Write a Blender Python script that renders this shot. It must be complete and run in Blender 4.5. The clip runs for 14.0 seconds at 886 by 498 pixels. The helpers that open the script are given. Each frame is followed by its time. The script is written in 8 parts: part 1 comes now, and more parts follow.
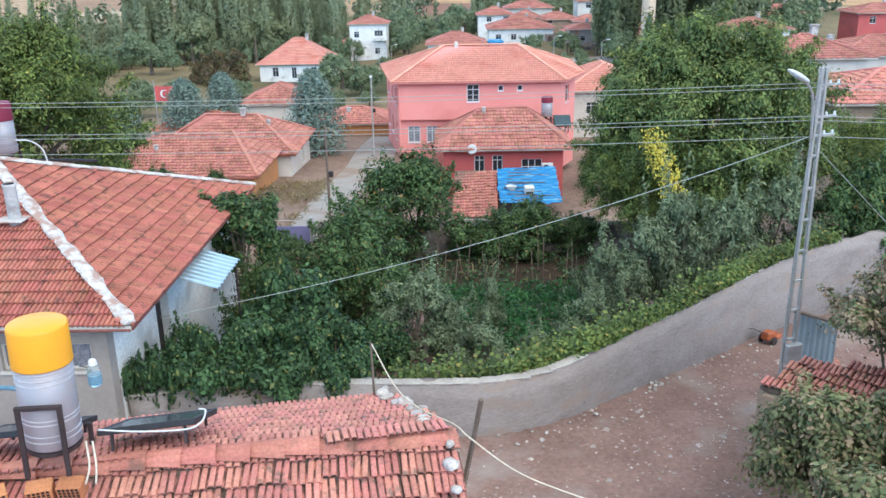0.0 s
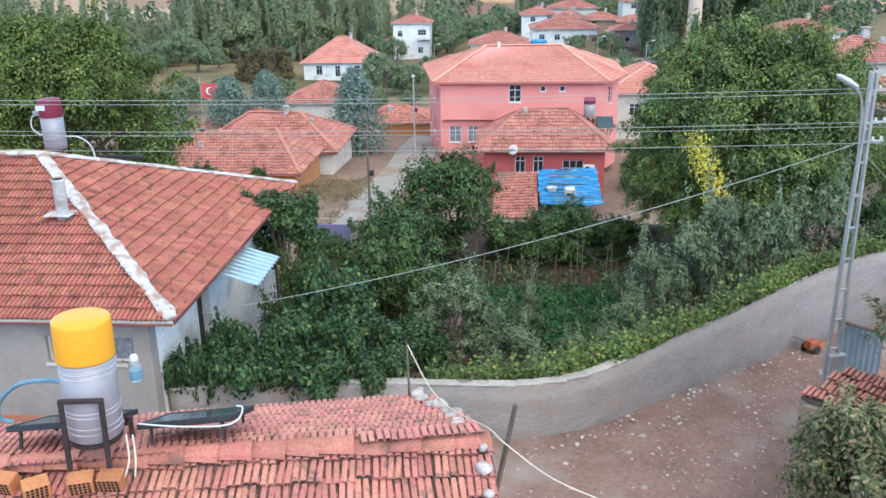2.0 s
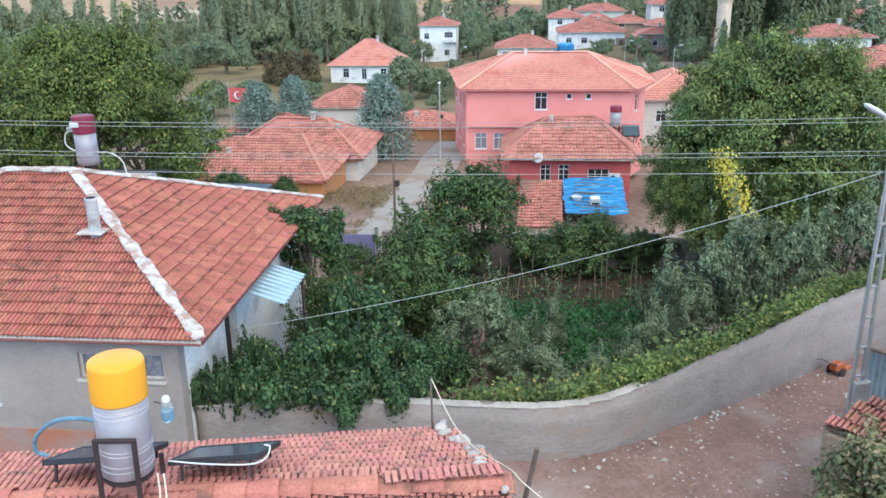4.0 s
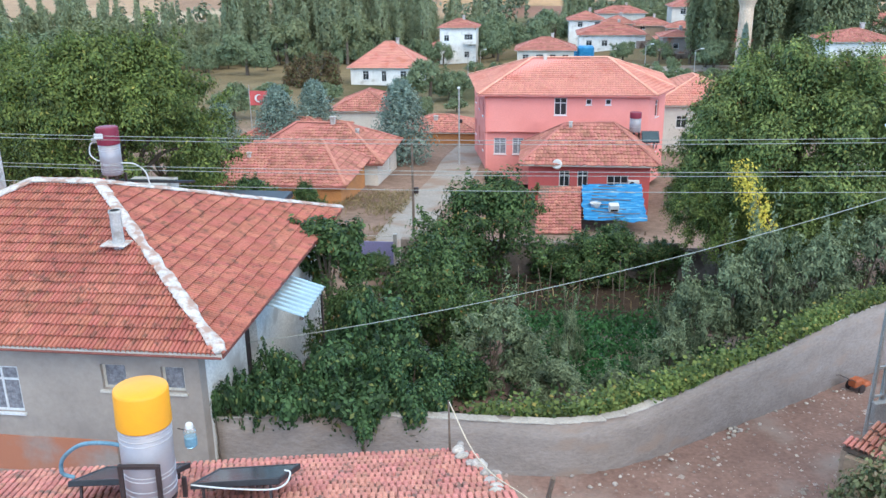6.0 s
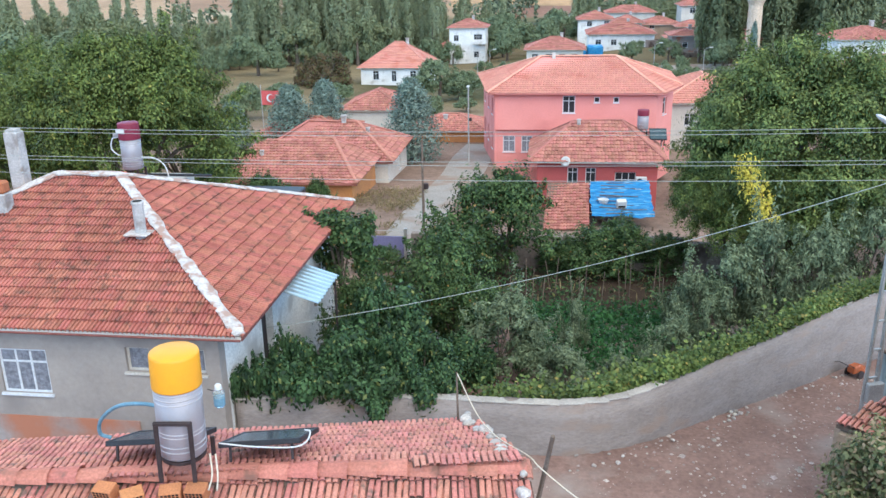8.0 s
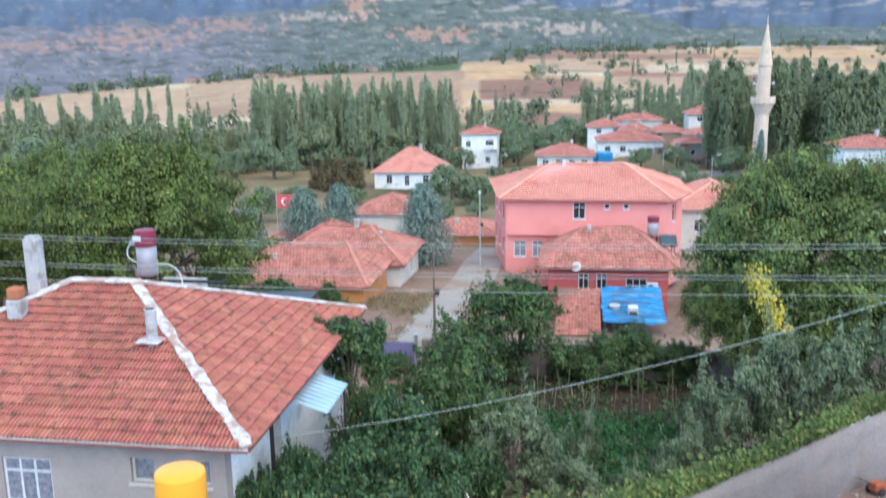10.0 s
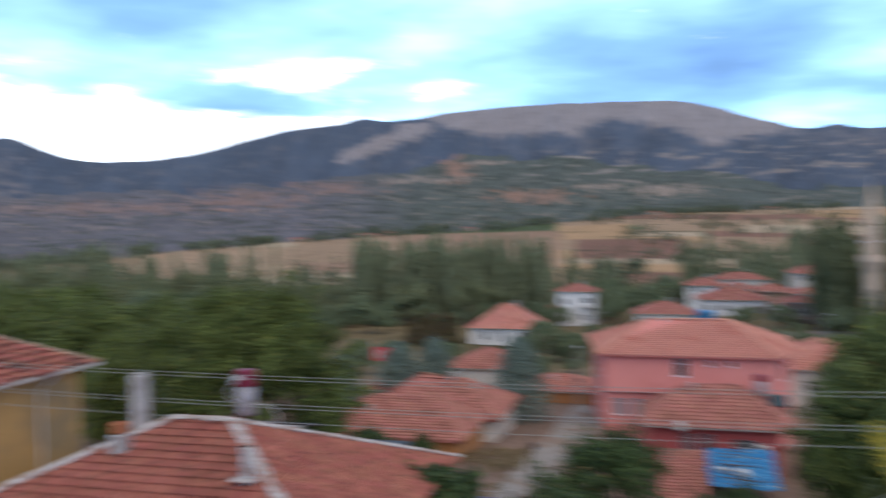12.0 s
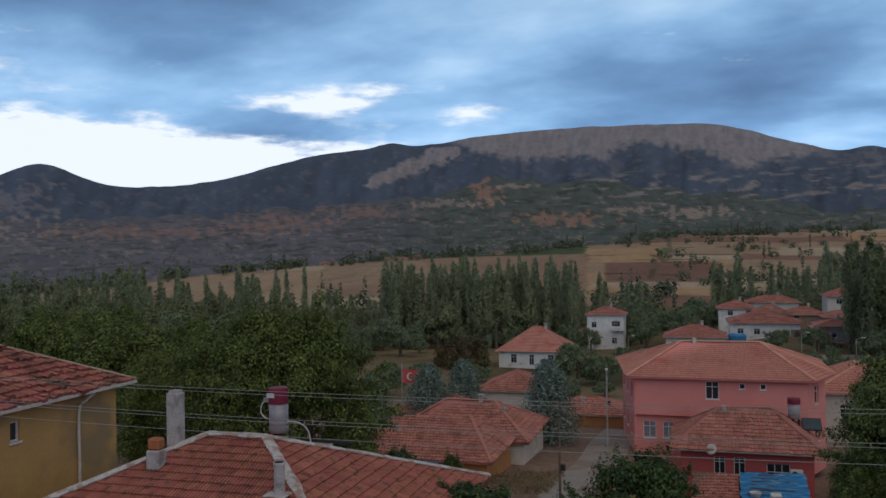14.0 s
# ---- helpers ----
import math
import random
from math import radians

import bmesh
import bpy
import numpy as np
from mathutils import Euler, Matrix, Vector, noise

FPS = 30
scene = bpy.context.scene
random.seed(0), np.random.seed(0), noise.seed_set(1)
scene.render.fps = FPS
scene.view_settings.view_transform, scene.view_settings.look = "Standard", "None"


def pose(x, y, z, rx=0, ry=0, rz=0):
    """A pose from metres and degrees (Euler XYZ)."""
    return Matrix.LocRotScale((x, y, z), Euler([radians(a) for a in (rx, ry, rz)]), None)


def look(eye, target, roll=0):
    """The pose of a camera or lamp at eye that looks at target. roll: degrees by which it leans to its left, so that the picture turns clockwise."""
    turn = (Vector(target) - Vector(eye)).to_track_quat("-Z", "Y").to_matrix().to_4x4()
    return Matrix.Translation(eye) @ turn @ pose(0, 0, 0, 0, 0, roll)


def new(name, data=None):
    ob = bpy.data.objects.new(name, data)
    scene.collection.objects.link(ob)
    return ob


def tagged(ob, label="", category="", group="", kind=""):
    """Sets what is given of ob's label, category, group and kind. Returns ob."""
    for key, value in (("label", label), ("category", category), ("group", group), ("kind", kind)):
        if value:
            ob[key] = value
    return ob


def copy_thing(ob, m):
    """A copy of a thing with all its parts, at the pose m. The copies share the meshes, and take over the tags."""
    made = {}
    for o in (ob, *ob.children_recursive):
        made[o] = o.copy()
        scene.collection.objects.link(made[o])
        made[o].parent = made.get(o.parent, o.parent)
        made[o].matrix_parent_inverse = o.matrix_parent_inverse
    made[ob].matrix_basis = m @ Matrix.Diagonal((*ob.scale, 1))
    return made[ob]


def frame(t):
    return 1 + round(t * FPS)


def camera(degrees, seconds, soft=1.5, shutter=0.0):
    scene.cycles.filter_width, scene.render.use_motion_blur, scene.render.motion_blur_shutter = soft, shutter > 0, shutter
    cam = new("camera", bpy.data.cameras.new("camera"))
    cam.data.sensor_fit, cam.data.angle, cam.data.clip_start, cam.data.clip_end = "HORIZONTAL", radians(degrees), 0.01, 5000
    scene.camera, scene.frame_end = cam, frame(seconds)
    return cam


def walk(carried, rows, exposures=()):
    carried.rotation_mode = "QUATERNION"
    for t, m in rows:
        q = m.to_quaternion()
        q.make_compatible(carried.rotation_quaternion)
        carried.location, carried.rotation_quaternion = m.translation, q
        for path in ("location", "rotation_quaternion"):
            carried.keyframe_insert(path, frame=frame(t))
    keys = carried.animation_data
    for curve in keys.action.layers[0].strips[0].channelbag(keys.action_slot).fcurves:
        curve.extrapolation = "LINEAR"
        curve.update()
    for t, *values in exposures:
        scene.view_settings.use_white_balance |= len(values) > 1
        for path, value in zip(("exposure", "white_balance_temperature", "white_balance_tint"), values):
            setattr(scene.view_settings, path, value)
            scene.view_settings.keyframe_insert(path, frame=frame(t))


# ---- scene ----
cam = camera(54.8, 14.0, soft=1.5, shutter=0.5)
PATH = [
    (0, pose(-0.035, 2.380, 10.485, 71.03, 0.93, 0.75)),
    (0.5, pose(-0.021, 2.389, 10.435, 71.02, 0.89, 1.63)),
    (1, pose(-0.013, 2.384, 10.437, 71.03, 0.85, 2.28)),
    (1.5, pose(-0.003, 2.374, 10.457, 71.04, 0.78, 3.00)),
    (2, pose(-0.010, 2.380, 10.531, 71.03, 0.78, 3.59)),
    (2.5, pose(-0.010, 2.379, 10.606, 71.05, 0.74, 3.97)),
    (5, pose(-0.010, 2.380, 11.268, 71.09, 0.73, 6.16)),
    (5.5, pose(-0.024, 2.403, 11.283, 71.12, 0.71, 6.43)),
    (6, pose(-0.016, 2.365, 11.429, 71.11, 0.65, 6.63)),
    (6.5, pose(0.046, 2.071, 11.417, 71.23, 0.64, 6.86)),
    (7, pose(0.128, 1.660, 11.372, 71.15, 0.78, 7.04)),
    (9.5, pose(0.083, 1.479, 11.574, 71.15, 0.87, 7.55)),
    (9.6, pose(0.092, 1.484, 11.589, 71.40, 0.84, 7.62)),
    (9.7, pose(0.102, 1.488, 11.603, 73.40, 0.81, 7.72)),
    (9.8, pose(0.111, 1.492, 11.618, 75.35, 0.78, 7.85)),
    (9.9, pose(0.120, 1.496, 11.633, 76.75, 0.75, 8.00)),
    (10, pose(0.129, 1.500, 11.648, 77.94, 0.72, 8.09)),
    (10.5, pose(0.127, 1.547, 11.622, 82.81, 0.74, 9.23)),
    (11, pose(0.137, 1.573, 11.588, 85.68, 0.65, 8.56)),
    (11.5, pose(0.150, 1.586, 11.323, 87.43, 0.63, 8.54)),
    (11.7, pose(0.109, 1.558, 11.277, 87.90, 0.64, 8.50)),
    (11.8, pose(0.089, 1.544, 11.255, 88.05, 0.65, 8.55)),
    (11.9, pose(0.069, 1.530, 11.232, 88.25, 0.66, 9.50)),
    (12, pose(0.048, 1.516, 11.209, 88.60, 0.66, 14.50)),
    (12.1, pose(0.028, 1.502, 11.186, 89.10, 0.67, 20.30)),
    (12.2, pose(0.007, 1.488, 11.164, 89.50, 0.68, 22.80)),
    (12.3, pose(-0.013, 1.474, 11.141, 89.65, 0.68, 24.40)),
    (12.4, pose(-0.033, 1.460, 11.118, 90.08, 0.69, 25.30)),
    (12.5, pose(-0.054, 1.446, 11.095, 90.20, 0.70, 25.74)),
    (13, pose(-0.125, 1.401, 11.073, 90.23, 0.78, 25.15)),
    (13.1, pose(-0.086, 1.353, 11.086, 90.22, 0.76, 23.70)),
    (13.2, pose(-0.048, 1.304, 11.098, 90.20, 0.73, 21.75)),
    (13.3, pose(-0.009, 1.256, 11.110, 90.20, 0.71, 20.10)),
    (13.4, pose(0.030, 1.208, 11.122, 90.19, 0.68, 19.55)),
    (13.5, pose(0.068, 1.159, 11.135, 90.19, 0.66, 18.59)),
    (14, pose(0.131, 1.131, 11.102, 90.20, 0.76, 16.41)),
]
# The camera closes its aperture as the bright sky comes into view.
walk(cam, PATH, exposures=[
    (0.0, 1.42, 5800, 4), (9.5, 1.40, 5800, 4), (10.0, 1.48, 5600, 6), (10.5, 1.54, 5450, 8), (11.0, 1.22, 5650, 10),
    (11.5, 0.70, 5850, 13), (12.0, 0.18, 6200, 15), (12.5, -0.33, 6350, 14), (13.0, -0.80, 6500, 13), (14.0, -0.95, 6500, 13)])

# ---- sky and light: evening under broken cloud ----
world = bpy.data.worlds.new("evening_sky")
scene.world = world
world.use_nodes = True


def build_sky():
    nt = world.node_tree
    nt.nodes.clear()
    N, L = nt.nodes.new, nt.links.new
    out, bg = N("ShaderNodeOutputWorld"), N("ShaderNodeBackground")
    sky = N("ShaderNodeTexSky")
    sky.sky_type, sky.sun_disc = "NISHITA", False
    sky.sun_elevation, sky.sun_rotation = radians(22), radians(200)
    bg.inputs["Strength"].default_value = 0.1
    co, sep = N("ShaderNodeTexCoord"), N("ShaderNodeSeparateXYZ")
    L(co.outputs["Generated"], sep.inputs[0])

    def math_node(op, a, b=0.0, clamp=False):
        n = N("ShaderNodeMath")
        n.operation, n.use_clamp = op, clamp
        for i, v in enumerate((a, b)):
            if isinstance(v, (int, float)):
                n.inputs[i].default_value = v
            else:
                L(v, n.inputs[i])
        return n.outputs[0]

    up = math_node("ADD", math_node("MAXIMUM", sep.outputs["Z"], 0.0), 0.22)
    flat = N("ShaderNodeCombineXYZ")
    L(math_node("DIVIDE", sep.outputs["X"], up), flat.inputs[0])
    L(math_node("DIVIDE", sep.outputs["Y"], up), flat.inputs[1])

    def clouds(scale, offset, detail, rough):
        n, m = N("ShaderNodeTexNoise"), N("ShaderNodeMapping")
        m.inputs["Location"].default_value = offset
        m.inputs["Rotation"].default_value = (0, 0, 0.35)
        m.inputs["Scale"].default_value = (0.8, 1.0, 1.0)
        L(flat.outputs[0], m.inputs[0])
        L(m.outputs[0], n.inputs["Vector"])
        n.inputs["Scale"].default_value, n.inputs["Detail"].default_value, n.inputs["Roughness"].default_value = scale, detail, rough
        return n.outputs["Fac"]

    def ramp(fac, stops):
        n = N("ShaderNodeValToRGB")
        L(fac, n.inputs[0])
        el = n.color_ramp.elements
        while len(el) < len(stops):
            el.new(0.5)
        for e, (p, c) in zip(el, stops):
            e.position, e.color = p, (*c, 1)
        return n.outputs[0]

    def mix(fac, a, b):
        n = N("ShaderNodeMix")
        n.data_type = "RGBA"
        L(fac, n.inputs[0])
        L(a, n.inputs[6])
        L(b, n.inputs[7])
        return n.outputs[2]

    # grey-blue cloud bodies of two tones, paler towards the horizon
    body = ramp(clouds(1.35, (3.1, 1.7, 0), 6, 0.5), [(0.30, (1.65, 3.25, 6.0)), (0.45, (2.8, 5.55, 9.7)), (0.56, (4.8, 8.8, 13.8)), (0.68, (8.4, 12.6, 17.0))])
    pale = math_node("ADD", math_node("MULTIPLY", math_node("SUBTRACT", 1.0, math_node("DIVIDE", sep.outputs["Z"], 0.45), True), 0.75), 0.72)
    tone = N("ShaderNodeVectorMath")
    tone.operation = "SCALE"
    L(body, tone.inputs[0])
    L(pale, tone.inputs["Scale"])
    # greyer cloud overhead
    roof_cloud = ramp(clouds(1.1, (1.0, 5.2, 0), 6, 0.55), [(0.32, (3.5, 3.45, 3.5)), (0.62, (5.7, 5.6, 5.6))])
    high = math_node("MULTIPLY", math_node("SUBTRACT", sep.outputs["Z"], 0.30), 2.8, True)
    body = mix(high, tone.outputs[0], roof_cloud)
    # the afterglow: a clear strip low over the western hills, and some rifts in the cloud above it
    az = math_node("MULTIPLY", math_node("ARCTAN2", math_node("MULTIPLY", sep.outputs["X"], -1.0), sep.outputs["Y"]), 57.296)
    el = math_node("MULTIPLY", math_node("ARCSINE", sep.outputs["Z"]), 57.296)
    turn = N("ShaderNodeCombineXYZ")
    L(math_node("MULTIPLY", az, 0.085), turn.inputs[0])
    L(math_node("MULTIPLY", el, 0.30), turn.inputs[1])
    billow = N("ShaderNodeTexNoise")
    L(turn.outputs[0], billow.inputs["Vector"])
    billow.inputs["Scale"].default_value, billow.inputs["Detail"].default_value, billow.inputs["Roughness"].default_value = 1.9, 8, 0.6
    wisp = math_node("SUBTRACT", billow.outputs["Fac"], 0.5)
    edge = math_node("MINIMUM", math_node("ADD", math_node("MULTIPLY", az, 0.095), 5.0), 9.1)
    gap = math_node("SUBTRACT", edge, el)
    gap = math_node("MULTIPLY", gap, 0.9)
    gap = math_node("MINIMUM", gap, math_node("MULTIPLY", math_node("SUBTRACT", 100.0, az), 0.1))
    for a0, e0, wa, we, deep in ((23.4, 10.1, 4.4, 1.15, 0.8), (14.8, 9.2, 2.8, 0.8, 0.4), (41.0, 10.2, 4.0, 0.5, 0.5), (50.0, 12.4, 7.5, 1.7, 0.45), (78.0, 15.0, 12.0, 3.0, 0.6), (140.0, 18.0, 20.0, 4.0, 0.6), (-80.0, 16.0, 18.0, 4.0, 0.5)):
        da = math_node("DIVIDE", math_node("SUBTRACT", az, a0), wa)
        de = math_node("DIVIDE", math_node("SUBTRACT", el, e0), we)
        far = math_node("SQRT", math_node("ADD", math_node("MULTIPLY", da, da), math_node("MULTIPLY", de, de)))
        gap = math_node("MAXIMUM", gap, math_node("SUBTRACT", deep, math_node("MULTIPLY", far, 0.9)))
    gap = math_node("ADD", math_node("MAXIMUM", gap, -1.0), math_node("MULTIPLY", wisp, 4.4))
    soft = N("ShaderNodeMapRange")
    L(gap, soft.inputs["Value"])
    soft.inputs["From Min"].default_value, soft.inputs["From Max"].default_value = -0.35, 0.5
    cover = ramp(soft.outputs[0], [(0.0, (0, 0, 0)), (0.45, (0.22, 0.22, 0.22)), (1.0, (1, 1, 1))])
    bright = N("ShaderNodeMix")
    bright.data_type = "RGBA"
    bright.inputs[0].default_value = 0.15
    bright.inputs[6].default_value = (19.0, 21.0, 23.0, 1)
    L(sky.outputs[0], bright.inputs[7])
    L(mix(cover, body, bright.outputs[2]), bg.inputs["Color"])
    L(bg.outputs[0], out.inputs[0])


build_sky()
sun = new("sun", bpy.data.lights.new("sun", "SUN"))
sun.data.energy, sun.data.angle, sun.data.color = 1.2, radians(60), (1.0, 0.88, 0.74)
sun.matrix_world = look((0, 0, 0), (-0.55, 0.8, -0.85))

# ---- materials ----
def material(name, base, dark=None, scale=3.0, fine=40.0, rough=0.8, bump=0.3, metal=0.0, per="none", spread=0.25, stain=None, stain_scale=0.6, stain_amount=0.5, dist=0.02, spec=0.3, grain=0.23, stretch_z=1.0, grime_shade=None):
    """Two-scale procedural surface: broad stains and fine grain, with relief; per: 'object' or 'island' colour spread."""
    m = bpy.data.materials.new(name)
    m.use_nodes = True
    nt = m.node_tree
    N, L = nt.nodes.new, nt.links.new
    b = nt.nodes["Principled BSDF"]
    b.inputs["Roughness"].default_value, b.inputs["Metallic"].default_value = rough, metal
    b.inputs["Specular IOR Level"].default_value = spec
    co = N("ShaderNodeTexCoord")
    n1, n2 = N("ShaderNodeTexNoise"), N("ShaderNodeTexNoise")
    where = N("ShaderNodeNewGeometry").outputs["Position"] if per == "object" else co.outputs["Object"]
    if stretch_z != 1.0:
        mp = N("ShaderNodeMapping")
        mp.inputs["Scale"].default_value = (1, 1, stretch_z)
        L(where, mp.inputs[0])
        where = mp.outputs[0]
    for n, s, d in ((n1, scale, 5), (n2, fine, 4)):
        n.inputs["Scale"].default_value, n.inputs["Detail"].default_value, n.inputs["Roughness"].default_value = s, d, 0.6
        L(where, n.inputs["Vector"])
    dark = dark or tuple(c * 0.6 for c in base)

    def mixer(fac, a, c, kind="MIX"):
        n = N("ShaderNodeMix")
        n.data_type, n.blend_type = "RGBA", kind
        for v, i in ((fac, 0), (a, 6), (c, 7)):
            if isinstance(v, tuple):
                n.inputs[i].default_value = (*v, 1)
            elif isinstance(v, float):
                n.inputs[i].default_value = v
            else:
                L(v, n.inputs[i])
        return n.outputs[2]

    def stretch(v, lo, hi):
        n = N("ShaderNodeMapRange")
        n.inputs["From Min"].default_value, n.inputs["From Max"].default_value = lo, hi
        L(v, n.inputs["Value"])
        return n.outputs[0]

    col = mixer(stretch(n1.outputs["Fac"], 0.35, 0.68), base, dark)
    fleck = mixer(stretch(n2.outputs["Fac"], 0.3, 0.7), (1 - grain,) * 3, (1 + 0.8 * grain,) * 3)
    col = mixer(1.0, col, fleck, "MULTIPLY")
    if stain:
        n3 = N("ShaderNodeTexNoise")
        n3.inputs["Scale"].default_value, n3.inputs["Detail"].default_value = stain_scale, 6
        L(where, n3.inputs["Vector"])
        lo = 0.66 - 0.3 * stain_amount
        col = mixer(stretch(n3.outputs["Fac"], lo, lo + 0.12), col, stain)
    if per != "none":
        src = N("ShaderNodeObjectInfo").outputs["Random"] if per == "object" else N("ShaderNodeNewGeometry").outputs["Random Per Island"]
        hsv = N("ShaderNodeHueSaturation")
        v = N("ShaderNodeMapRange")
        v.inputs["To Min"].default_value, v.inputs["To Max"].default_value = 1 - spread, 1 + spread
        L(src, v.inputs["Value"])
        L(v.outputs[0], hsv.inputs["Value"])
        w = N("ShaderNodeTexWhiteNoise")
        w.noise_dimensions = "1D"
        L(src, w.inputs["W"])
        h = N("ShaderNodeMapRange")
        h.inputs["To Min"].default_value, h.inputs["To Max"].default_value = 0.5 - 0.06 * spread, 0.5 + 0.06 * spread
        L(w.outputs["Value"], h.inputs["Value"])
        L(h.outputs[0], hsv.inputs["Hue"])
        L(col, hsv.inputs["Color"])
        col = hsv.outputs[0]
    if grime_shade:
        # lichen dirt and painted groove shade in the channels, in patches
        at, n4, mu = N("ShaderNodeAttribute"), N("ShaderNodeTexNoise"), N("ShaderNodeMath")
        at.attribute_name = "grime_shade"
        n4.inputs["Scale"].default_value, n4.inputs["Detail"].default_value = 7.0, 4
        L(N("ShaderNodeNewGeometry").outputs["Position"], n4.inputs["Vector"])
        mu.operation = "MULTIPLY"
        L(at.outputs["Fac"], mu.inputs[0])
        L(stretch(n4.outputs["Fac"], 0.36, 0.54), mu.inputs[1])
        col = mixer(mu.outputs[0], col, grime_shade)
    L(col, b.inputs["Base Color"])
    if bump:
        bp = N("ShaderNodeBump")
        bp.inputs["Strength"].default_value, bp.inputs["Distance"].default_value = bump, dist
        L(n2.outputs["Fac"], bp.inputs["Height"])
        L(bp.outputs[0], b.inputs["Normal"])
    return m


def leafy(name, light, dark, odd=None, odd_share=0.06, spread=0.35, through_light=0.22):
    """Leaves: colour per leaf, a broad patchiness, some light passing through the blade."""
    m = bpy.data.materials.new(name)
    m.use_nodes = True
    nt = m.node_tree
    N, L = nt.nodes.new, nt.links.new
    b, out = nt.nodes["Principled BSDF"], nt.nodes["Material Output"]
    b.inputs["Roughness"].default_value, b.inputs["Specular IOR Level"].default_value = 0.55, 0.25
    rnd = N("ShaderNodeNewGeometry").outputs["Random Per Island"]
    ramp = N("ShaderNodeValToRGB")
    L(rnd, ramp.inputs[0])
    el = ramp.color_ramp.elements
    el[0].color, el[1].color = (*dark, 1), (*light, 1)
    el[1].position = 1.0 - odd_share - 0.01 if odd else 1.0
    if odd:
        e = el.new(1.0 - odd_share)
        e.color = (*odd, 1)
    co, n1 = N("ShaderNodeTexCoord"), N("ShaderNodeTexNoise")
    n1.inputs["Scale"].default_value, n1.inputs["Detail"].default_value = 0.9, 4
    L(co.outputs["Object"], n1.inputs["Vector"])
    mr = N("ShaderNodeMapRange")
    mr.inputs["From Min"].default_value, mr.inputs["From Max"].default_value = 0.3, 0.7
    mr.inputs["To Min"].default_value, mr.inputs["To Max"].default_value = 1 - spread, 1 + spread
    L(n1.outputs["Fac"], mr.inputs["Value"])
    hsv = N("ShaderNodeHueSaturation")
    L(ramp.outputs[0], hsv.inputs["Color"])
    L(mr.outputs[0], hsv.inputs["Value"])
    L(hsv.outputs[0], b.inputs["Base Color"])
    tr, mx = N("ShaderNodeBsdfTranslucent"), N("ShaderNodeMixShader")
    L(hsv.outputs[0], tr.inputs["Color"])
    mx.inputs[0].default_value = through_light
    L(b.outputs[0], mx.inputs[1])
    L(tr.outputs[0], mx.inputs[2])
    L(mx.outputs[0], out.inputs["Surface"])
    return m


def land_material():
    """Ground cover by a colour attribute laid out in plan, broken up by noise at two scales."""
    m = bpy.data.materials.new("land")
    m.use_nodes = True
    nt = m.node_tree
    N, L = nt.nodes.new, nt.links.new
    b = nt.nodes["Principled BSDF"]
    b.inputs["Roughness"].default_value, b.inputs["Specular IOR Level"].default_value = 0.95, 0.05
    at = N("ShaderNodeAttribute")
    at.attribute_name = "cover"
    co, last = N("ShaderNodeTexCoord"), at.outputs["Color"]
    for scale, lo, hi in ((0.02, 0.93, 1.07), (0.25, 0.88, 1.12), (2.2, 0.82, 1.18), (14.0, 0.8, 1.2)):
        n, mr, mu = N("ShaderNodeTexNoise"), N("ShaderNodeMapRange"), N("ShaderNodeMix")
        n.inputs["Scale"].default_value, n.inputs["Detail"].default_value = scale, 5
        L(co.outputs["Object"], n.inputs["Vector"])
        L(n.outputs["Fac"], mr.inputs["Value"])
        mr.inputs["From Min"].default_value, mr.inputs["From Max"].default_value = 0.3, 0.7
        mr.inputs["To Min"].default_value, mr.inputs["To Max"].default_value = lo, hi
        mu.data_type, mu.blend_type = "RGBA", "MULTIPLY"
        mu.inputs[0].default_value = 1.0
        L(last, mu.inputs[6])
        L(mr.outputs[0], mu.inputs[7])
        last = mu.outputs[2]
    L(last, b.inputs["Base Color"])
    bp = N("ShaderNodeBump")
    bp.inputs["Strength"].default_value, bp.inputs["Distance"].default_value = 0.5, 0.05
    L(n.outputs["Fac"], bp.inputs["Height"])
    L(bp.outputs[0], b.inputs["Normal"])
    return m


def glass_material():
    m = bpy.data.materials.new("window_glass")
    m.use_nodes = True
    b = m.node_tree.nodes["Principled BSDF"]
    b.inputs["Base Color"].default_value = (0.03, 0.035, 0.04, 1)
    b.inputs["Roughness"].default_value = 0.05
    b.inputs["Specular IOR Level"].default_value = 0.6
    return m


def clear_plastic():
    m = bpy.data.materials.new("clear_plastic")
    m.use_nodes = True
    b = m.node_tree.nodes["Principled BSDF"]
    b.inputs["Base Color"].default_value = (0.82, 0.9, 0.9, 1)
    b.inputs["Roughness"].default_value = 0.12
    b.inputs["Transmission Weight"].default_value = 0.85
    b.inputs["IOR"].default_value = 1.1
    return m


CLEAR_PLASTIC = clear_plastic()
LAND = land_material()
GLASS = glass_material()
CLAY = (0.43, 0.16, 0.12)
TILE_ONE = material("clay_tile", CLAY, (0.33, 0.112, 0.083), 1.2, 30, 0.85, 0.3, per="object", spread=0.14, stain=(0.20, 0.09, 0.068), stain_scale=5, stain_amount=0.42)
TILE_MANY = material("clay_tile_rows", CLAY, (0.33, 0.112, 0.083), 1.2, 30, 0.85, 0.3, per="island", spread=0.14, stain=(0.20, 0.09, 0.068), stain_scale=4, stain_amount=0.42)
TILE_OLD = material("weathered_clay_tile", (0.555, 0.242, 0.192), (0.46, 0.188, 0.147), 2, 30, 0.9, 0.4, per="object", spread=0.16, grime_shade=(0.07, 0.048, 0.04), stain=(0.20, 0.125, 0.10), stain_scale=6, stain_amount=0.32)
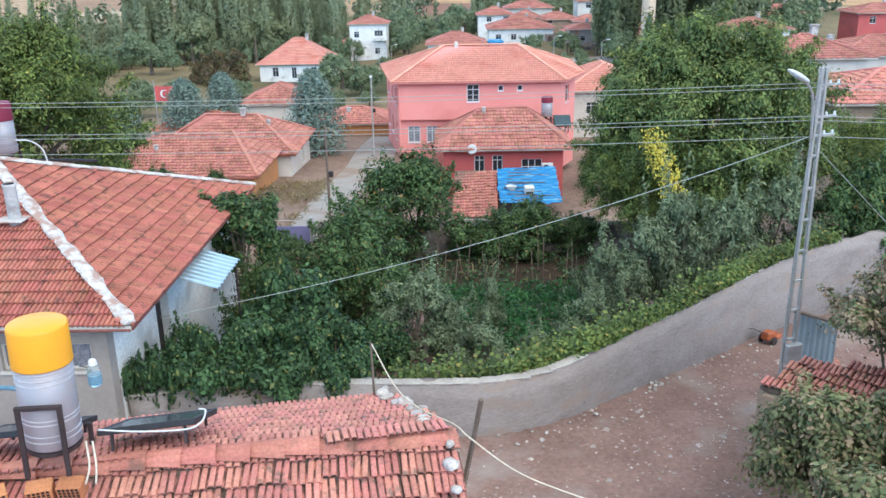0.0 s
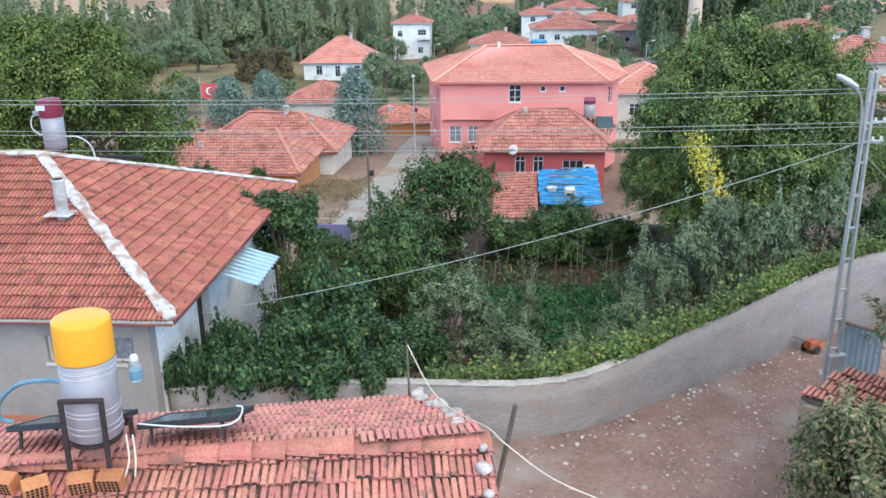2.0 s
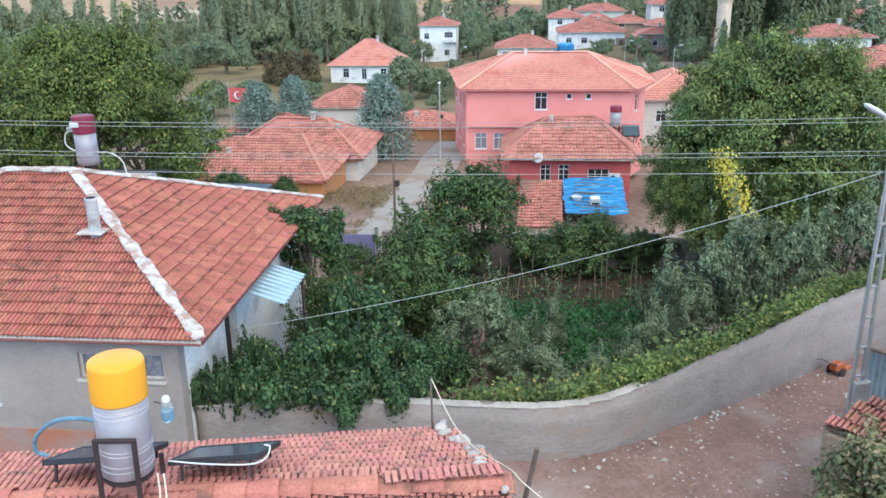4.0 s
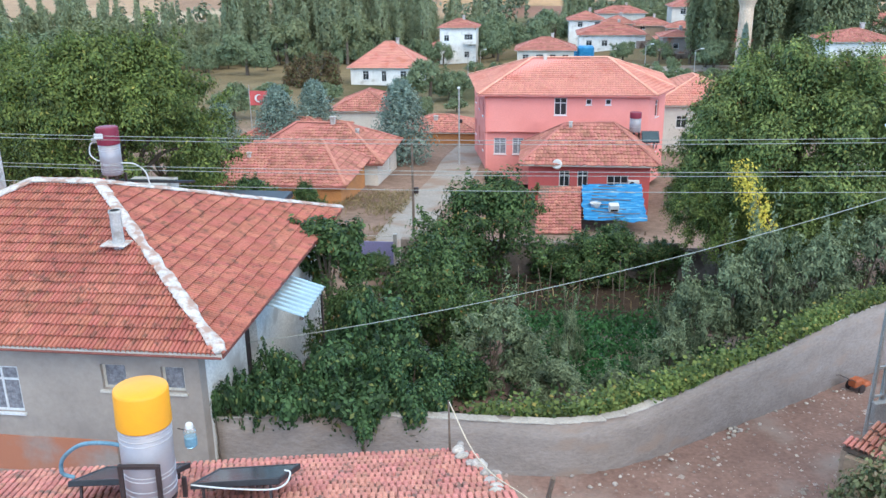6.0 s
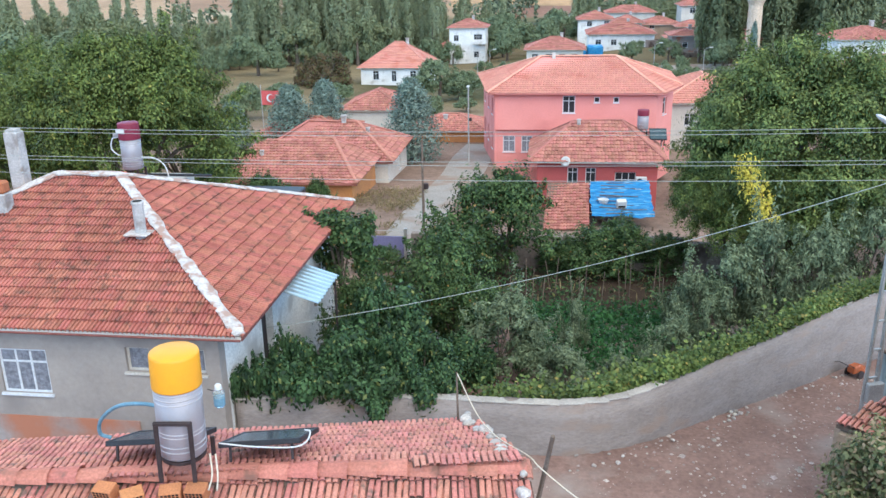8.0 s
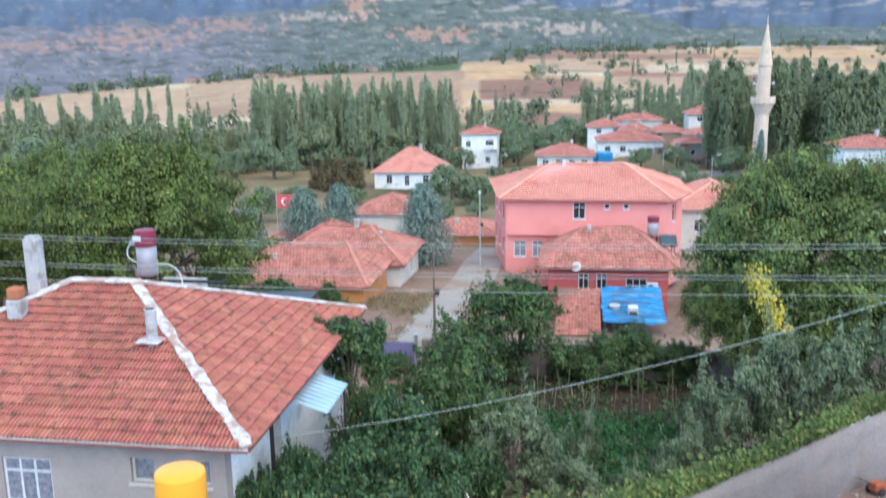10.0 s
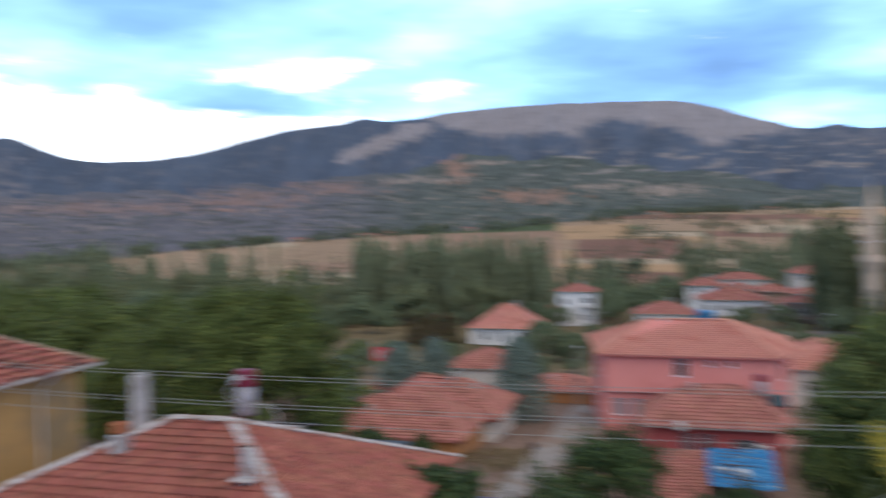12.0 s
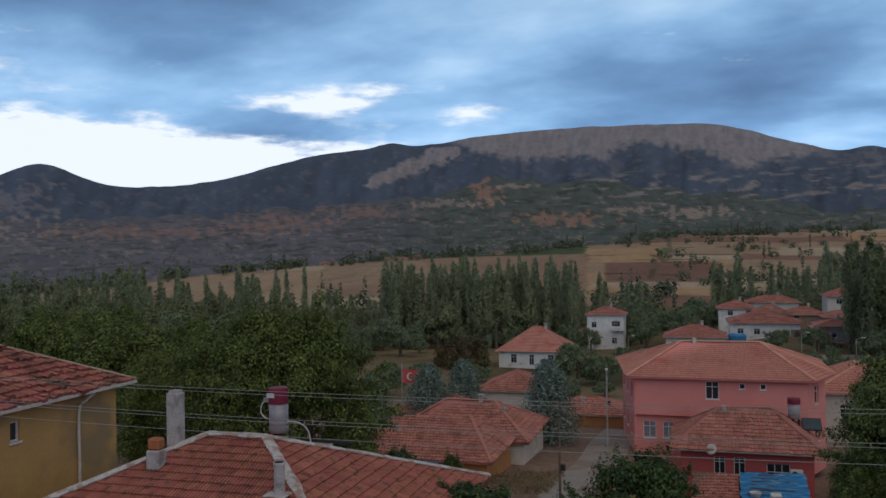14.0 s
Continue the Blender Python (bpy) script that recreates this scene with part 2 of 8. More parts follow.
TILE_OLD_MANY = material("weathered_clay_rows", (0.555, 0.242, 0.192), (0.46, 0.188, 0.147), 3, 22, 0.9, 0.4, per="island", spread=0.18, grime_shade=(0.07, 0.048, 0.04), stain=(0.20, 0.125, 0.10), stain_scale=5, stain_amount=0.32)
TILE_CAP = material("orange_ridge_tile", (0.50, 0.205, 0.155), (0.41, 0.155, 0.115), 2, 30, 0.9, 0.3, per="object", spread=0.12, stain=(0.24, 0.12, 0.09), stain_scale=4, stain_amount=0.3)
TILE_WORN = material("worn_clay_rows", (0.44, 0.165, 0.125), (0.31, 0.105, 0.08), 0.7, 30, 0.85, 0.3, per="island", spread=0.22, stain=(0.19, 0.085, 0.065), stain_scale=0.9, stain_amount=0.5)
TILE_PALE = material("pale_orange_tile", (0.55, 0.245, 0.19), (0.49, 0.205, 0.16), 0.5, 20, 0.85, 0.2, per="island", spread=0.08, stain=(0.46, 0.165, 0.12), stain_scale=0.5, stain_amount=0.4)
TILE_RIDGE = material("pale_ridge_tile", (0.70, 0.36, 0.27), (0.60, 0.28, 0.20), 1.0, 20, 0.85, 0.2)
TILE_PATCH = material("patched_clay_tile", (0.44, 0.19, 0.15), (0.35, 0.145, 0.115), 0.6, 20, 0.9, 0.3, per="island", spread=0.2, stain=(0.28, 0.12, 0.09), stain_scale=0.8, stain_amount=0.35)
MORTAR = material("white_lime_mortar", (0.60, 0.575, 0.56), (0.43, 0.40, 0.385), 5, 25, 0.9, 0.5, stain=(0.36, 0.25, 0.21), stain_scale=3.4, stain_amount=0.6)
RENDER_GREY = material("grey_wall_render", (0.40, 0.348, 0.308), (0.315, 0.272, 0.243), 0.5, 9, 0.92, 0.12, grain=0.08, stain=(0.27, 0.235, 0.215), stain_scale=0.45, stain_amount=0.45)
RENDER_RED = material("red_earth_render", (0.37, 0.32, 0.295), (0.31, 0.25, 0.22), 0.7, 9, 0.95, 0.3, grain=0.1, stain=(0.42, 0.175, 0.105), stain_scale=0.5, stain_amount=0.62)
RENDER_WHITE = material("white_wall_paint", (0.80, 0.785, 0.76), (0.66, 0.64, 0.615), 0.7, 20, 0.85, 0.15, stain=(0.5, 0.47, 0.44), stain_scale=0.8, stain_amount=0.3)
RENDER_PINK = material("pink_wall_paint", (0.78, 0.305, 0.27), (0.72, 0.268, 0.236), 0.3, 9, 0.85, 0.05, stain=(0.64, 0.225, 0.20), stain_scale=0.25, stain_amount=0.35, grain=0.05)
RENDER_PINK_DEEP = material("deep_pink_wall_paint", (0.50, 0.115, 0.11), (0.42, 0.095, 0.092), 0.5, 9, 0.85, 0.08, stain=(0.36, 0.10, 0.09), stain_scale=0.6, stain_amount=0.4, grain=0.07)
RENDER_YELLOW = material("yellow_ochre_paint", (0.54, 0.325, 0.115), (0.45, 0.275, 0.105), 0.5, 9, 0.88, 0.08, stain=(0.30, 0.215, 0.11), stain_scale=0.42, stain_amount=0.5, grain=0.07)
RENDER_OLIVE = material("faded_olive_paint", (0.34, 0.32, 0.17), (0.28, 0.27, 0.15), 0.4, 15, 0.9, 0.15)
RENDER_ORANGE = material("orange_mud_render", (0.52, 0.24, 0.09), (0.42, 0.20, 0.09), 0.8, 15, 0.95, 0.3)
RENDER_CREAM = material("cream_paint", (0.62, 0.58, 0.52), (0.52, 0.48, 0.43), 0.6, 15, 0.9, 0.2)
RENDER_TAN = material("tan_mud_render", (0.40, 0.30, 0.22), (0.30, 0.21, 0.15), 0.8, 12, 0.95, 0.3)
STUCCO = material("rough_grey_stucco", (0.29, 0.252, 0.236), (0.236, 0.202, 0.188), 0.9, 7, 0.95, 0.7, stretch_z=2.6, grain=0.15, stain=(0.28, 0.22, 0.19), stain_scale=0.7, stain_amount=0.35, dist=0.03)
EAVE = material("red_brown_eave_paint", (0.24, 0.085, 0.07), (0.17, 0.065, 0.055), 2, 20, 0.7, 0.2)
CHIMNEY = material("stained_chimney_render", (0.50, 0.48, 0.465), (0.36, 0.345, 0.335), 2.2, 22, 0.92, 0.4, stain=(0.27, 0.24, 0.22), stain_scale=2.2, stain_amount=0.45)
EARTH_WALL = material("stained_mud_wall", (0.30, 0.25, 0.22), (0.20, 0.16, 0.14), 0.8, 10, 0.95, 0.5, stain=(0.10, 0.07, 0.06), stain_scale=0.6, stain_amount=0.5)
COPING = material("pale_concrete_coping", (0.44, 0.41, 0.375), (0.33, 0.30, 0.275), 2, 25, 0.9, 0.5, per="object", spread=0.15)
CONCRETE = material("bare_concrete", (0.45, 0.44, 0.43), (0.34, 0.33, 0.32), 2, 25, 0.9, 0.4, stain=(0.22, 0.20, 0.19), stain_scale=1.6, stain_amount=0.4)
DIRT = material("gravelly_dirt", (0.265, 0.17, 0.143), (0.188, 0.118, 0.098), 0.6, 9, 0.97, 0.9, stain=(0.29, 0.235, 0.21), stain_scale=0.35, stain_amount=0.5, dist=0.04)
LANE = material("pale_concrete_lane", (0.33, 0.305, 0.28), (0.27, 0.245, 0.22), 0.4, 8, 0.95, 0.3, stain=(0.26, 0.195, 0.155), stain_scale=0.35, stain_amount=0.6)
STONE = material("field_stone", (0.45, 0.38, 0.345), (0.30, 0.245, 0.215), 3, 20, 0.9, 0.5, per="island", spread=0.35)
STONE_ONE = material("loose_field_stone", (0.50, 0.46, 0.425), (0.33, 0.295, 0.265), 9, 30, 0.9, 0.5, per="object", spread=0.3)
MINARET = material("pale_cut_stone", (0.64, 0.50, 0.38), (0.56, 0.43, 0.32), 0.6, 5, 0.9, 0.2, stain=(0.46, 0.36, 0.29), stain_scale=0.5, stain_amount=0.3)
LEAD = material("blue_lead_sheet", (0.10, 0.09, 0.28), (0.07, 0.06, 0.2), 1, 10, 0.5, 0.1)
STEEL = material("galvanised_steel", (0.50, 0.48, 0.46), (0.36, 0.35, 0.34), 2, 30, 0.45, 0.1, metal=0.55)
DARK_STEEL = material("dark_brown_steel", (0.05, 0.035, 0.035), (0.03, 0.022, 0.022), 3, 30, 0.6, 0.1)
TANK_SHEET = material("grey_tank_sheet", (0.345, 0.325, 0.345), (0.315, 0.295, 0.315), 2, 40, 0.45, 0.0, metal=0.2, grain=0.04)
TANK_HOOP = material("bright_tank_hoop", (0.55, 0.53, 0.55), None, 2, 40, 0.4, 0.0, metal=0.2, grain=0.04)
YELLOW_CAP = material("yellow_plastic_cap", (0.82, 0.37, 0.022), (0.76, 0.34, 0.03), 2.5, 60, 0.45, 0.0, grain=0.04)
MAROON_CAP = material("maroon_plastic_cap", (0.20, 0.025, 0.05), (0.18, 0.022, 0.045), 2, 20, 0.5, 0.0, grain=0.05)
WHITE_PLASTIC = material("white_plastic", (0.62, 0.63, 0.63), (0.56, 0.57, 0.57), 2, 20, 0.4, 0.0, grain=0.05)
BLUE_HOSE = material("blue_rubber_hose", (0.16, 0.29, 0.37), (0.11, 0.21, 0.28), 3, 20, 0.5, 0.05)
PANEL_GLASS = material("dark_solar_glass", (0.045, 0.08, 0.095), (0.03, 0.055, 0.07), 1, 12, 0.14, 0.0, spec=0.5)
PANEL_FRAME = material("black_panel_frame", (0.035, 0.035, 0.04), None, 2, 20, 0.5, 0.05)
CANOPY_SHEET = material("pale_blue_corrugated_sheet", (0.42, 0.53, 0.58), (0.34, 0.44, 0.50), 1.2, 20, 0.28, 0.0, metal=0.5, grain=0.08, stain=(0.30, 0.38, 0.43), stain_scale=1.5, stain_amount=0.3)
BLUE_TARP = material("blue_tarpaulin", (0.035, 0.27, 0.56), (0.012, 0.11, 0.31), 1.6, 9, 0.45, 0.5, stain=(0.15, 0.42, 0.66), stain_scale=0.9, stain_amount=0.42, stretch_z=22.0)
WOOD = material("grey_weathered_wood", (0.20, 0.15, 0.12), (0.12, 0.09, 0.07), 4, 40, 0.9, 0.4)
BARK = material("tree_bark", (0.14, 0.11, 0.085), (0.09, 0.07, 0.055), 3, 25, 0.95, 0.7)
BRICK = material("hollow_clay_brick", (0.50, 0.20, 0.09), (0.42, 0.16, 0.075), 5, 40, 0.9, 0.3, per="object", spread=0.15)
GATE_PAINT = material("violet_blue_gate_paint", (0.20, 0.19, 0.35), (0.17, 0.16, 0.29), 1, 20, 0.5, 0.1)
CABLE = material("pale_cable", (0.36, 0.38, 0.36), (0.36, 0.38, 0.36), 2, 20, 0.6, 0.0)
ROPE = material("cream_rope", (0.66, 0.58, 0.46), (0.55, 0.48, 0.38), 5, 50, 0.9, 0.1)
CURTAIN = material("grey_net_curtain", (0.30, 0.30, 0.33), (0.13, 0.13, 0.15), 9, 40, 0.9, 0.2)
FRAME_WHITE = material("white_window_paint", (0.72, 0.73, 0.75), (0.62, 0.63, 0.65), 3, 30, 0.5, 0.05)
# near-black colour stands in for the shade in rooms, holes and slots
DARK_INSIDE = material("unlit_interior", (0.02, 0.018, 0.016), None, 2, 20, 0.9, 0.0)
FLAG_RED = material("red_flag_cloth", (0.58, 0.12, 0.12), (0.50, 0.095, 0.095), 2, 30, 0.8, 0.1)
FLAG_WHITE = material("white_flag_cloth", (0.75, 0.75, 0.75), None, 2, 30, 0.8, 0.1)
ORANGE_TOOL = material("orange_machine_paint", (0.40, 0.11, 0.04), (0.26, 0.08, 0.04), 4, 30, 0.6, 0.1)
LEAF_WALNUT = leafy("walnut_leaves", (0.195, 0.24, 0.06), (0.044, 0.077, 0.024), (0.34, 0.31, 0.08), 0.012, 0.5)
LEAF_WALNUT_PALE = leafy("pale_walnut_leaves", (0.215, 0.265, 0.078), (0.06, 0.10, 0.035), (0.34, 0.31, 0.08), 0.012, 0.5)
LEAF_DARK = leafy("dark_garden_leaves", (0.09, 0.165, 0.064), (0.012, 0.032, 0.015), (0.20, 0.22, 0.07), 0.03, 0.45)
LEAF_PLUM = leafy("plum_leaves", (0.12, 0.185, 0.062), (0.02, 0.046, 0.018), (0.27, 0.18, 0.06), 0.015, 0.45)
LEAF_SILVER = leafy("silver_leaves", (0.235, 0.285, 0.16), (0.062, 0.092, 0.05), None)
LEAF_VINE = leafy("vine_leaves", (0.18, 0.225, 0.06), (0.04, 0.08, 0.024), (0.34, 0.28, 0.08), 0.02, 0.45)
LEAF_YELLOW = leafy("yellow_leaves", (0.72, 0.58, 0.10), (0.46, 0.42, 0.07), None)
LEAF_CROP = leafy("crop_leaves", (0.055, 0.155, 0.045), (0.015, 0.052, 0.018), None)
# leaves of the distant trees: tones lightened to imitate haze
LEAF_FAR = leafy("far_tree_leaves", (0.225, 0.272, 0.15), (0.14, 0.188, 0.104), None)
LEAF_FAR_DARK = leafy("hedgerow_leaves", (0.15, 0.18, 0.105), (0.075, 0.10, 0.062), (0.19, 0.17, 0.09), 0.06)
LEAF_POPLAR = leafy("poplar_leaves", (0.33, 0.365, 0.215), (0.23, 0.268, 0.162), None, spread=0.25, through_light=0.4)
LEAF_POPLAR_DARK = leafy("dark_poplar_leaves", (0.24, 0.275, 0.145), (0.145, 0.178, 0.10), None, spread=0.25, through_light=0.4)
LEAF_WILLOW = leafy("willow_leaves", (0.29, 0.32, 0.17), (0.17, 0.205, 0.115), (0.32, 0.32, 0.15), 0.04, 0.25, 0.4)
LEAF_SPRUCE = leafy("blue_spruce_needles", (0.27, 0.345, 0.29), (0.10, 0.155, 0.13), None)
LEAF_RUSSET = leafy("russet_leaves", (0.17, 0.115, 0.055), (0.07, 0.05, 0.03), (0.12, 0.14, 0.05), 0.2)
LEAF_DRY = leafy("half_dry_leaves", (0.36, 0.27, 0.17), (0.14, 0.115, 0.068), (0.11, 0.14, 0.055), 0.3, 0.45)
LEAF_ROAD = leafy("dusty_green_leaves", (0.25, 0.26, 0.12), (0.07, 0.10, 0.045), (0.30, 0.23, 0.14), 0.25)
STRAW = leafy("dry_grass", (0.36, 0.28, 0.16), (0.20, 0.17, 0.09), None, through_light=0.2)

# ---- building helpers ----
class Geo:
    """A growing list of points and faces, in the thing's own coordinates."""

    def __init__(self):
        self.v, self.f = [], []

    def add(self, verts, faces):
        k = len(self.v)
        self.v += [tuple(p) for p in verts]
        self.f += [tuple(i + k for i in f) for f in faces]
        return self

    def box(self, x0, y0, z0, x1, y1, z1, m=None):
        c = [(x, y, z) for x in (x0, x1) for y in (y0, y1) for z in (z0, z1)]
        if m:
            c = [m @ Vector(p) for p in c]
        return self.add(c, [(0, 1, 3, 2), (4, 6, 7, 5), (0, 4, 5, 1), (2, 3, 7, 6), (0, 2, 6, 4), (1, 5, 7, 3)])

    def soft_box(self, x0, y0, z0, x1, y1, z1, r=0.02, m=None):
        """A box with chamfered edges."""
        bm = bmesh.new()
        bmesh.ops.create_cube(bm, size=1)
        for v in bm.verts:
            v.co = Vector(((x0 + x1) / 2 + v.co.x * (x1 - x0), (y0 + y1) / 2 + v.co.y * (y1 - y0), (z0 + z1) / 2 + v.co.z * (z1 - z0)))
        bmesh.ops.bevel(bm, geom=list(bm.edges), offset=r, segments=1, affect="EDGES")
        bm.verts.index_update()
        self.add([(m @ v.co if m else v.co) for v in bm.verts], [[v.index for v in f.verts] for f in bm.faces])
        bm.free()
        return self

    def lathe(self, rings, n=16, cx=0.0, cy=0.0, lean=(0, 0)):
        """rings: (radius, height) from bottom to top, capped."""
        k, v, f = len(rings), [], []
        for r, z in rings:
            for i in range(n):
                a = 2 * math.pi * i / n
                v.append((cx + r * math.cos(a) + lean[0] * z, cy + r * math.sin(a) + lean[1] * z, z))
        for j in range(k - 1):
            for i in range(n):
                f.append((j * n + i, j * n + (i + 1) % n, (j + 1) * n + (i + 1) % n, (j + 1) * n + i))
        f += [tuple(range(n))[::-1], tuple((k - 1) * n + i for i in range(n))]
        return self.add(v, f)

    def tube(self, points, r0, r1=None, n=6):
        r1 = r0 if r1 is None else r1
        pts, v, f = [Vector(p) for p in points], [], []
        for j, p in enumerate(pts):
            way = (pts[min(j + 1, len(pts) - 1)] - pts[max(j - 1, 0)]).normalized()
            side = way.cross(Vector((0.13, 0.27, 0.95)) if abs(way.z) < 0.9 else Vector((1, 0, 0))).normalized()
            up = way.cross(side)
            r = r0 + (r1 - r0) * j / max(1, len(pts) - 1)
            v += [p + r * (math.cos(2 * math.pi * i / n) * side + math.sin(2 * math.pi * i / n) * up) for i in range(n)]
        for j in range(len(pts) - 1):
            f += [(j * n + i, j * n + (i + 1) % n, (j + 1) * n + (i + 1) % n, (j + 1) * n + i) for i in range(n)]
        f += [tuple(range(n))[::-1], tuple((len(pts) - 1) * n + i for i in range(n))]
        return self.add(v, f)

    def mesh(self, name):
        me = bpy.data.meshes.new(name)
        me.from_pydata(self.v, [], self.f)
        me.update()
        return me


def thing(name, m, label, category, group="", kind=""):
    ob = new(name)
    ob.empty_display_size = 0.3
    ob.matrix_world = m
    return tagged(ob, label, category, group, kind)


def part(name, geo, mat, parent=None, label="", smooth=False):
    me = geo.mesh(name) if isinstance(geo, Geo) else geo
    if mat and not me.materials:
        me.materials.append(mat)
    if smooth:
        me.shade_smooth()
    ob = new(name, me)
    if parent:
        ob.parent = parent
    if label:
        ob["label"] = label
    return ob


def structure(name, geo, mat, label, category, smooth=False):
    return tagged(part(name, geo, mat, None, "", smooth), label, category, "", "structure")


def curve_points(ctrl, steps=8):
    """A smooth line through the control points."""
    c = [Vector(p) for p in ctrl]
    c = [2 * c[0] - c[1]] + c + [2 * c[-1] - c[-2]]
    out = []
    for i in range(1, len(c) - 2):
        for s in range(steps):
            t = s / steps
            a, b, d, e = c[i - 1], c[i], c[i + 1], c[i + 2]
            out.append(0.5 * (2 * b + (d - a) * t + (2 * a - 5 * b + 4 * d - e) * t * t + (3 * b - a - 3 * d + e) * t**3))
    return out + [c[-2]]


def sag(a, b, drop, n=16):
    a, b = Vector(a), Vector(b)
    return [a.lerp(b, i / n) - Vector((0, 0, 4 * drop * (i / n) * (1 - i / n))) for i in range(n + 1)]


# value noise on arrays
def _hash(ix, iy, seed):
    h = (ix.astype(np.int64) * 374761393 + iy.astype(np.int64) * 668265263 + seed * 982451653) & 0x7FFFFFFF
    h = ((h ^ (h >> 13)) * 1274126177) & 0x7FFFFFFF
    return ((h ^ (h >> 16)) & 0xFFFF) / 65535.0


def noise2(x, y, seed=0):
    ix, iy = np.floor(x), np.floor(y)
    u, v = x - ix, y - iy
    u, v = u * u * (3 - 2 * u), v * v * (3 - 2 * v)
    a, b, c, d = _hash(ix, iy, seed), _hash(ix + 1, iy, seed), _hash(ix, iy + 1, seed), _hash(ix + 1, iy + 1, seed)
    return (a + (b - a) * u) * (1 - v) + (c + (d - c) * u) * v


def fbm(x, y, seed=0, octaves=5):
    total, amp, norm = 0.0, 1.0, 0.0
    for o in range(octaves):
        total = total + amp * noise2(x * 2**o + 17.3 * o, y * 2**o - 9.1 * o, seed + o)
        norm, amp = norm + amp, amp * 0.5
    return total / norm


def smooth(a, b, x):
    t = np.clip((x - a) / (b - a), 0, 1)
    return t * t * (3 - 2 * t)


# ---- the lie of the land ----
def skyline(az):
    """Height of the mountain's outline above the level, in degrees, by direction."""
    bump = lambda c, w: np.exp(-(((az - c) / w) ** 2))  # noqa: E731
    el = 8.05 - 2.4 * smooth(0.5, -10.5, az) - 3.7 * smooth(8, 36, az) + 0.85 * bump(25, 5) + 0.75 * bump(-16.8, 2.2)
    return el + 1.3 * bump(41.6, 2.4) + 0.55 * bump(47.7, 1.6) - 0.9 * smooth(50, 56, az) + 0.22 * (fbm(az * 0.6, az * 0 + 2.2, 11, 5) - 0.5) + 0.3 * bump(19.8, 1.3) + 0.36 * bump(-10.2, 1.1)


def field_edge(az):
    """Where the farmed land ends and the scrub begins."""
    return np.interp(az, [-19, -10, 0, 8, 25, 43, 55], [1090, 1040, 930, 830, 700, 575, 545])


def ground(x, y):
    """Height of the ground: the village slopes down to a wooded stream, fields rise beyond it to the foothills and the mountain."""
    x, y = np.asarray(x, float), np.asarray(y, float)
    r = np.hypot(x, y)
    az = np.degrees(np.arctan2(-x, y))
    z = np.interp(np.where(r < 150, y, np.minimum(r, np.maximum(y, r * 0.6))), [-40, 20, 39, 58, 77, 120, 170, 230, 330, 480, 700, 1000, 1400, 2000], [0, 0, -2.4, -4.3, -5.6, -8.3, -11.5, -14, -14, -9, 5, 28, 56, 100])
    z = z - 1.7 * smooth(-5, -1.5, x) * smooth(43, 54, y) * (1 - smooth(78, 100, y)) * (1 - smooth(14, 22, x))
    z = z + 5.5 * smooth(-25, 25, x) * smooth(110, 190, y) * (1 - smooth(260, 420, y))
    z = z + smooth(30, 200, r) * 1.2 * (fbm(x / 40, y / 40, 3, 3) - 0.5) + smooth(300, 800, r) * 7 * (fbm(x / 260, y / 260, 5, 4) - 0.5)
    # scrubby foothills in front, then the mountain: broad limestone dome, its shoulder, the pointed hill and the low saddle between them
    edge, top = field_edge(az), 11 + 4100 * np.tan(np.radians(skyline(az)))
    crest = np.interp(az, [-19, -13, -7, 0, 8, 14, 17, 25, 36, 56], [1.5, 1.5, 2.0, 3.3, 4.2, 4.25, 3.3, 2.5, 1.9, 1.3])
    hill = 11 + 1950 * np.tan(np.radians(crest)) + 22 * (fbm(az * 0.4, az * 0 + 1.5, 21, 3) - 0.5)
    z = z + smooth(edge, edge + 250, r) * (1 - smooth(1000, 1500, r)) * 10 * (fbm(x / 90, y / 90, 23, 4) - 0.45)
    up = smooth(edge + 80, 1950, r)
    flank = 16 * up * (1 - smooth(1700, 2050, r)) * (1 - 2 * np.abs(2 * fbm(az * 0.35 + 3, r / 1100, 27, 3) - 1))
    z = z + up * (hill - z) + flank
    back = hill - 0.22 * (hill - 30) * smooth(1950, 2250, r)
    z = np.where(r > 1950, back, z)
    t = np.clip((r - 2200) / 1900, 0, 1)
    rise = 0.5 * t + 0.5 * smooth(0, 1, t)
    warp = az + 1.3 * (fbm(az * 0.3, r / 500, 33, 3) - 0.5)
    gully = np.abs(2 * fbm(warp * 0.28 + 5, r / 2600, 31, 2) - 1) + 0.35 * np.abs(2 * fbm(warp * 0.9, r / 2200, 35, 2) - 1)
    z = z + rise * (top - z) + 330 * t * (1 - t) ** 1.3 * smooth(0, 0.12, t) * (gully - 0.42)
    z = z + 9 * smooth(2300, 2800, r) * (1 - smooth(3300, 3900, r)) * (fbm(x / 210, y / 210, 41, 3) - 0.5)
    return z


def gz(x, y):
    return float(ground(np.array([x]), np.array([y]))[0])


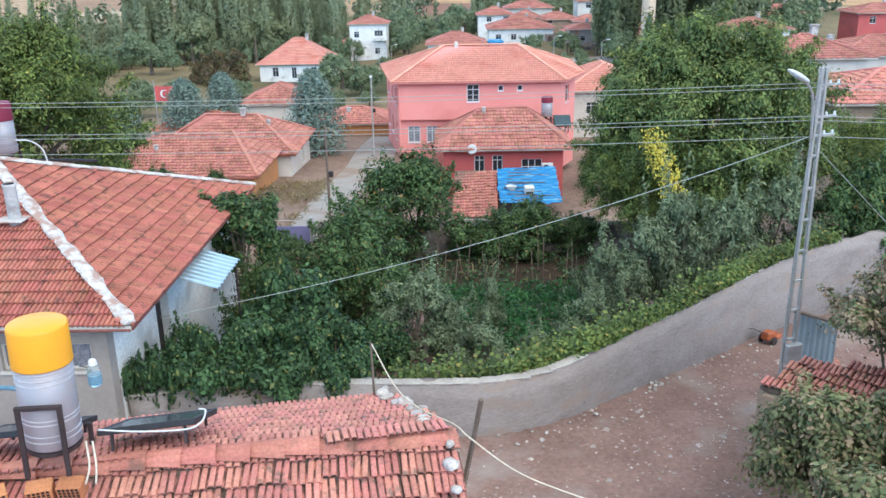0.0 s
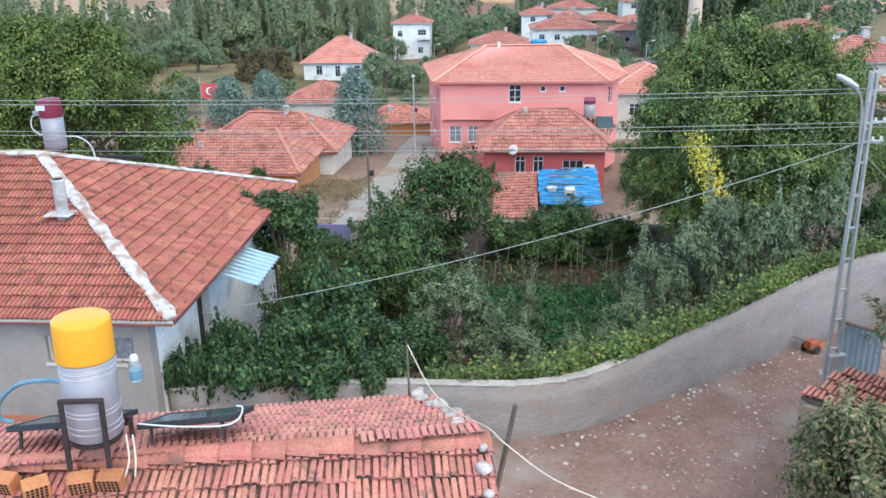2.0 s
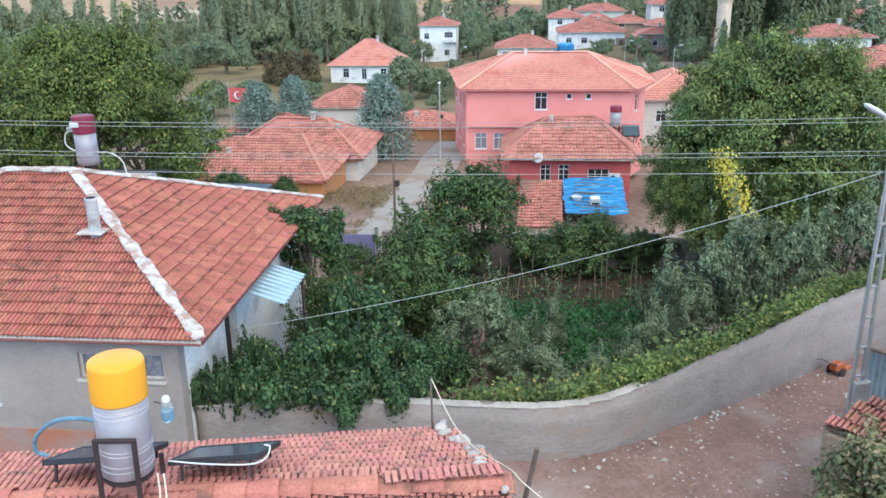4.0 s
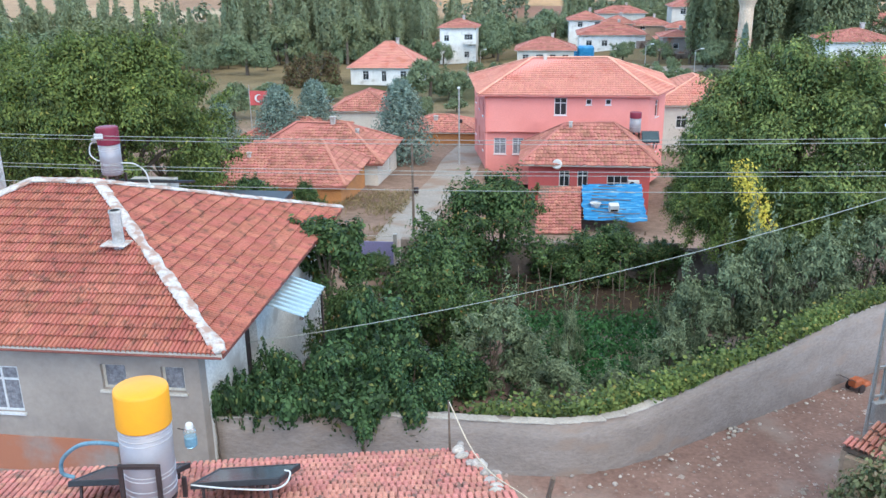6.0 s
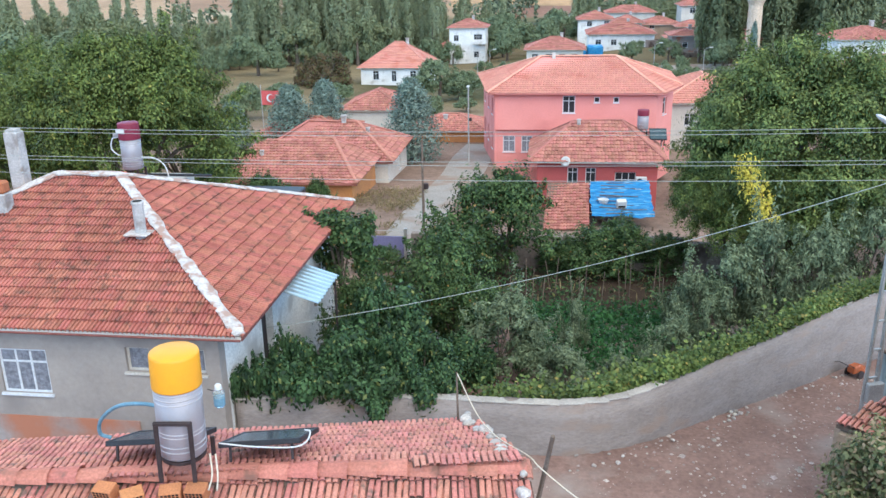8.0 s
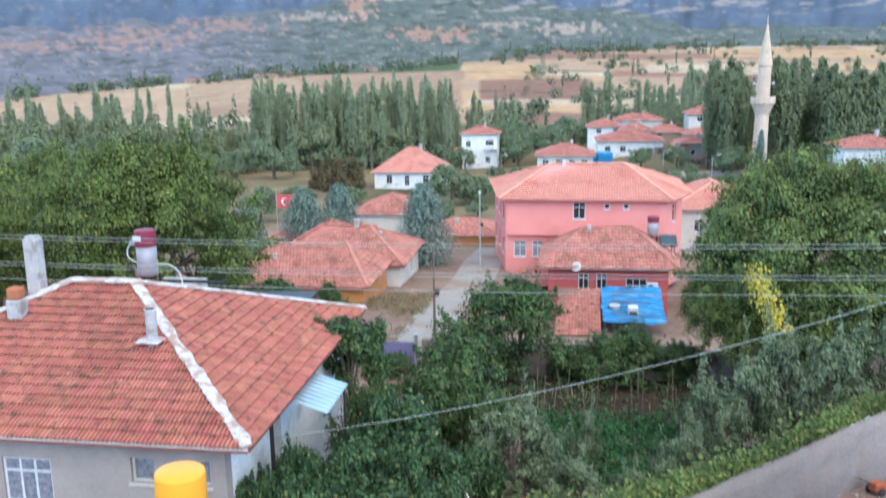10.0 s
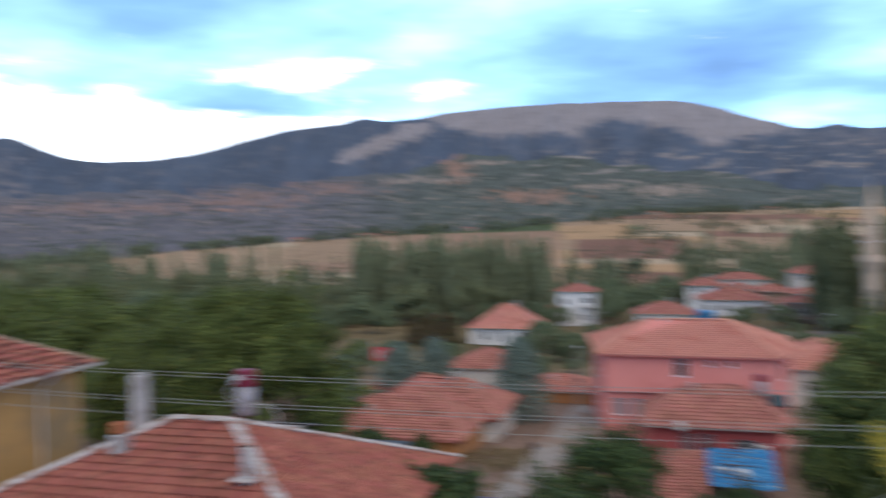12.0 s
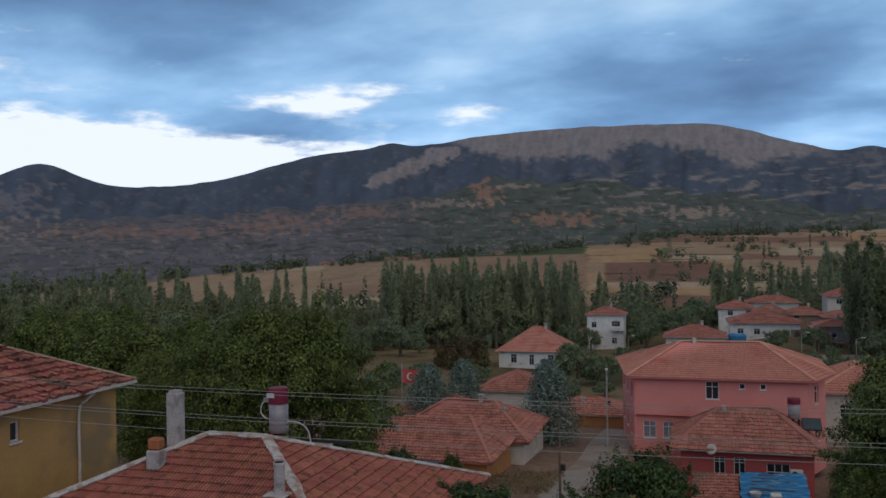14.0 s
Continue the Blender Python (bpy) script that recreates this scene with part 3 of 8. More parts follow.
def cover(x, y, z):
    """Ground cover colours in plan: village earth, orchard soil, stubble and ploughed fields, scrub, red cuts, pale
    limestone; distance haze is tinted into the hills.
    """
    r = np.hypot(x, y)
    az = np.degrees(np.arctan2(-x, y))
    n = fbm(x / 9, y / 9, 51, 4)[..., None]
    earth, soil, straw, grass = np.array([0.24, 0.17, 0.135]), np.array([0.05, 0.036, 0.027]), np.array([0.30, 0.235, 0.135]), np.array([0.08, 0.078, 0.038])
    c = earth * (0.8 + 0.5 * n)
    garden = (smooth(19.8, 21, y) * (1 - smooth(38.5, 40, y)) * smooth(-8, -6, x) * (1 - smooth(14, 18, x)))[..., None]
    c = c + garden * (soil * (0.6 + 0.8 * n) - c)
    mid = smooth(80, 130, r)[..., None]
    patch = smooth(0.36, 0.54, fbm(x / 45, y / 45, 61, 4))[..., None]
    c = c + mid * ((grass + patch * (straw * 0.62 - grass)) * (0.7 + 0.6 * n) - c)
    # fields: long random plots, and the broad ones that lie open behind the trees
    warp = 26 * (fbm(x / 70, y / 70, 72, 3) - 0.5)
    u, v = (x + warp) / 120 + 0.4 * fbm(x / 300, y / 300, 71, 3), (y + warp) / 62 + 0.9 * fbm(x / 350, y / 350, 73, 3)
    iu, iv = np.floor(u + 0.5 * (np.floor(v) % 2)), np.floor(v)
    pick = _hash(iu, iv, 77)[..., None]
    tan, brown, ochre, green, pale = (np.array(q) for q in ((0.33, 0.235, 0.155), (0.235, 0.135, 0.10), (0.40, 0.265, 0.15), (0.075, 0.10, 0.05), (0.40, 0.32, 0.225)))
    plots = np.where(pick < 0.36, tan, np.where(pick < 0.56, brown, np.where(pick < 0.74, pale, np.where(pick < 0.88, green * 1.4, ochre))))
    edge = field_edge(az) + 46 * (fbm(x / 90, y / 90, 75, 4) - 0.5)
    for a0, a1, r0, r1, tone in ((23.5, 60.0, 430, 640, tan * 1.06), (6.6, 24.2, 440, 738, 0.6 * tan + 0.4 * brown), (17.5, 24.2, 520, 720, tan * 0.97), (1.8, 6.6, 640, 790, ochre), (-1.8, 5.4, 500, 636, brown * 0.9), (-2.5, 6.4, 470, 500, pale), (6.8, 18.2, 742, 835, green), (-8.0, -2.4, 560, 660, tan), (-15.0, -5.0, 700, 790, pale), (-19.0, -9.0, 880, 990, ochre * 0.95)):
        inside = (smooth(a0 - 0.15, a0 + 0.15, az + warp * 0.05) * smooth(a1 + 0.15, a1 - 0.15, az + warp * 0.05) * smooth(r0 - 5, r0 + 5, r + warp) * smooth(r1 + 5, r1 - 5, r + warp))[..., None]
        plots = plots + inside * (tone - plots)
    stripe = (0.9 + 0.2 * fbm(x / 6 + y / 40, y / 55, 76, 3))[..., None]
    fields = (smooth(330, 400, r) * (1 - smooth(-14, 14, r - edge)))[..., None]
    c = c + fields * (plots * stripe * (0.85 + 0.3 * n) - c)
    hedge = (np.maximum(smooth(0.09, 0.03, v - np.floor(v)), 0.8 * smooth(0.05, 0.02, u - np.floor(u))) * smooth(0.40, 0.5, fbm(x / 50, y / 50, 78, 3)) * smooth(9, 5, az))[..., None] * fields
    c = c + 0.8 * hedge * (np.array([0.05, 0.065, 0.035]) - c)
    # scrub on the foothills: greener in the middle, brown and haze-tinted violet to the west, cut by pale and red earth
    scrub = smooth(-14, 14, r - edge)[..., None]
    height = np.degrees(np.arctan2(z - 11, r))
    m = fbm(az * 2.4, height * 3.2, 81, 5)[..., None]
    west = smooth(14, 24, az + 3 * (m[..., 0] - 0.5))[..., None]
    tone = np.array([0.096, 0.112, 0.102]) * (1 - west) + np.array([0.132, 0.130, 0.148]) * west
    c = c + scrub * (tone * (0.74 + 0.52 * m) - c)
    dots = (smooth(0.60, 0.68, fbm(x / 17, y / 17, 82, 3)) * (1 - smooth(1500, 2200, r)))[..., None]
    c = c + 0.6 * scrub * dots * (np.array([0.045, 0.058, 0.042]) - c)
    fleck = (smooth(0.66, 0.72, fbm(az * 2.4, height * 7.0, 83, 4)) * smooth(3.0, 2.0, height))[..., None]
    c = c + 0.45 * scrub * fleck * (np.array([0.34, 0.27, 0.22]) - c)
    # slopes farther off turn blue: aerial haze painted into their colour
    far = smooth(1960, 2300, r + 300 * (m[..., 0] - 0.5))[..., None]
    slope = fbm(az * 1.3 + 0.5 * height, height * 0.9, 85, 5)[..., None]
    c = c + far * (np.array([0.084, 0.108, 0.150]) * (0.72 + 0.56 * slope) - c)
    # pale terraces on the shoulders, one below another
    shelf = (smooth(0.60, 0.67, fbm(az * 0.85, height * 6.5 + 0.3 * az, 84, 4)) * smooth(11, 7, az) * smooth(2.6, 3.2, height) * smooth(5.4, 4.6, height))[..., None]
    c = c + 0.75 * shelf * (np.array([0.30, 0.265, 0.24]) - c)
    ragged = fbm(az * 3.0, height * 4.5, 89, 5) - 0.5
    cut, ash, rock = np.array([0.36, 0.205, 0.15]), np.array([0.38, 0.30, 0.25]), np.array([0.22, 0.205, 0.215])
    # bare ground: direction, height, half breadth, half height, colour, depth of colour
    for a0, e0, wa, we, tint, deep in ((13.6, 3.75, 0.9, 0.85, cut, 0.8), (8.4, 2.1, 2.2, 0.42, cut, 0.75), (-0.3, 2.3, 2.2, 0.3, ash, 0.75), (4.2, 2.6, 1.2, 0.25, ash, 0.6), (15.5, 3.3, 2.3, 0.22, ash, 0.7), (11.6, 4.35, 1.1, 0.12, ash, 0.8), (21.5, 2.7, 2.6, 0.36, cut, 0.5), (27.5, 1.95, 3.4, 0.5, cut, 0.5), (36.0, 1.45, 6.0, 0.35, cut, 0.42), (44.0, 3.2, 2.9, 0.95, rock, 0.75), (50.5, 3.9, 3.0, 0.45, rock, 0.7), (48.0, 1.6, 5.0, 0.75, ash, 0.5), (-11.8, 5.2, 2.4, 0.7, rock, 0.5), (-16.3, 5.8, 1.8, 0.5, rock, 0.45)):
        away = np.sqrt(((az - a0) / wa) ** 2 + ((height - e0) / we) ** 2) + 4.2 * ragged
        c = c + (0.82 * deep * smooth(1.0, 0.6, away))[..., None] * scrub * (tint * (0.8 + 0.4 * n) - c)
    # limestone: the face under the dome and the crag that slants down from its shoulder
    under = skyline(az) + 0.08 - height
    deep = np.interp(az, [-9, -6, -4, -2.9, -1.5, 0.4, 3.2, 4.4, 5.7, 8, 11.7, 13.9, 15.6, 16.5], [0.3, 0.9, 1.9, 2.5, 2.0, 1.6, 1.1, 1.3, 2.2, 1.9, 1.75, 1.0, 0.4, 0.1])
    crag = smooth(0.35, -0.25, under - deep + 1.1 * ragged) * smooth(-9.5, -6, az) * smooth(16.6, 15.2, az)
    along = np.clip((az - 15.8) / 5.6, 0, 1)
    slant = np.abs(height - (6.75 - 2.2 * along)) / (0.62 - 0.2 * along) + 2.0 * ragged + 3 * smooth(21.0, 22.5, az) + 3 * smooth(15.4, 14.6, az)
    crag = np.maximum(crag, smooth(1.15, 0.6, slant)) * smooth(2500, 2700, r)
    streak = (0.72 + 0.56 * fbm(az * 6 + 1.5 * height, height * 2.0, 93, 4))[..., None]
    c = c + (0.92 * crag)[..., None] * (np.array([0.285, 0.262, 0.268]) * streak - c)
    outcrop = (smooth(0.62, 0.69, fbm(az * 2.2, height * 3.6, 97, 5)) * smooth(2500, 2900, r))[..., None]
    c = c + 0.4 * outcrop * (np.array([0.19, 0.18, 0.19]) - c)
    return np.clip(c, 0.01, 1)


def build_land():
    az = np.radians(np.concatenate([np.arange(-30, 58, 0.14), np.arange(58, 330, 4.0)]))
    r = np.concatenate([[0.02, 1.0], np.arange(3, 60, 1.5), np.geomspace(60, 330, 60), np.arange(336, 1300, 8), np.arange(1300, 4200, 18), [4300, 4500]])
    A, R = np.meshgrid(az, r)
    X, Y = -R * np.sin(A), R * np.cos(A)
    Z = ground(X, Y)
    Z = np.where(R > 4150, Z - (R - 4150) * 0.6, Z)
    n, k = len(r), len(az)
    verts = np.stack([X, Y, Z], -1).reshape(-1, 3)
    i, j = np.meshgrid(np.arange(n - 1), np.arange(k), indexing="ij")
    a, b = i * k + j, i * k + (j + 1) % k
    faces = np.stack([a, b, b + k, a + k], -1).reshape(-1, 4)
    me = bpy.data.meshes.new("ground")
    me.vertices.add(len(verts))
    me.vertices.foreach_set("co", verts.ravel())
    me.loops.add(faces.size)
    me.loops.foreach_set("vertex_index", faces.ravel().astype(np.int32))
    me.polygons.add(len(faces))
    me.polygons.foreach_set("loop_start", np.arange(0, faces.size, 4, dtype=np.int32))
    me.update(calc_edges=True)
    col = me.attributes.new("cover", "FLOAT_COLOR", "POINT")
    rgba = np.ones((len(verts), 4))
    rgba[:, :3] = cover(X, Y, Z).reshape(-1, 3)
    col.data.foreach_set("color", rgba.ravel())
    me.materials.append(LAND)
    me.shade_smooth()
    ob = new("ground", me)
    return tagged(ob, "sloping village earth, stubble fields and a bare limestone mountain beyond", "ground", "", "structure")


build_land()


# ---- leaves and trees ----
def leaf_mesh(name, pos, nrm, size, rng, mat, slim=0.55, hang=0.0):
    """Kite-shaped blades at pos, facing nrm, of the given lengths."""
    n = len(pos)
    nrm = nrm / np.maximum(np.linalg.norm(nrm, axis=1, keepdims=True), 1e-6)
    t = rng.normal(size=(n, 3)) + np.array([0, 0, -hang])
    t -= (t * nrm).sum(1, keepdims=True) * nrm
    t /= np.maximum(np.linalg.norm(t, axis=1, keepdims=True), 1e-6)
    b = np.cross(nrm, t)
    s = size[:, None]
    v = np.stack([pos - 0.5 * s * t, pos + 0.5 * slim * s * b + 0.06 * s * nrm, pos + 0.5 * s * t, pos - 0.5 * slim * s * b + 0.06 * s * nrm], 1).reshape(-1, 3)
    me = bpy.data.meshes.new(name)
    me.vertices.add(4 * n)
    me.vertices.foreach_set("co", v.ravel())
    me.loops.add(4 * n)
    me.loops.foreach_set("vertex_index", np.arange(4 * n, dtype=np.int32))
    me.polygons.add(n)
    me.polygons.foreach_set("loop_start", np.arange(0, 4 * n, 4, dtype=np.int32))
    me.update(calc_edges=True)
    me.materials.append(mat)
    return me


def crown_cloud(rng, radii, centre, clumps, per_clump, clump_r, lumps=0.28, flat=0.7, fill=0.35, shoots=0.0):
    """Leaf places: drooping clumps round many uneven lobes within an ellipsoid, with gaps and stray sprigs."""
    k = max(7, clumps // 9)
    d = rng.normal(size=(k, 3))
    d /= np.linalg.norm(d, axis=1, keepdims=True)
    low = centre[2] < 1.25 * radii[2]
    d[:, 2] = np.where(d[:, 2] < (-0.9 if low else -0.6), -d[:, 2], d[:, 2])
    size = float(np.mean(radii)) * rng.uniform(0.18, 0.36, k) * (0.72 + lumps)
    lobe = centre + d * (np.array(radii) - size[:, None]) * rng.uniform(1 - fill, 1.06, k)[:, None]
    own_lobe = rng.choice(k, clumps, p=size**2 / (size**2).sum())
    e = rng.normal(size=(clumps, 3)) + 0.8 * d[own_lobe] + np.array([0, 0, 0.05 if low else 0.35])
    e /= np.linalg.norm(e, axis=1, keepdims=True)
    c = lobe[own_lobe] + e * (size[own_lobe] * rng.uniform(0.7, 1.08, clumps))[:, None]
    own = clump_r * rng.uniform(0.5, 1.2, clumps)
    off = rng.normal(size=(clumps, per_clump, 3)) * own[:, None, None] * np.array([1, 1, flat]) * 0.5
    off[..., 2] += 0.3 * own[:, None] - 0.55 * np.hypot(off[..., 0], off[..., 1])
    sprig = (rng.random(clumps) < 0.2)[:, None, None] * rng.random((clumps, per_clump, 1)) * (own[:, None] * (e + np.array([0, 0, shoots])))[:, None] * (1.5 + shoots)
    pos = (c[:, None] + off * (1 - 0.5 * (sprig != 0)) + sprig).reshape(-1, 3)
    nrm = (1.3 * off / own[:, None, None] + 0.5 * e[:, None] + np.array([0, 0, 0.7]) + 0.45 * rng.normal(size=off.shape)).reshape(-1, 3)
    return pos, nrm, c


def make_tree(name, label, category, m, mat, rng, radii, centre_z, clumps, per_clump, clump_r, leaf, trunk_r=0.15, trunk_h=None, limbs=7, group="", lumps=0.28, fill=0.35, slim=0.55, hang=0.6, shoots=0.0):
    ob = thing(name, m, label, category, group)
    centre = np.array([0, 0, centre_z])
    pos, nrm, c = crown_cloud(rng, radii, centre, clumps, per_clump, clump_r, lumps, fill=fill, shoots=shoots)
    keep = pos[:, 2] > 0.05
    pos, nrm = pos[keep], nrm[keep]
    part("crown", leaf_mesh("crown", pos, nrm, leaf * rng.uniform(0.6, 1.3, len(pos)), rng, mat, slim, hang), None, ob)
    g = Geo()
    th = trunk_h or max(0.4, centre_z - 0.3 * radii[2])
    bend = rng.normal(size=2) * 0.08 * th
    g.tube([(0, 0, -0.3), (bend[0] * 0.3, bend[1] * 0.3, th * 0.5), (bend[0], bend[1], th)], trunk_r * 1.25, trunk_r * 0.75, 8)
    for i in rng.choice(len(c), min(limbs, len(c)), replace=False):
        e = Vector(c[i])
        s = Vector((bend[0] * 0.7, bend[1] * 0.7, th * rng.uniform(0.6, 0.98)))
        mid = s.lerp(e, 0.5) + Vector((0, 0, 0.12 * (e - s).length))
        g.tube([s, mid, e], trunk_r * 0.5, trunk_r * 0.1, 5)
    part("trunk", g, BARK, ob)
    return ob


# ---- tiled roofs ----
TILE_W, TILE_L = 0.21, 0.34


def set_grime_shade(me, values):
    me.attributes.new("grime_shade", "FLOAT", "POINT").data.foreach_set("value", np.array(values, float))


def tile_mesh(name, mat, w=TILE_W, l=TILE_L + 0.06, lift=0.055, sect=None):
    """One interlocking clay tile: two rolls and a side rib, its lower end lifted on the row below. Origin at its lower edge, x along the eave, y up the slope."""
    sect = sect or [(0.0, -0.02), (0.012, 0.026), (0.042, 0.04), (0.076, 0.028), (0.09, -0.02), (0.104, -0.02), (0.117, 0.026), (0.147, 0.04), (0.181, 0.028), (0.195, -0.02), (0.21, -0.02)]
    sect = [(x * w / 0.21, z) for x, z in sect]
    v = [(x, 0.0, z + lift) for x, z in sect] + [(x, l, z) for x, z in sect] + [(x, 0.0, z + lift - 0.022) for x, z in sect]
    k = len(sect)
    f = [(i, i + 1, k + i + 1, k + i) for i in range(k - 1)] + [(2 * k + i, 2 * k + i + 1, i + 1, i) for i in range(k - 1)]
    g = Geo().add(v, f).mesh(name)
    g.materials.append(mat)
    # channels and lower lip marked dark: groove shadow put into the colour, with dirt
    set_grime_shade(g, [0.7 * (z < 0) for x, z in sect] + [1.0 * (z < 0) for x, z in sect] + [1.0] * k)
    return g


def plane_frame(a, b, c):
    """Axes of a roof plane: origin a, x along the eave to b, y up the slope towards c, z outwards."""
    a, b, c = Vector(a), Vector(b), Vector(c)
    x = (b - a).normalized()
    z = x.cross(c - a).normalized()
    return Matrix((x, z.cross(x), z)).transposed().to_4x4(), a


def in_plane(poly):
    rot, o = plane_frame(poly[0], poly[1], poly[2])
    m = Matrix.Translation(o) @ rot
    return m, [(m.inverted() @ Vector(p)).to_2d() for p in poly]


def span(flat, v):
    """Where a level line at v crosses a convex outline."""
    xs = []
    for p, q in zip(flat, flat[1:] + flat[:1]):
        if (p.y - v) * (q.y - v) <= 0 and abs(p.y - q.y) > 1e-9:
            xs.append(p.x + (q.x - p.x) * (v - p.y) / (q.y - p.y))
    return (min(xs), max(xs)) if len(xs) > 1 else None


def tile_places(poly, rng, w=TILE_W, l=TILE_L, wobble=0.012, over=0.05, stagger=0.0):
    """Poses of whole tiles on a roof plane whose first two corners are its eave."""
    m, flat = in_plane(poly)
    high, out, row = max(p.y for p in flat), [], 0
    v = -over
    while v < high - 0.05:
        s = span(flat, min(max(v + 0.4 * l, 0.01), high - 0.01))
        if s:
            x = math.floor(s[0] / w) * w + (row % 2) * stagger * w
            while x < s[1] - w * 0.35:
                if x > s[0] - w * 0.55:
                    out.append(m @ pose(x + rng.normal() * wobble * 0.4, v + rng.normal() * wobble, abs(rng.normal()) * wobble * 0.5 + 0.01, rng.normal() * 40 * wobble, rng.normal() * 60 * wobble, rng.normal() * 90 * wobble))
                x += w
        v, row = v + l, row + 1
    return out


FLAT_TILE = [(0.0, -0.016), (0.006, 0.006), (0.022, 0.013), (0.062, 0.013), (0.078, 0.006), (0.084, -0.016), (0.105, -0.016), (0.111, 0.006), (0.127, 0.013), (0.167, 0.013), (0.183, 0.006), (0.189, -0.016), (0.21, -0.016)]


def lay_tiles(roof, places, one_mat, many_mat, near, most=300, w=TILE_W, l=TILE_L, sect=None):
    """The tiles nearest to a spot of the plan are pieces of their own, the rest one mesh."""
    places.sort(key=lambda p: (p.translation - Vector(near)).length)
    mesh = tile_mesh("tile", one_mat, w, l + 0.06, sect=sect)
    for p in places[:most]:
        t = new("tile", mesh)
        t.parent = roof
        t.matrix_local = p
    rest = Geo()
    src = [v.co.copy() for v in mesh.vertices]
    fcs = [tuple(f.vertices) for f in mesh.polygons]
    for p in places[most:]:
        rest.add([p @ c for c in src], fcs)
    if rest.v:
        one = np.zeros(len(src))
        mesh.attributes["grime_shade"].data.foreach_get("value", one)
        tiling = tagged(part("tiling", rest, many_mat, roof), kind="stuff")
        set_grime_shade(tiling.data, np.tile(one, len(places) - most))


def tile_field(g, poly, w=0.21, l=0.36, rng=None, cols=True, lift=0.05, slip=0.012):
    """Rows of tiles on one plane as real relief: each row steps over the one below; each tile is an island of its own where cols is set."""
    m, flat = in_plane(poly)
    high, v = max(p.y for p in flat), 0.0
    while v < high - 0.04:
        s = span(flat, min(v + 0.5 * l, high - 0.01))
        if s and s[1] - s[0] > 0.08:
            n = max(1, int((s[1] - s[0]) / w)) if cols else max(1, int((s[1] - s[0]) / (w * 6)))
            xs = np.linspace(s[0], s[1], n + 1)
            top = min(v + l * 1.1, high)
            for a, b in zip(xs[:-1], xs[1:]):
                j = (rng.normal() * slip if rng is not None else 0.0)
                up = abs(j) * 0.7 if slip > 0.02 else 0.0
                mid = (a + b) / 2
                hump = 0.035 if cols else 0.0
                pts = [(a, v + j, lift + up), (mid, v + j, lift + hump + up), (b, v + j, lift + up), (b, top, 0.0), (mid, top, hump), (a, top, 0.0), (a, v + j, 0.0), (b, v + j, 0.0)]
                g.add([m @ Vector(p) for p in pts], [(0, 1, 4, 5), (1, 2, 3, 4), (6, 7, 2, 1, 0)])
        v += l
    return g


def slab(g, poly, thick=0.1):
    """The roof's own boards under the tiles."""
    n = (Vector(poly[1]) - Vector(poly[0])).cross(Vector(poly[2]) - Vector(poly[0])).normalized()
    k = len(poly)
    top, low = [Vector(p) - 0.012 * n for p in poly], [Vector(p) - thick * n for p in poly]
    return g.add(top + low, [tuple(range(k)), tuple(range(k, 2 * k))[::-1]] + [(i, k + i, k + (i + 1) % k, (i + 1) % k) for i in range(k)])


def hip_planes(x0, y0, x1, y1, z, ridge_z):
    """Four planes over a rectangle: eave corners first, then the ridge."""
    w, d = x1 - x0, y1 - y0
    run = min(w, d) / 2
    if w >= d:
        ra, rb = (x0 + run, y0 + run, ridge_z), (x1 - run, y0 + run, ridge_z)
    else:
        ra, rb = (x0 + run, y0 + run, ridge_z), (x0 + run, y1 - run, ridge_z)
    A, B, C, D = (x0, y0, z), (x1, y0, z), (x1, y1, z), (x0, y1, z)
    if w >= d:
        return [[A, B, rb, ra], [B, C, rb], [C, D, ra, rb], [D, A, ra]], (ra, rb), [(A, ra), (B, rb), (C, rb), (D, ra)]
    return [[A, B, ra], [B, C, rb, ra], [C, D, rb], [D, A, ra, rb]], (ra, rb), [(A, ra), (B, ra), (C, rb), (D, rb)]


def lumpy_ridge(g, a, b, r, rng, step=0.3, flat=0.6):
    """A line of mortar along a ridge or hip: uneven lumps, overlapping."""
    a, b = Vector(a), Vector(b)
    n = max(2, int((b - a).length / step))
    way = (b - a).normalized()
    side = way.cross(Vector((0, 0, 1))).normalized()
    up = side.cross(way)
    k, v, f, wide = 8, [], [], rng.uniform(0.72, 1.28, n + 4)
    for i in range(n + 1):
        p = a.lerp(b, i / n) + side * (wide[i + 1] - 1) * r * 0.3
        rr = r * (wide[i] + wide[i + 1] + wide[i + 2]) / 3
        for j in range(k):
            t = math.pi * (-0.1 + 1.2 * j / (k - 1))
            v.append(p + side * rr * math.cos(t) * rng.uniform(0.93, 1.07) + up * rr * flat * max(-0.25, math.sin(t)) * rng.uniform(0.92, 1.08))
        if i:
            f += [((i - 1) * k + j, (i - 1) * k + j + 1, i * k + j + 1, i * k + j) for j in range(k - 1)]
    f += [tuple(range(k)), tuple(n * k + j for j in range(k))[::-1]]
    return g.add(v, f)


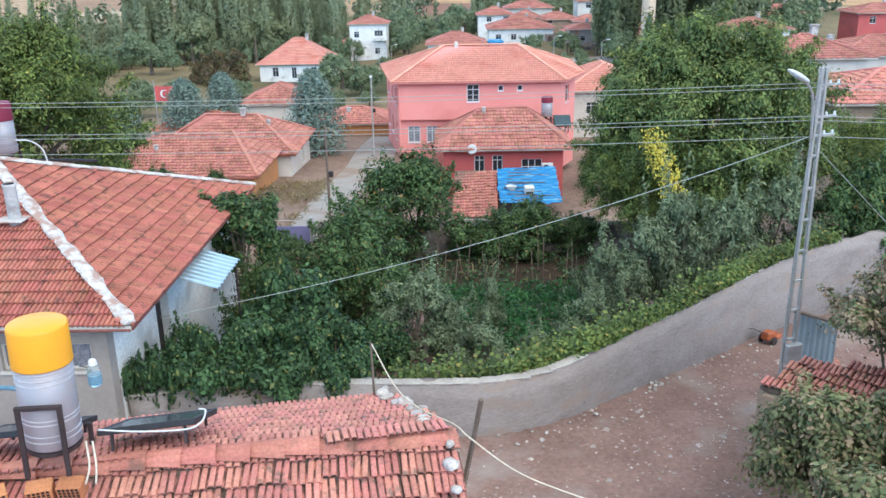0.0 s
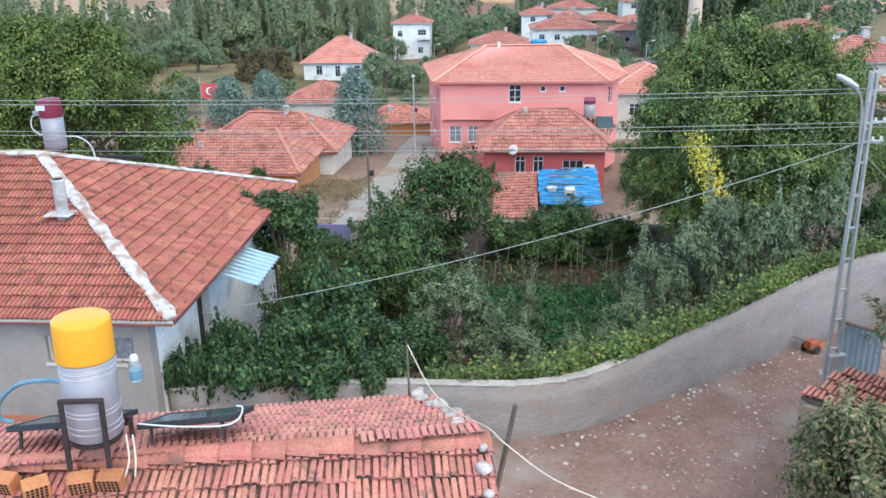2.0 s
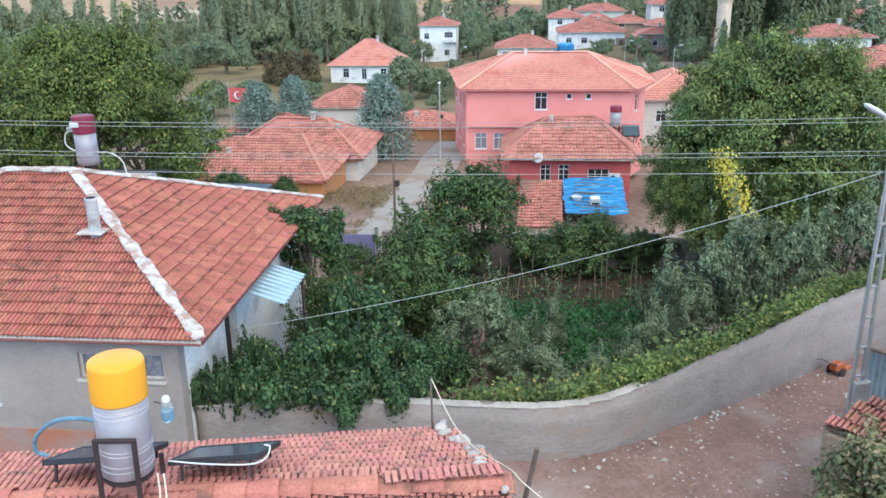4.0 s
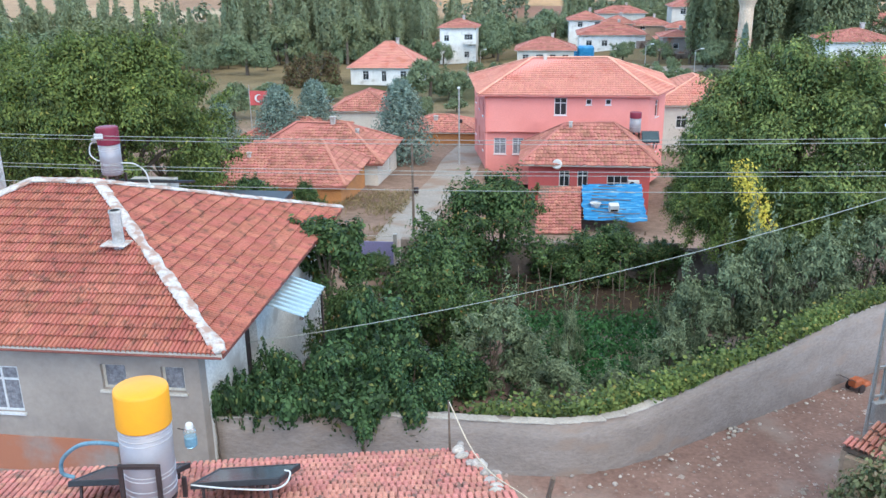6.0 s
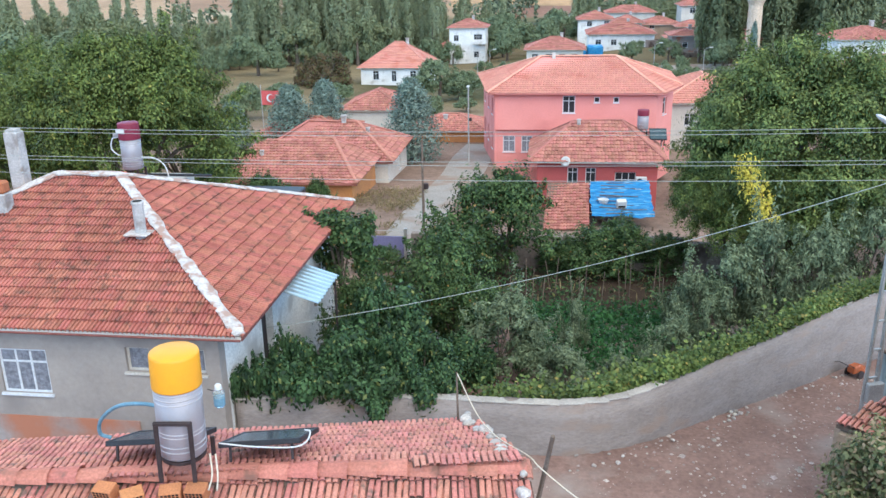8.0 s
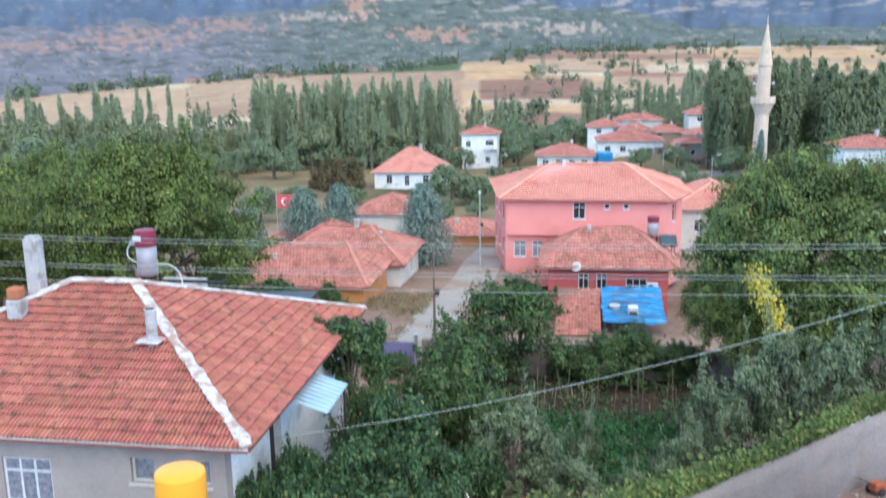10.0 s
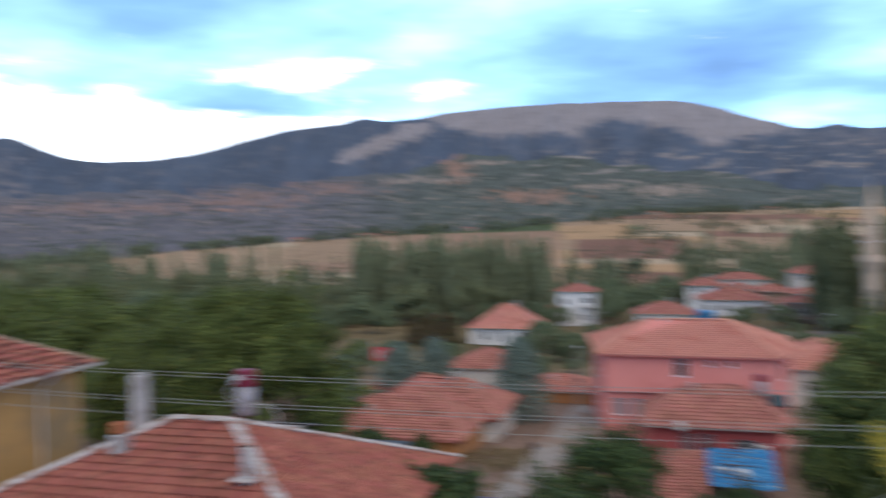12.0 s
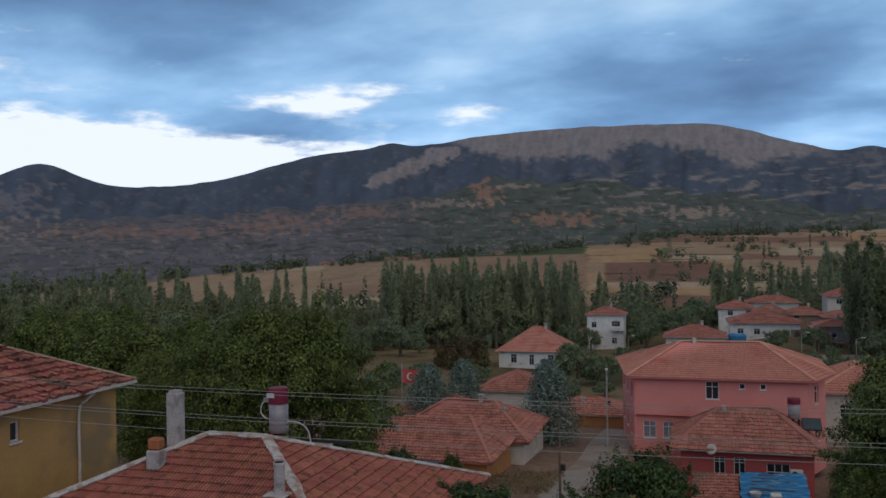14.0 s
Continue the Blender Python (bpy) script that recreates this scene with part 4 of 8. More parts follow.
# ---- walls with openings, windows ----
def wall_with_holes(g, length, height, thick, holes, m):
    """An upright wall along x from 0, its outer face at y = 0 and its body behind it, in one piece; holes: (x0, z0, x1, z1) go right through."""
    xs = sorted({0.0, length, *[h[0] for h in holes], *[h[2] for h in holes]})
    zs = sorted({0.0, height, *[h[1] for h in holes], *[h[3] for h in holes]})
    nx, nz, at, v, f = len(xs) - 1, len(zs) - 1, {}, [], []
    full = lambda i, k: 0 <= i < nx and 0 <= k < nz and not any(h[0] < (xs[i] + xs[i + 1]) / 2 < h[2] and h[1] < (zs[k] + zs[k + 1]) / 2 < h[3] for h in holes)  # noqa: E731

    def p(i, k, y):
        if (i, k, y) not in at:
            at[i, k, y] = len(v)
            v.append(m @ Vector((xs[i], y * thick, zs[k])))
        return at[i, k, y]

    for i in range(nx):
        for k in range(nz):
            if full(i, k):
                f += [(p(i, k, 0), p(i + 1, k, 0), p(i + 1, k + 1, 0), p(i, k + 1, 0)), (p(i, k, 1), p(i, k + 1, 1), p(i + 1, k + 1, 1), p(i + 1, k, 1))]
                for di, dk, a, b in ((-1, 0, (i, k + 1), (i, k)), (1, 0, (i + 1, k), (i + 1, k + 1)), (0, -1, (i, k), (i + 1, k)), (0, 1, (i + 1, k + 1), (i, k + 1))):
                    if not full(i + di, k + dk):
                        f.append((p(*a, 0), p(*a, 1), p(*b, 1), p(*b, 0)))
    return g.add(v, f)


def window(parent, m, w, h, bars=1, mat=None, sill=True, curtain=False, depth=0.12, cross=True):
    """A window in its opening: frame, panes and sill; x along the wall, outer face at y = 0, its corner at the origin."""
    mat = mat or FRAME_WHITE
    t = 0.06
    fr = Geo()
    fr.box(0, depth, 0, w, depth + 0.05, t, m).box(0, depth, h - t, w, depth + 0.05, h, m)
    fr.box(0, depth, t, t, depth + 0.05, h - t, m).box(w - t, depth, t, w, depth + 0.05, h - t, m)
    win = part("window", fr, mat, parent)
    edges = [t + (w - 2 * t) * i / (bars + 1) for i in range(bars + 2)]
    for a, b in zip(edges[:-1], edges[1:]):
        part("pane", Geo().box(a + 0.02, depth + 0.018, t, b - 0.02, depth + 0.028, h - t, m), GLASS, win)
    for a in edges[1:-1]:
        part("bar", Geo().box(a - 0.025, depth - 0.01, t, a + 0.025, depth + 0.045, h - t, m), mat, win)
    if cross:
        part("crossbar", Geo().box(t, depth - 0.008, h * 0.68, w - t, depth + 0.04, h * 0.68 + 0.05, m), mat, win)
    if curtain:
        c = Geo()
        n = 24
        v = [(t + (w - 2 * t) * i / n, depth + 0.012 + 0.004 * math.sin(i * 1.9), z) for i in range(n + 1) for z in (t, h - t)]
        c.add([m @ Vector(p) for p in v], [(2 * i, 2 * i + 2, 2 * i + 3, 2 * i + 1) for i in range(n)])
        part("curtain", c, CURTAIN, win)
    if sill:
        part("window_sill", Geo().box(-0.05, -0.06, -0.06, w + 0.05, depth + 0.02, -0.002, m), mat, win)
    return win


def house(name, label, m, w, d, wall_h, pitch, wall_mat, tile_mat, rng, over=0.45, openings=(), cols=True, chimneys=(), ridge_mat=None, group="", low=1.5, frame_mat=None, soffit=RENDER_CREAM, ridge_line=None):
    """A free-standing hipped house. Its plan runs from (0, 0) to (w, d), ground at z = 0; openings: (side, along, z, width, height, bars)."""
    ob = thing(name, m, label, "house", group)
    th = 0.3
    sides = {"front": (w, pose(0, 0, 0)), "right": (d, pose(w, 0, 0, 0, 0, 90)), "back": (w, pose(w, d, 0, 0, 0, 180)), "left": (d, pose(0, d, 0, 0, 0, -90))}
    for side, (length, sm) in sides.items():
        holes = [(a, z + low, a + ww, z + hh + low) for s, a, z, ww, hh, b in openings if s == side]
        base = sm @ pose(0, 0, -low)
        g = Geo()
        cut = 0.0 if side in ("front", "back") else th
        wall_with_holes(g, length, wall_h + low, th, holes, base)
        if cut:
            g = Geo()
            wall_with_holes(g, length - 2 * th, wall_h + low, th, [(a - th, b, c - th, e) for a, b, c, e in holes], base @ pose(th, 0, 0))
        wall = part("wall", g, wall_mat, ob)
        for s, a, z, ww, hh, b in openings:
            if s == side:
                window(wall, sm @ pose(a, 0, z), ww, hh, b, frame_mat, cross=hh > 0.7)
    # dark block in place of a room: its shade is the block's colour
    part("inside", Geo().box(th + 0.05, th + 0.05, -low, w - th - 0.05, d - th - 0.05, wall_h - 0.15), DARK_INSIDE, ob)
    planes, ridge, hips = hip_planes(-over, -over, w + over, d + over, wall_h, wall_h + (min(w, d) / 2 + over) * math.tan(radians(pitch)))
    if ridge_line:
        ra, rb = ridge_line
        A, B, C, D = ((-over, -over, wall_h), (w + over, -over, wall_h), (w + over, d + over, wall_h), (-over, d + over, wall_h))
        planes, ridge, hips = [[A, B, rb, ra], [B, C, rb], [C, D, ra, rb], [D, A, ra]], (ra, rb), [(A, ra), (B, rb), (C, rb), (D, ra)]
    g = Geo()
    for p in planes:
        slab(g, p, 0.12)
    roof = part("roof", g, soffit, ob, "pale soffit boards")
    t = Geo()
    for p in planes:
        tile_field(t, p, 0.24, 0.42, rng, cols, 0.045, 0.025)
    tagged(part("tiling", t, tile_mat, roof), kind="stuff")
    r = Geo()
    for a, b in hips + [ridge]:
        if (Vector(a) - Vector(b)).length > 0.3:
            lumpy_ridge(r, Vector(a) + Vector((0, 0, 0.05)), Vector(b) + Vector((0, 0, 0.05)), 0.13, rng, 0.35)
    part("ridge_cap", r, ridge_mat or tile_mat, roof)
    for cx, cy, ch, cw in chimneys:
        z0 = wall_h
        part("chimney", Geo().soft_box(cx - cw / 2, cy - cw / 2, z0, cx + cw / 2, cy + cw / 2, ch, 0.03).box(cx - cw * 0.62, cy - cw * 0.62, ch, cx + cw * 0.62, cy + cw * 0.62, ch + 0.08), CHIMNEY, ob)
    return ob


# ---- roads and walls of the setting ----
def sheet(name, xs, ys, mat, label, category, lift=0.03, edge=None, rough=0.02):
    """A piece of ground laid over the land, following it."""
    X, Y = np.meshgrid(xs, ys)
    if edge:
        X = edge(X, Y)
    Z = ground(X, Y) + lift + rough * (fbm(X * 1.3, Y * 1.3, 5, 3) - 0.5)
    n, k = X.shape
    g = Geo().add(np.stack([X, Y, Z], -1).reshape(-1, 3), [(i * k + j, i * k + j + 1, (i + 1) * k + j + 1, (i + 1) * k + j) for i in range(n - 1) for j in range(k - 1)])
    return structure(name, g, mat, label, category, True)


WALL_LINE = [(-7.35, 19.1, 0), (-5.6, 19.45, 0), (-4.2, 19.6, 0), (-2.1, 19.6, 0), (0.3, 19.62, 0), (1.7, 20.0, 0), (2.9, 20.85, 0), (4.8, 22.6, 0), (6.95, 24.55, 0), (9.4, 26.9, 0), (12.2, 29.0, 0), (16.0, 31.0, 0)]
WALL_H = 1.35


def build_setting():
    rng = np.random.default_rng(4)
    sheet("road", np.linspace(-24, 30, 90), np.linspace(12.2, 31, 50), DIRT, "reddish gravelly dirt road beside the garden wall", "road", 0.035, rough=0.07)
    sheet("lane", np.linspace(0, 1, 6), np.linspace(40.2, 84, 40), LANE, "pale worn concrete lane running down between the houses", "road", 0.05,
          lambda X, Y: -9.3 + 0.02 * (Y - 40) + X * (2.5 + 0.03 * (Y - 40)) + 0.16 * np.sin(Y * 0.31))
    pts = curve_points(WALL_LINE, 10)
    g, v, f = Geo(), [], []
    for i, p in enumerate(pts):
        way = (pts[min(i + 1, len(pts) - 1)] - pts[max(i - 1, 0)]).normalized()
        out = Vector((way.y, -way.x, 0))
        for o, z in ((0.10, -2.6), (0.10, 0.25), (0.045, 0.9), (0.02, WALL_H), (-0.22, WALL_H), (-0.22, -2.6)):
            j = 0.02 * rng.normal() if 0 < z else 0
            v.append(p + out * (o + j) + Vector((0, 0, z + (0.03 * rng.normal() if z == WALL_H else 0))))
    k, n = 6, len(pts)
    for i in range(n - 1):
        f += [(i * k + j, i * k + (j + 1) % k, (i + 1) * k + (j + 1) % k, (i + 1) * k + j) for j in range(k)]
    f += [tuple(range(k))[::-1], tuple((n - 1) * k + j for j in range(k))]
    wall = structure("wall_garden", g.add(v, f), STUCCO, "low rough grey stucco garden wall bending along the road", "wall", True)
    # coping slabs along the top, broken away in places
    cap = Geo().soft_box(-0.31, -0.13, 0, 0.31, 0.13, 0.045, 0.012).mesh("coping_slab")
    cap.materials.append(COPING)
    run, due = 0.0, 0.0
    for p, q in zip(pts[:-1], pts[1:]):
        run += (q - p).length
        while due < run:
            due += 0.6
            gone = (p.x > 2.7 and rng.random() < 0.88) or (p.x < -2.3 and rng.random() < 0.3)
            if not gone:
                way = (q - p).normalized()
                c = q - way * (run - due + 0.3)
                s = new("coping_slab", cap)
                s.parent = wall
                s.matrix_local = Matrix.Translation(c + Vector((way.y * -0.1, way.x * 0.1, WALL_H - 0.005))) @ pose(0, 0, 0, rng.normal() * 1.2, rng.normal() * 1.0, math.degrees(math.atan2(way.y, way.x)) + rng.normal() * 1.2)
    b = Geo()
    x = -6.4
    while x < 12.5:
        w = rng.uniform(1.6, 2.6)
        z = gz(x, 39.4)
        b.soft_box(x, 39.2 + rng.normal() * 0.03, z - 1.0, min(x + w, 12.5), 39.5, z + 1.55 + rng.normal() * 0.12, 0.03)
        x += w
    structure("wall_back", b, EARTH_WALL, "stained earth-coloured wall closing the back of the garden", "wall")


build_setting()

# ---- the near house with the old tiled roof ----
def near_house():
    rng = np.random.default_rng(11)
    ob = thing("old_house", Matrix(), "old low house under a worn red tile roof with stones", "house")
    R0, R1 = Vector((-0.12, 10.80, 5.30)), Vector((-9.6, 9.45, 5.32))
    E0, E1 = Vector((-1.05, 13.2, 4.54)), Vector((-10.2, 11.25, 4.64))
    N0, N1 = Vector((0.42, 7.6, 4.25)), Vector((-9.4, 6.3, 4.25))
    far, near = [E0, E1, R1, R0], [N1, N0, R0, R1]
    g = Geo()
    slab(g, far, 0.14)
    slab(g, near, 0.14)
    roof = part("roof", g, WOOD, ob, "sagging boards under the tiles")
    w = Geo()
    for a, b in ((Vector((-9.2, 7.0, 0)), Vector((0.0, 8.2, 0))), (Vector((-9.8, 10.9, 0)), Vector((-1.15, 12.8, 0)))):
        way = (b - a).normalized()
        m = Matrix.Translation(a) @ pose(0, 0, 0, 0, 0, math.degrees(math.atan2(way.y, way.x)))
        w.box(0, 0, -0.5, (b - a).length, 0.35, 4.3, m)
    part("wall", w, RENDER_TAN, ob)
    # gable end under the verge
    e = Geo()
    P = [Vector((0.0, 8.2, -0.5)), Vector((-1.0, 12.8, -0.5)), Vector((-1.0, 12.8, 4.45)), Vector((-0.1, 10.75, 5.1)), Vector((0.0, 8.2, 4.2))]
    Q = [p + Vector((-0.3, 0, 0)) for p in P]
    e.add(P + Q, [(0, 1, 2, 3, 4), (9, 8, 7, 6, 5)] + [(i, 5 + i, 5 + (i + 1) % 5, (i + 1) % 5) for i in range(5)])
    part("gable", e, RENDER_TAN, ob)
    places = tile_places(far, rng, w=0.17, l=0.25, wobble=0.013, stagger=0.25) + tile_places(near, rng, w=0.17, l=0.30, wobble=0.02)
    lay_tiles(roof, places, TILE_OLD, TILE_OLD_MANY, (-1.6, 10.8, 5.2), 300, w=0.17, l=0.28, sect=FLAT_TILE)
    # ridge caps: half-round tiles, each lapping the next
    cap = Geo()
    n, v, f = 7, [], []
    for y, r in ((0.0, 0.165), (0.40, 0.125)):
        v += [(r * math.cos(math.pi * i / (n - 1)), y, r * 0.75 * math.sin(math.pi * i / (n - 1))) for i in range(n)]
    f = [(i, i + 1, n + i + 1, n + i) for i in range(n - 1)]
    me = cap.add(v, f).mesh("ridge_tile")
    me.materials.append(TILE_CAP)
    way = (R1 - R0).normalized()
    d, L = 0.0, (R1 - R0).length
    while d < L - 0.3:
        t = new("ridge_tile", me)
        t.parent = roof
        t.matrix_local = Matrix.Translation(R0 + way * d + Vector((0, 0, 0.055 + rng.normal() * 0.008))) @ pose(0, 0, 0, 0, 0, math.degrees(math.atan2(way.y, way.x)) - 90 + rng.normal() * 2.5) @ pose(0, 0, 0, rng.normal() * 1.5)
        d += 0.37
    # stones on the verge
    for k in range(19):
        s = k / 18
        p = E0.lerp(R0, s * 1.6) if s < 0.625 else R0.lerp(N0, (s - 0.625) * 1.5)
        r = rng.uniform(0.05, 0.1)
        stone(p + Vector((rng.normal() * 0.06 - 0.13, rng.normal() * 0.05, 0.13)), r, rng, "grey field stone holding down the tiles at the roof edge", "stones on the roof edge")
    return ob


def stone(p, r, rng, label, group):
    bm = bmesh.new()
    bmesh.ops.create_icosphere(bm, subdivisions=2, radius=r)
    q = rng.uniform(0.7, 1.2, 3)
    for v in bm.verts:
        v.co = Vector((v.co.x * q[0] * 1.2, v.co.y * q[1], v.co.z * q[2] * 0.7)) * rng.uniform(0.82, 1.12)
    me = bpy.data.meshes.new("stone")
    bm.to_mesh(me)
    bm.free()
    me.materials.append(STONE_ONE)
    me.shade_smooth()
    ob = new("stone", me)
    ob.matrix_world = Matrix.Translation(p) @ pose(0, 0, 0, 0, 0, rng.uniform(0, 360))
    return tagged(ob, label, "stone", group)


near_house()


def solar_heater(m, cap_mat, label, cap_label, dia=0.56, tall=1.34, cap_h=0.40, stand=True):
    """A standing hot-water tank with a plastic cap on a steel stand."""
    ob = thing("solar_water_tank", m, label, "water tank")
    r = dia / 2
    h = tall - cap_h
    part("barrel", Geo().lathe([(r * 0.9, 0), (r, 0.03), (r, h * 0.5), (r, h)], 32), TANK_SHEET, ob, "grey sheet-metal barrel with pressed hoops", True)
    for z in (0.13, 0.20, 0.34, 0.39, 0.80, 0.86, 0.93):
        part("hoop", Geo().lathe([(r * 0.99, h * z - 0.009), (r * 1.016, h * z - 0.004), (r * 1.016, h * z + 0.004), (r * 0.99, h * z + 0.009)], 32), TANK_HOOP, ob)
    part("cap", Geo().lathe([(r * 1.045, h - 0.03), (r * 1.05, h - 0.02), (r * 1.035, tall - 0.035), (r * 1.01, tall - 0.01), (r * 0.96, tall), (r * 0.3, tall + 0.006)], 28), cap_mat, ob, cap_label, True)
    if stand:
        for x, y in ((-0.20, -r - 0.03), (0.20, -r - 0.03), (-0.28, r), (0.28, r)):
            part("leg", Geo().soft_box(x - 0.025, y - 0.02, -0.24, x + 0.025, y + 0.02, h * 0.58 if y < 0 else 0.03, 0.005), DARK_STEEL, ob)
        part("crossbar", Geo().soft_box(-0.225, -r - 0.055, h * 0.56, 0.225, -r - 0.01, h * 0.56 + 0.045, 0.005), DARK_STEEL, ob)
        part("base_ring", Geo().lathe([(r * 0.95, -0.05), (r * 0.98, -0.04), (r * 0.98, -0.002), (r * 0.95, 0.0)], 24), DARK_STEEL, ob)
    return ob


def near_solar_set():
    rng = np.random.default_rng(12)
    tank = solar_heater(Matrix.Translation((-4.27, 10.12, 5.76)) @ pose(0, 0, 0, 0, 1.4, 8), YELLOW_CAP, "upright grey solar water tank with a yellow cap", "domed bright yellow plastic cap")
    for x0, x1, lab in ((-3.98, -2.92, "dark glass solar panel lying on the red tiles"), (-5.50, -4.38, "dark glass solar panel lying behind the water tank")):
        p = thing("solar_collector", Matrix.Translation((x0, 10.45, 5.60 if x0 > -4.2 else 5.53)) @ pose(0, 0, 0, -23, -5 if x0 > -4.2 else -4, 4), lab, "solar panel", "solar panels")
        w, d = x1 - x0, 1.0
        part("frame", Geo().soft_box(0, 0, 0, w, 0.05, 0.07, 0.008).soft_box(0, d - 0.05, 0, w, d, 0.07, 0.008).soft_box(0, 0.05, 0, 0.04, d - 0.05, 0.07, 0.008).soft_box(w - 0.04, 0.05, 0, w, d - 0.05, 0.07, 0.008).box(0.04, 0.05, 0.01, w - 0.04, d - 0.05, 0.03), PANEL_FRAME, p)
        part("glass", Geo().box(0.04, 0.05, 0.05, w - 0.04, d - 0.05, 0.062), PANEL_GLASS, p)
        for i in (0.12, w - 0.14):
            part("foot", Geo().box(i, 0.05, -0.2, i + 0.03, 0.08, 0.0), DARK_STEEL, p)
            part("foot", Geo().box(i, d - 0.1, -0.12, i + 0.03, d - 0.07, 0.0), DARK_STEEL, p)
    tagged(part("water_pipe", Geo().tube(curve_points([(-3.9, 10.32, 5.76), (-3.5, 10.38, 5.70), (-3.0, 10.38, 5.72), (-2.82, 10.42, 5.78), (-2.78, 10.5, 5.88), (-2.86, 10.54, 5.88)], 8), 0.010, n=8), WHITE_PLASTIC, None, "", True), "thin white pipe bent round the solar panel", "pipe")
    tagged(part("water_hose", Geo().tube(curve_points([(-4.46, 10.1, 6.36), (-4.75, 10.15, 6.36), (-5.15, 10.3, 6.22), (-5.47, 10.42, 5.95), (-5.54, 10.46, 5.72), (-5.42, 10.5, 5.64)], 8), 0.025, n=8), BLUE_HOSE, None, "", True), "blue insulated hose arching from the tank to the panel", "hose")
    for dx in (0.0, 0.07):
        tagged(part("drain_pipe", Geo().tube(curve_points([(-3.86 + dx, 9.95, 5.85), (-3.82 + dx, 9.86, 5.62), (-3.86 + 1.5 * dx, 9.80, 5.44)], 6), 0.011, n=6), ROPE, None, "", True), "thin white drain pipe hanging from the tank", "pipe", "drain pipes")
    b = thing("water_bottle", pose(-3.74, 10.12, 6.40) @ Matrix.Diagonal((0.75, 0.75, 0.8, 1)), "clear plastic water bottle hung beside the tank", "bottle")
    part("bottle_body", Geo().lathe([(0.07, 0), (0.088, 0.02), (0.088, 0.24), (0.06, 0.29)], 16), CLEAR_PLASTIC, b, "", True)
    part("water", Geo().lathe([(0.089, 0.025), (0.0895, 0.03), (0.0895, 0.15), (0.089, 0.155)], 16), BLUE_HOSE, b, "blue-green water inside", True)
    part("bottle_cap", Geo().lathe([(0.06, 0.29), (0.055, 0.34), (0.04, 0.36)], 12), WHITE_PLASTIC, b)
    part("hook", Geo().tube([(-0.08, 0, 0.25), (-0.18, 0, 0.27)], 0.008), DARK_STEEL, b)
    # hollow bricks on the ridge
    for i, (x, y, a) in enumerate(((-4.36, 9.84, 9), (-4.05, 9.90, -5), (-4.80, 9.72, 28), (-5.16, 9.8, -14))):
        k = thing("hollow_brick", pose(x, y, 5.25, 15, 0, 8 + a), "orange hollow clay brick lying on the roof ridge", "brick", "bricks on the ridge")
        part("brick_body", Geo().soft_box(-0.13, -0.09, 0, 0.13, 0.09, 0.19, 0.008), BRICK, k)
        # dark pads on the end face: shade of the holes painted, none cut
        h = Geo()
        for r in range(4):
            for c in range(5):
                h.box(-0.105 + c * 0.044, -0.093, 0.022 + r * 0.042, -0.075 + c * 0.044, -0.0905, 0.052 + r * 0.042)
        part("brick_end", h, DARK_INSIDE, k)
    # stake, leaning pole and the rope that runs over the verge
    tagged(part("stake", Geo().tube([(-1.24, 13.1, 4.6), (-1.26, 13.16, 5.42)], 0.02, 0.014), WOOD), "thin wooden stake at the roof's far edge", "stake")
    tagged(part("leaning_pole", Geo().tube([(-0.18, 11.1, 3.6), (0.05, 10.9, 4.9), (0.2, 10.66, 5.90)], 0.035, 0.03), WOOD), "weathered wooden pole leaning on the roof corner", "pole")
    tagged(part("rope", Geo().tube(curve_points([(-1.25, 13.15, 5.40), (-0.90, 12.55, 5.07), (-0.55, 11.7, 5.22), (-0.10, 10.95, 5.42), (0.08, 10.75, 5.36), (0.63, 10.7, 4.94), (1.37, 10.6, 4.66), (2.6, 10.4, 4.30)], 8), 0.009, n=6), ROPE, None, "", True), "pale rope lying over the roof edge", "rope")


near_solar_set()


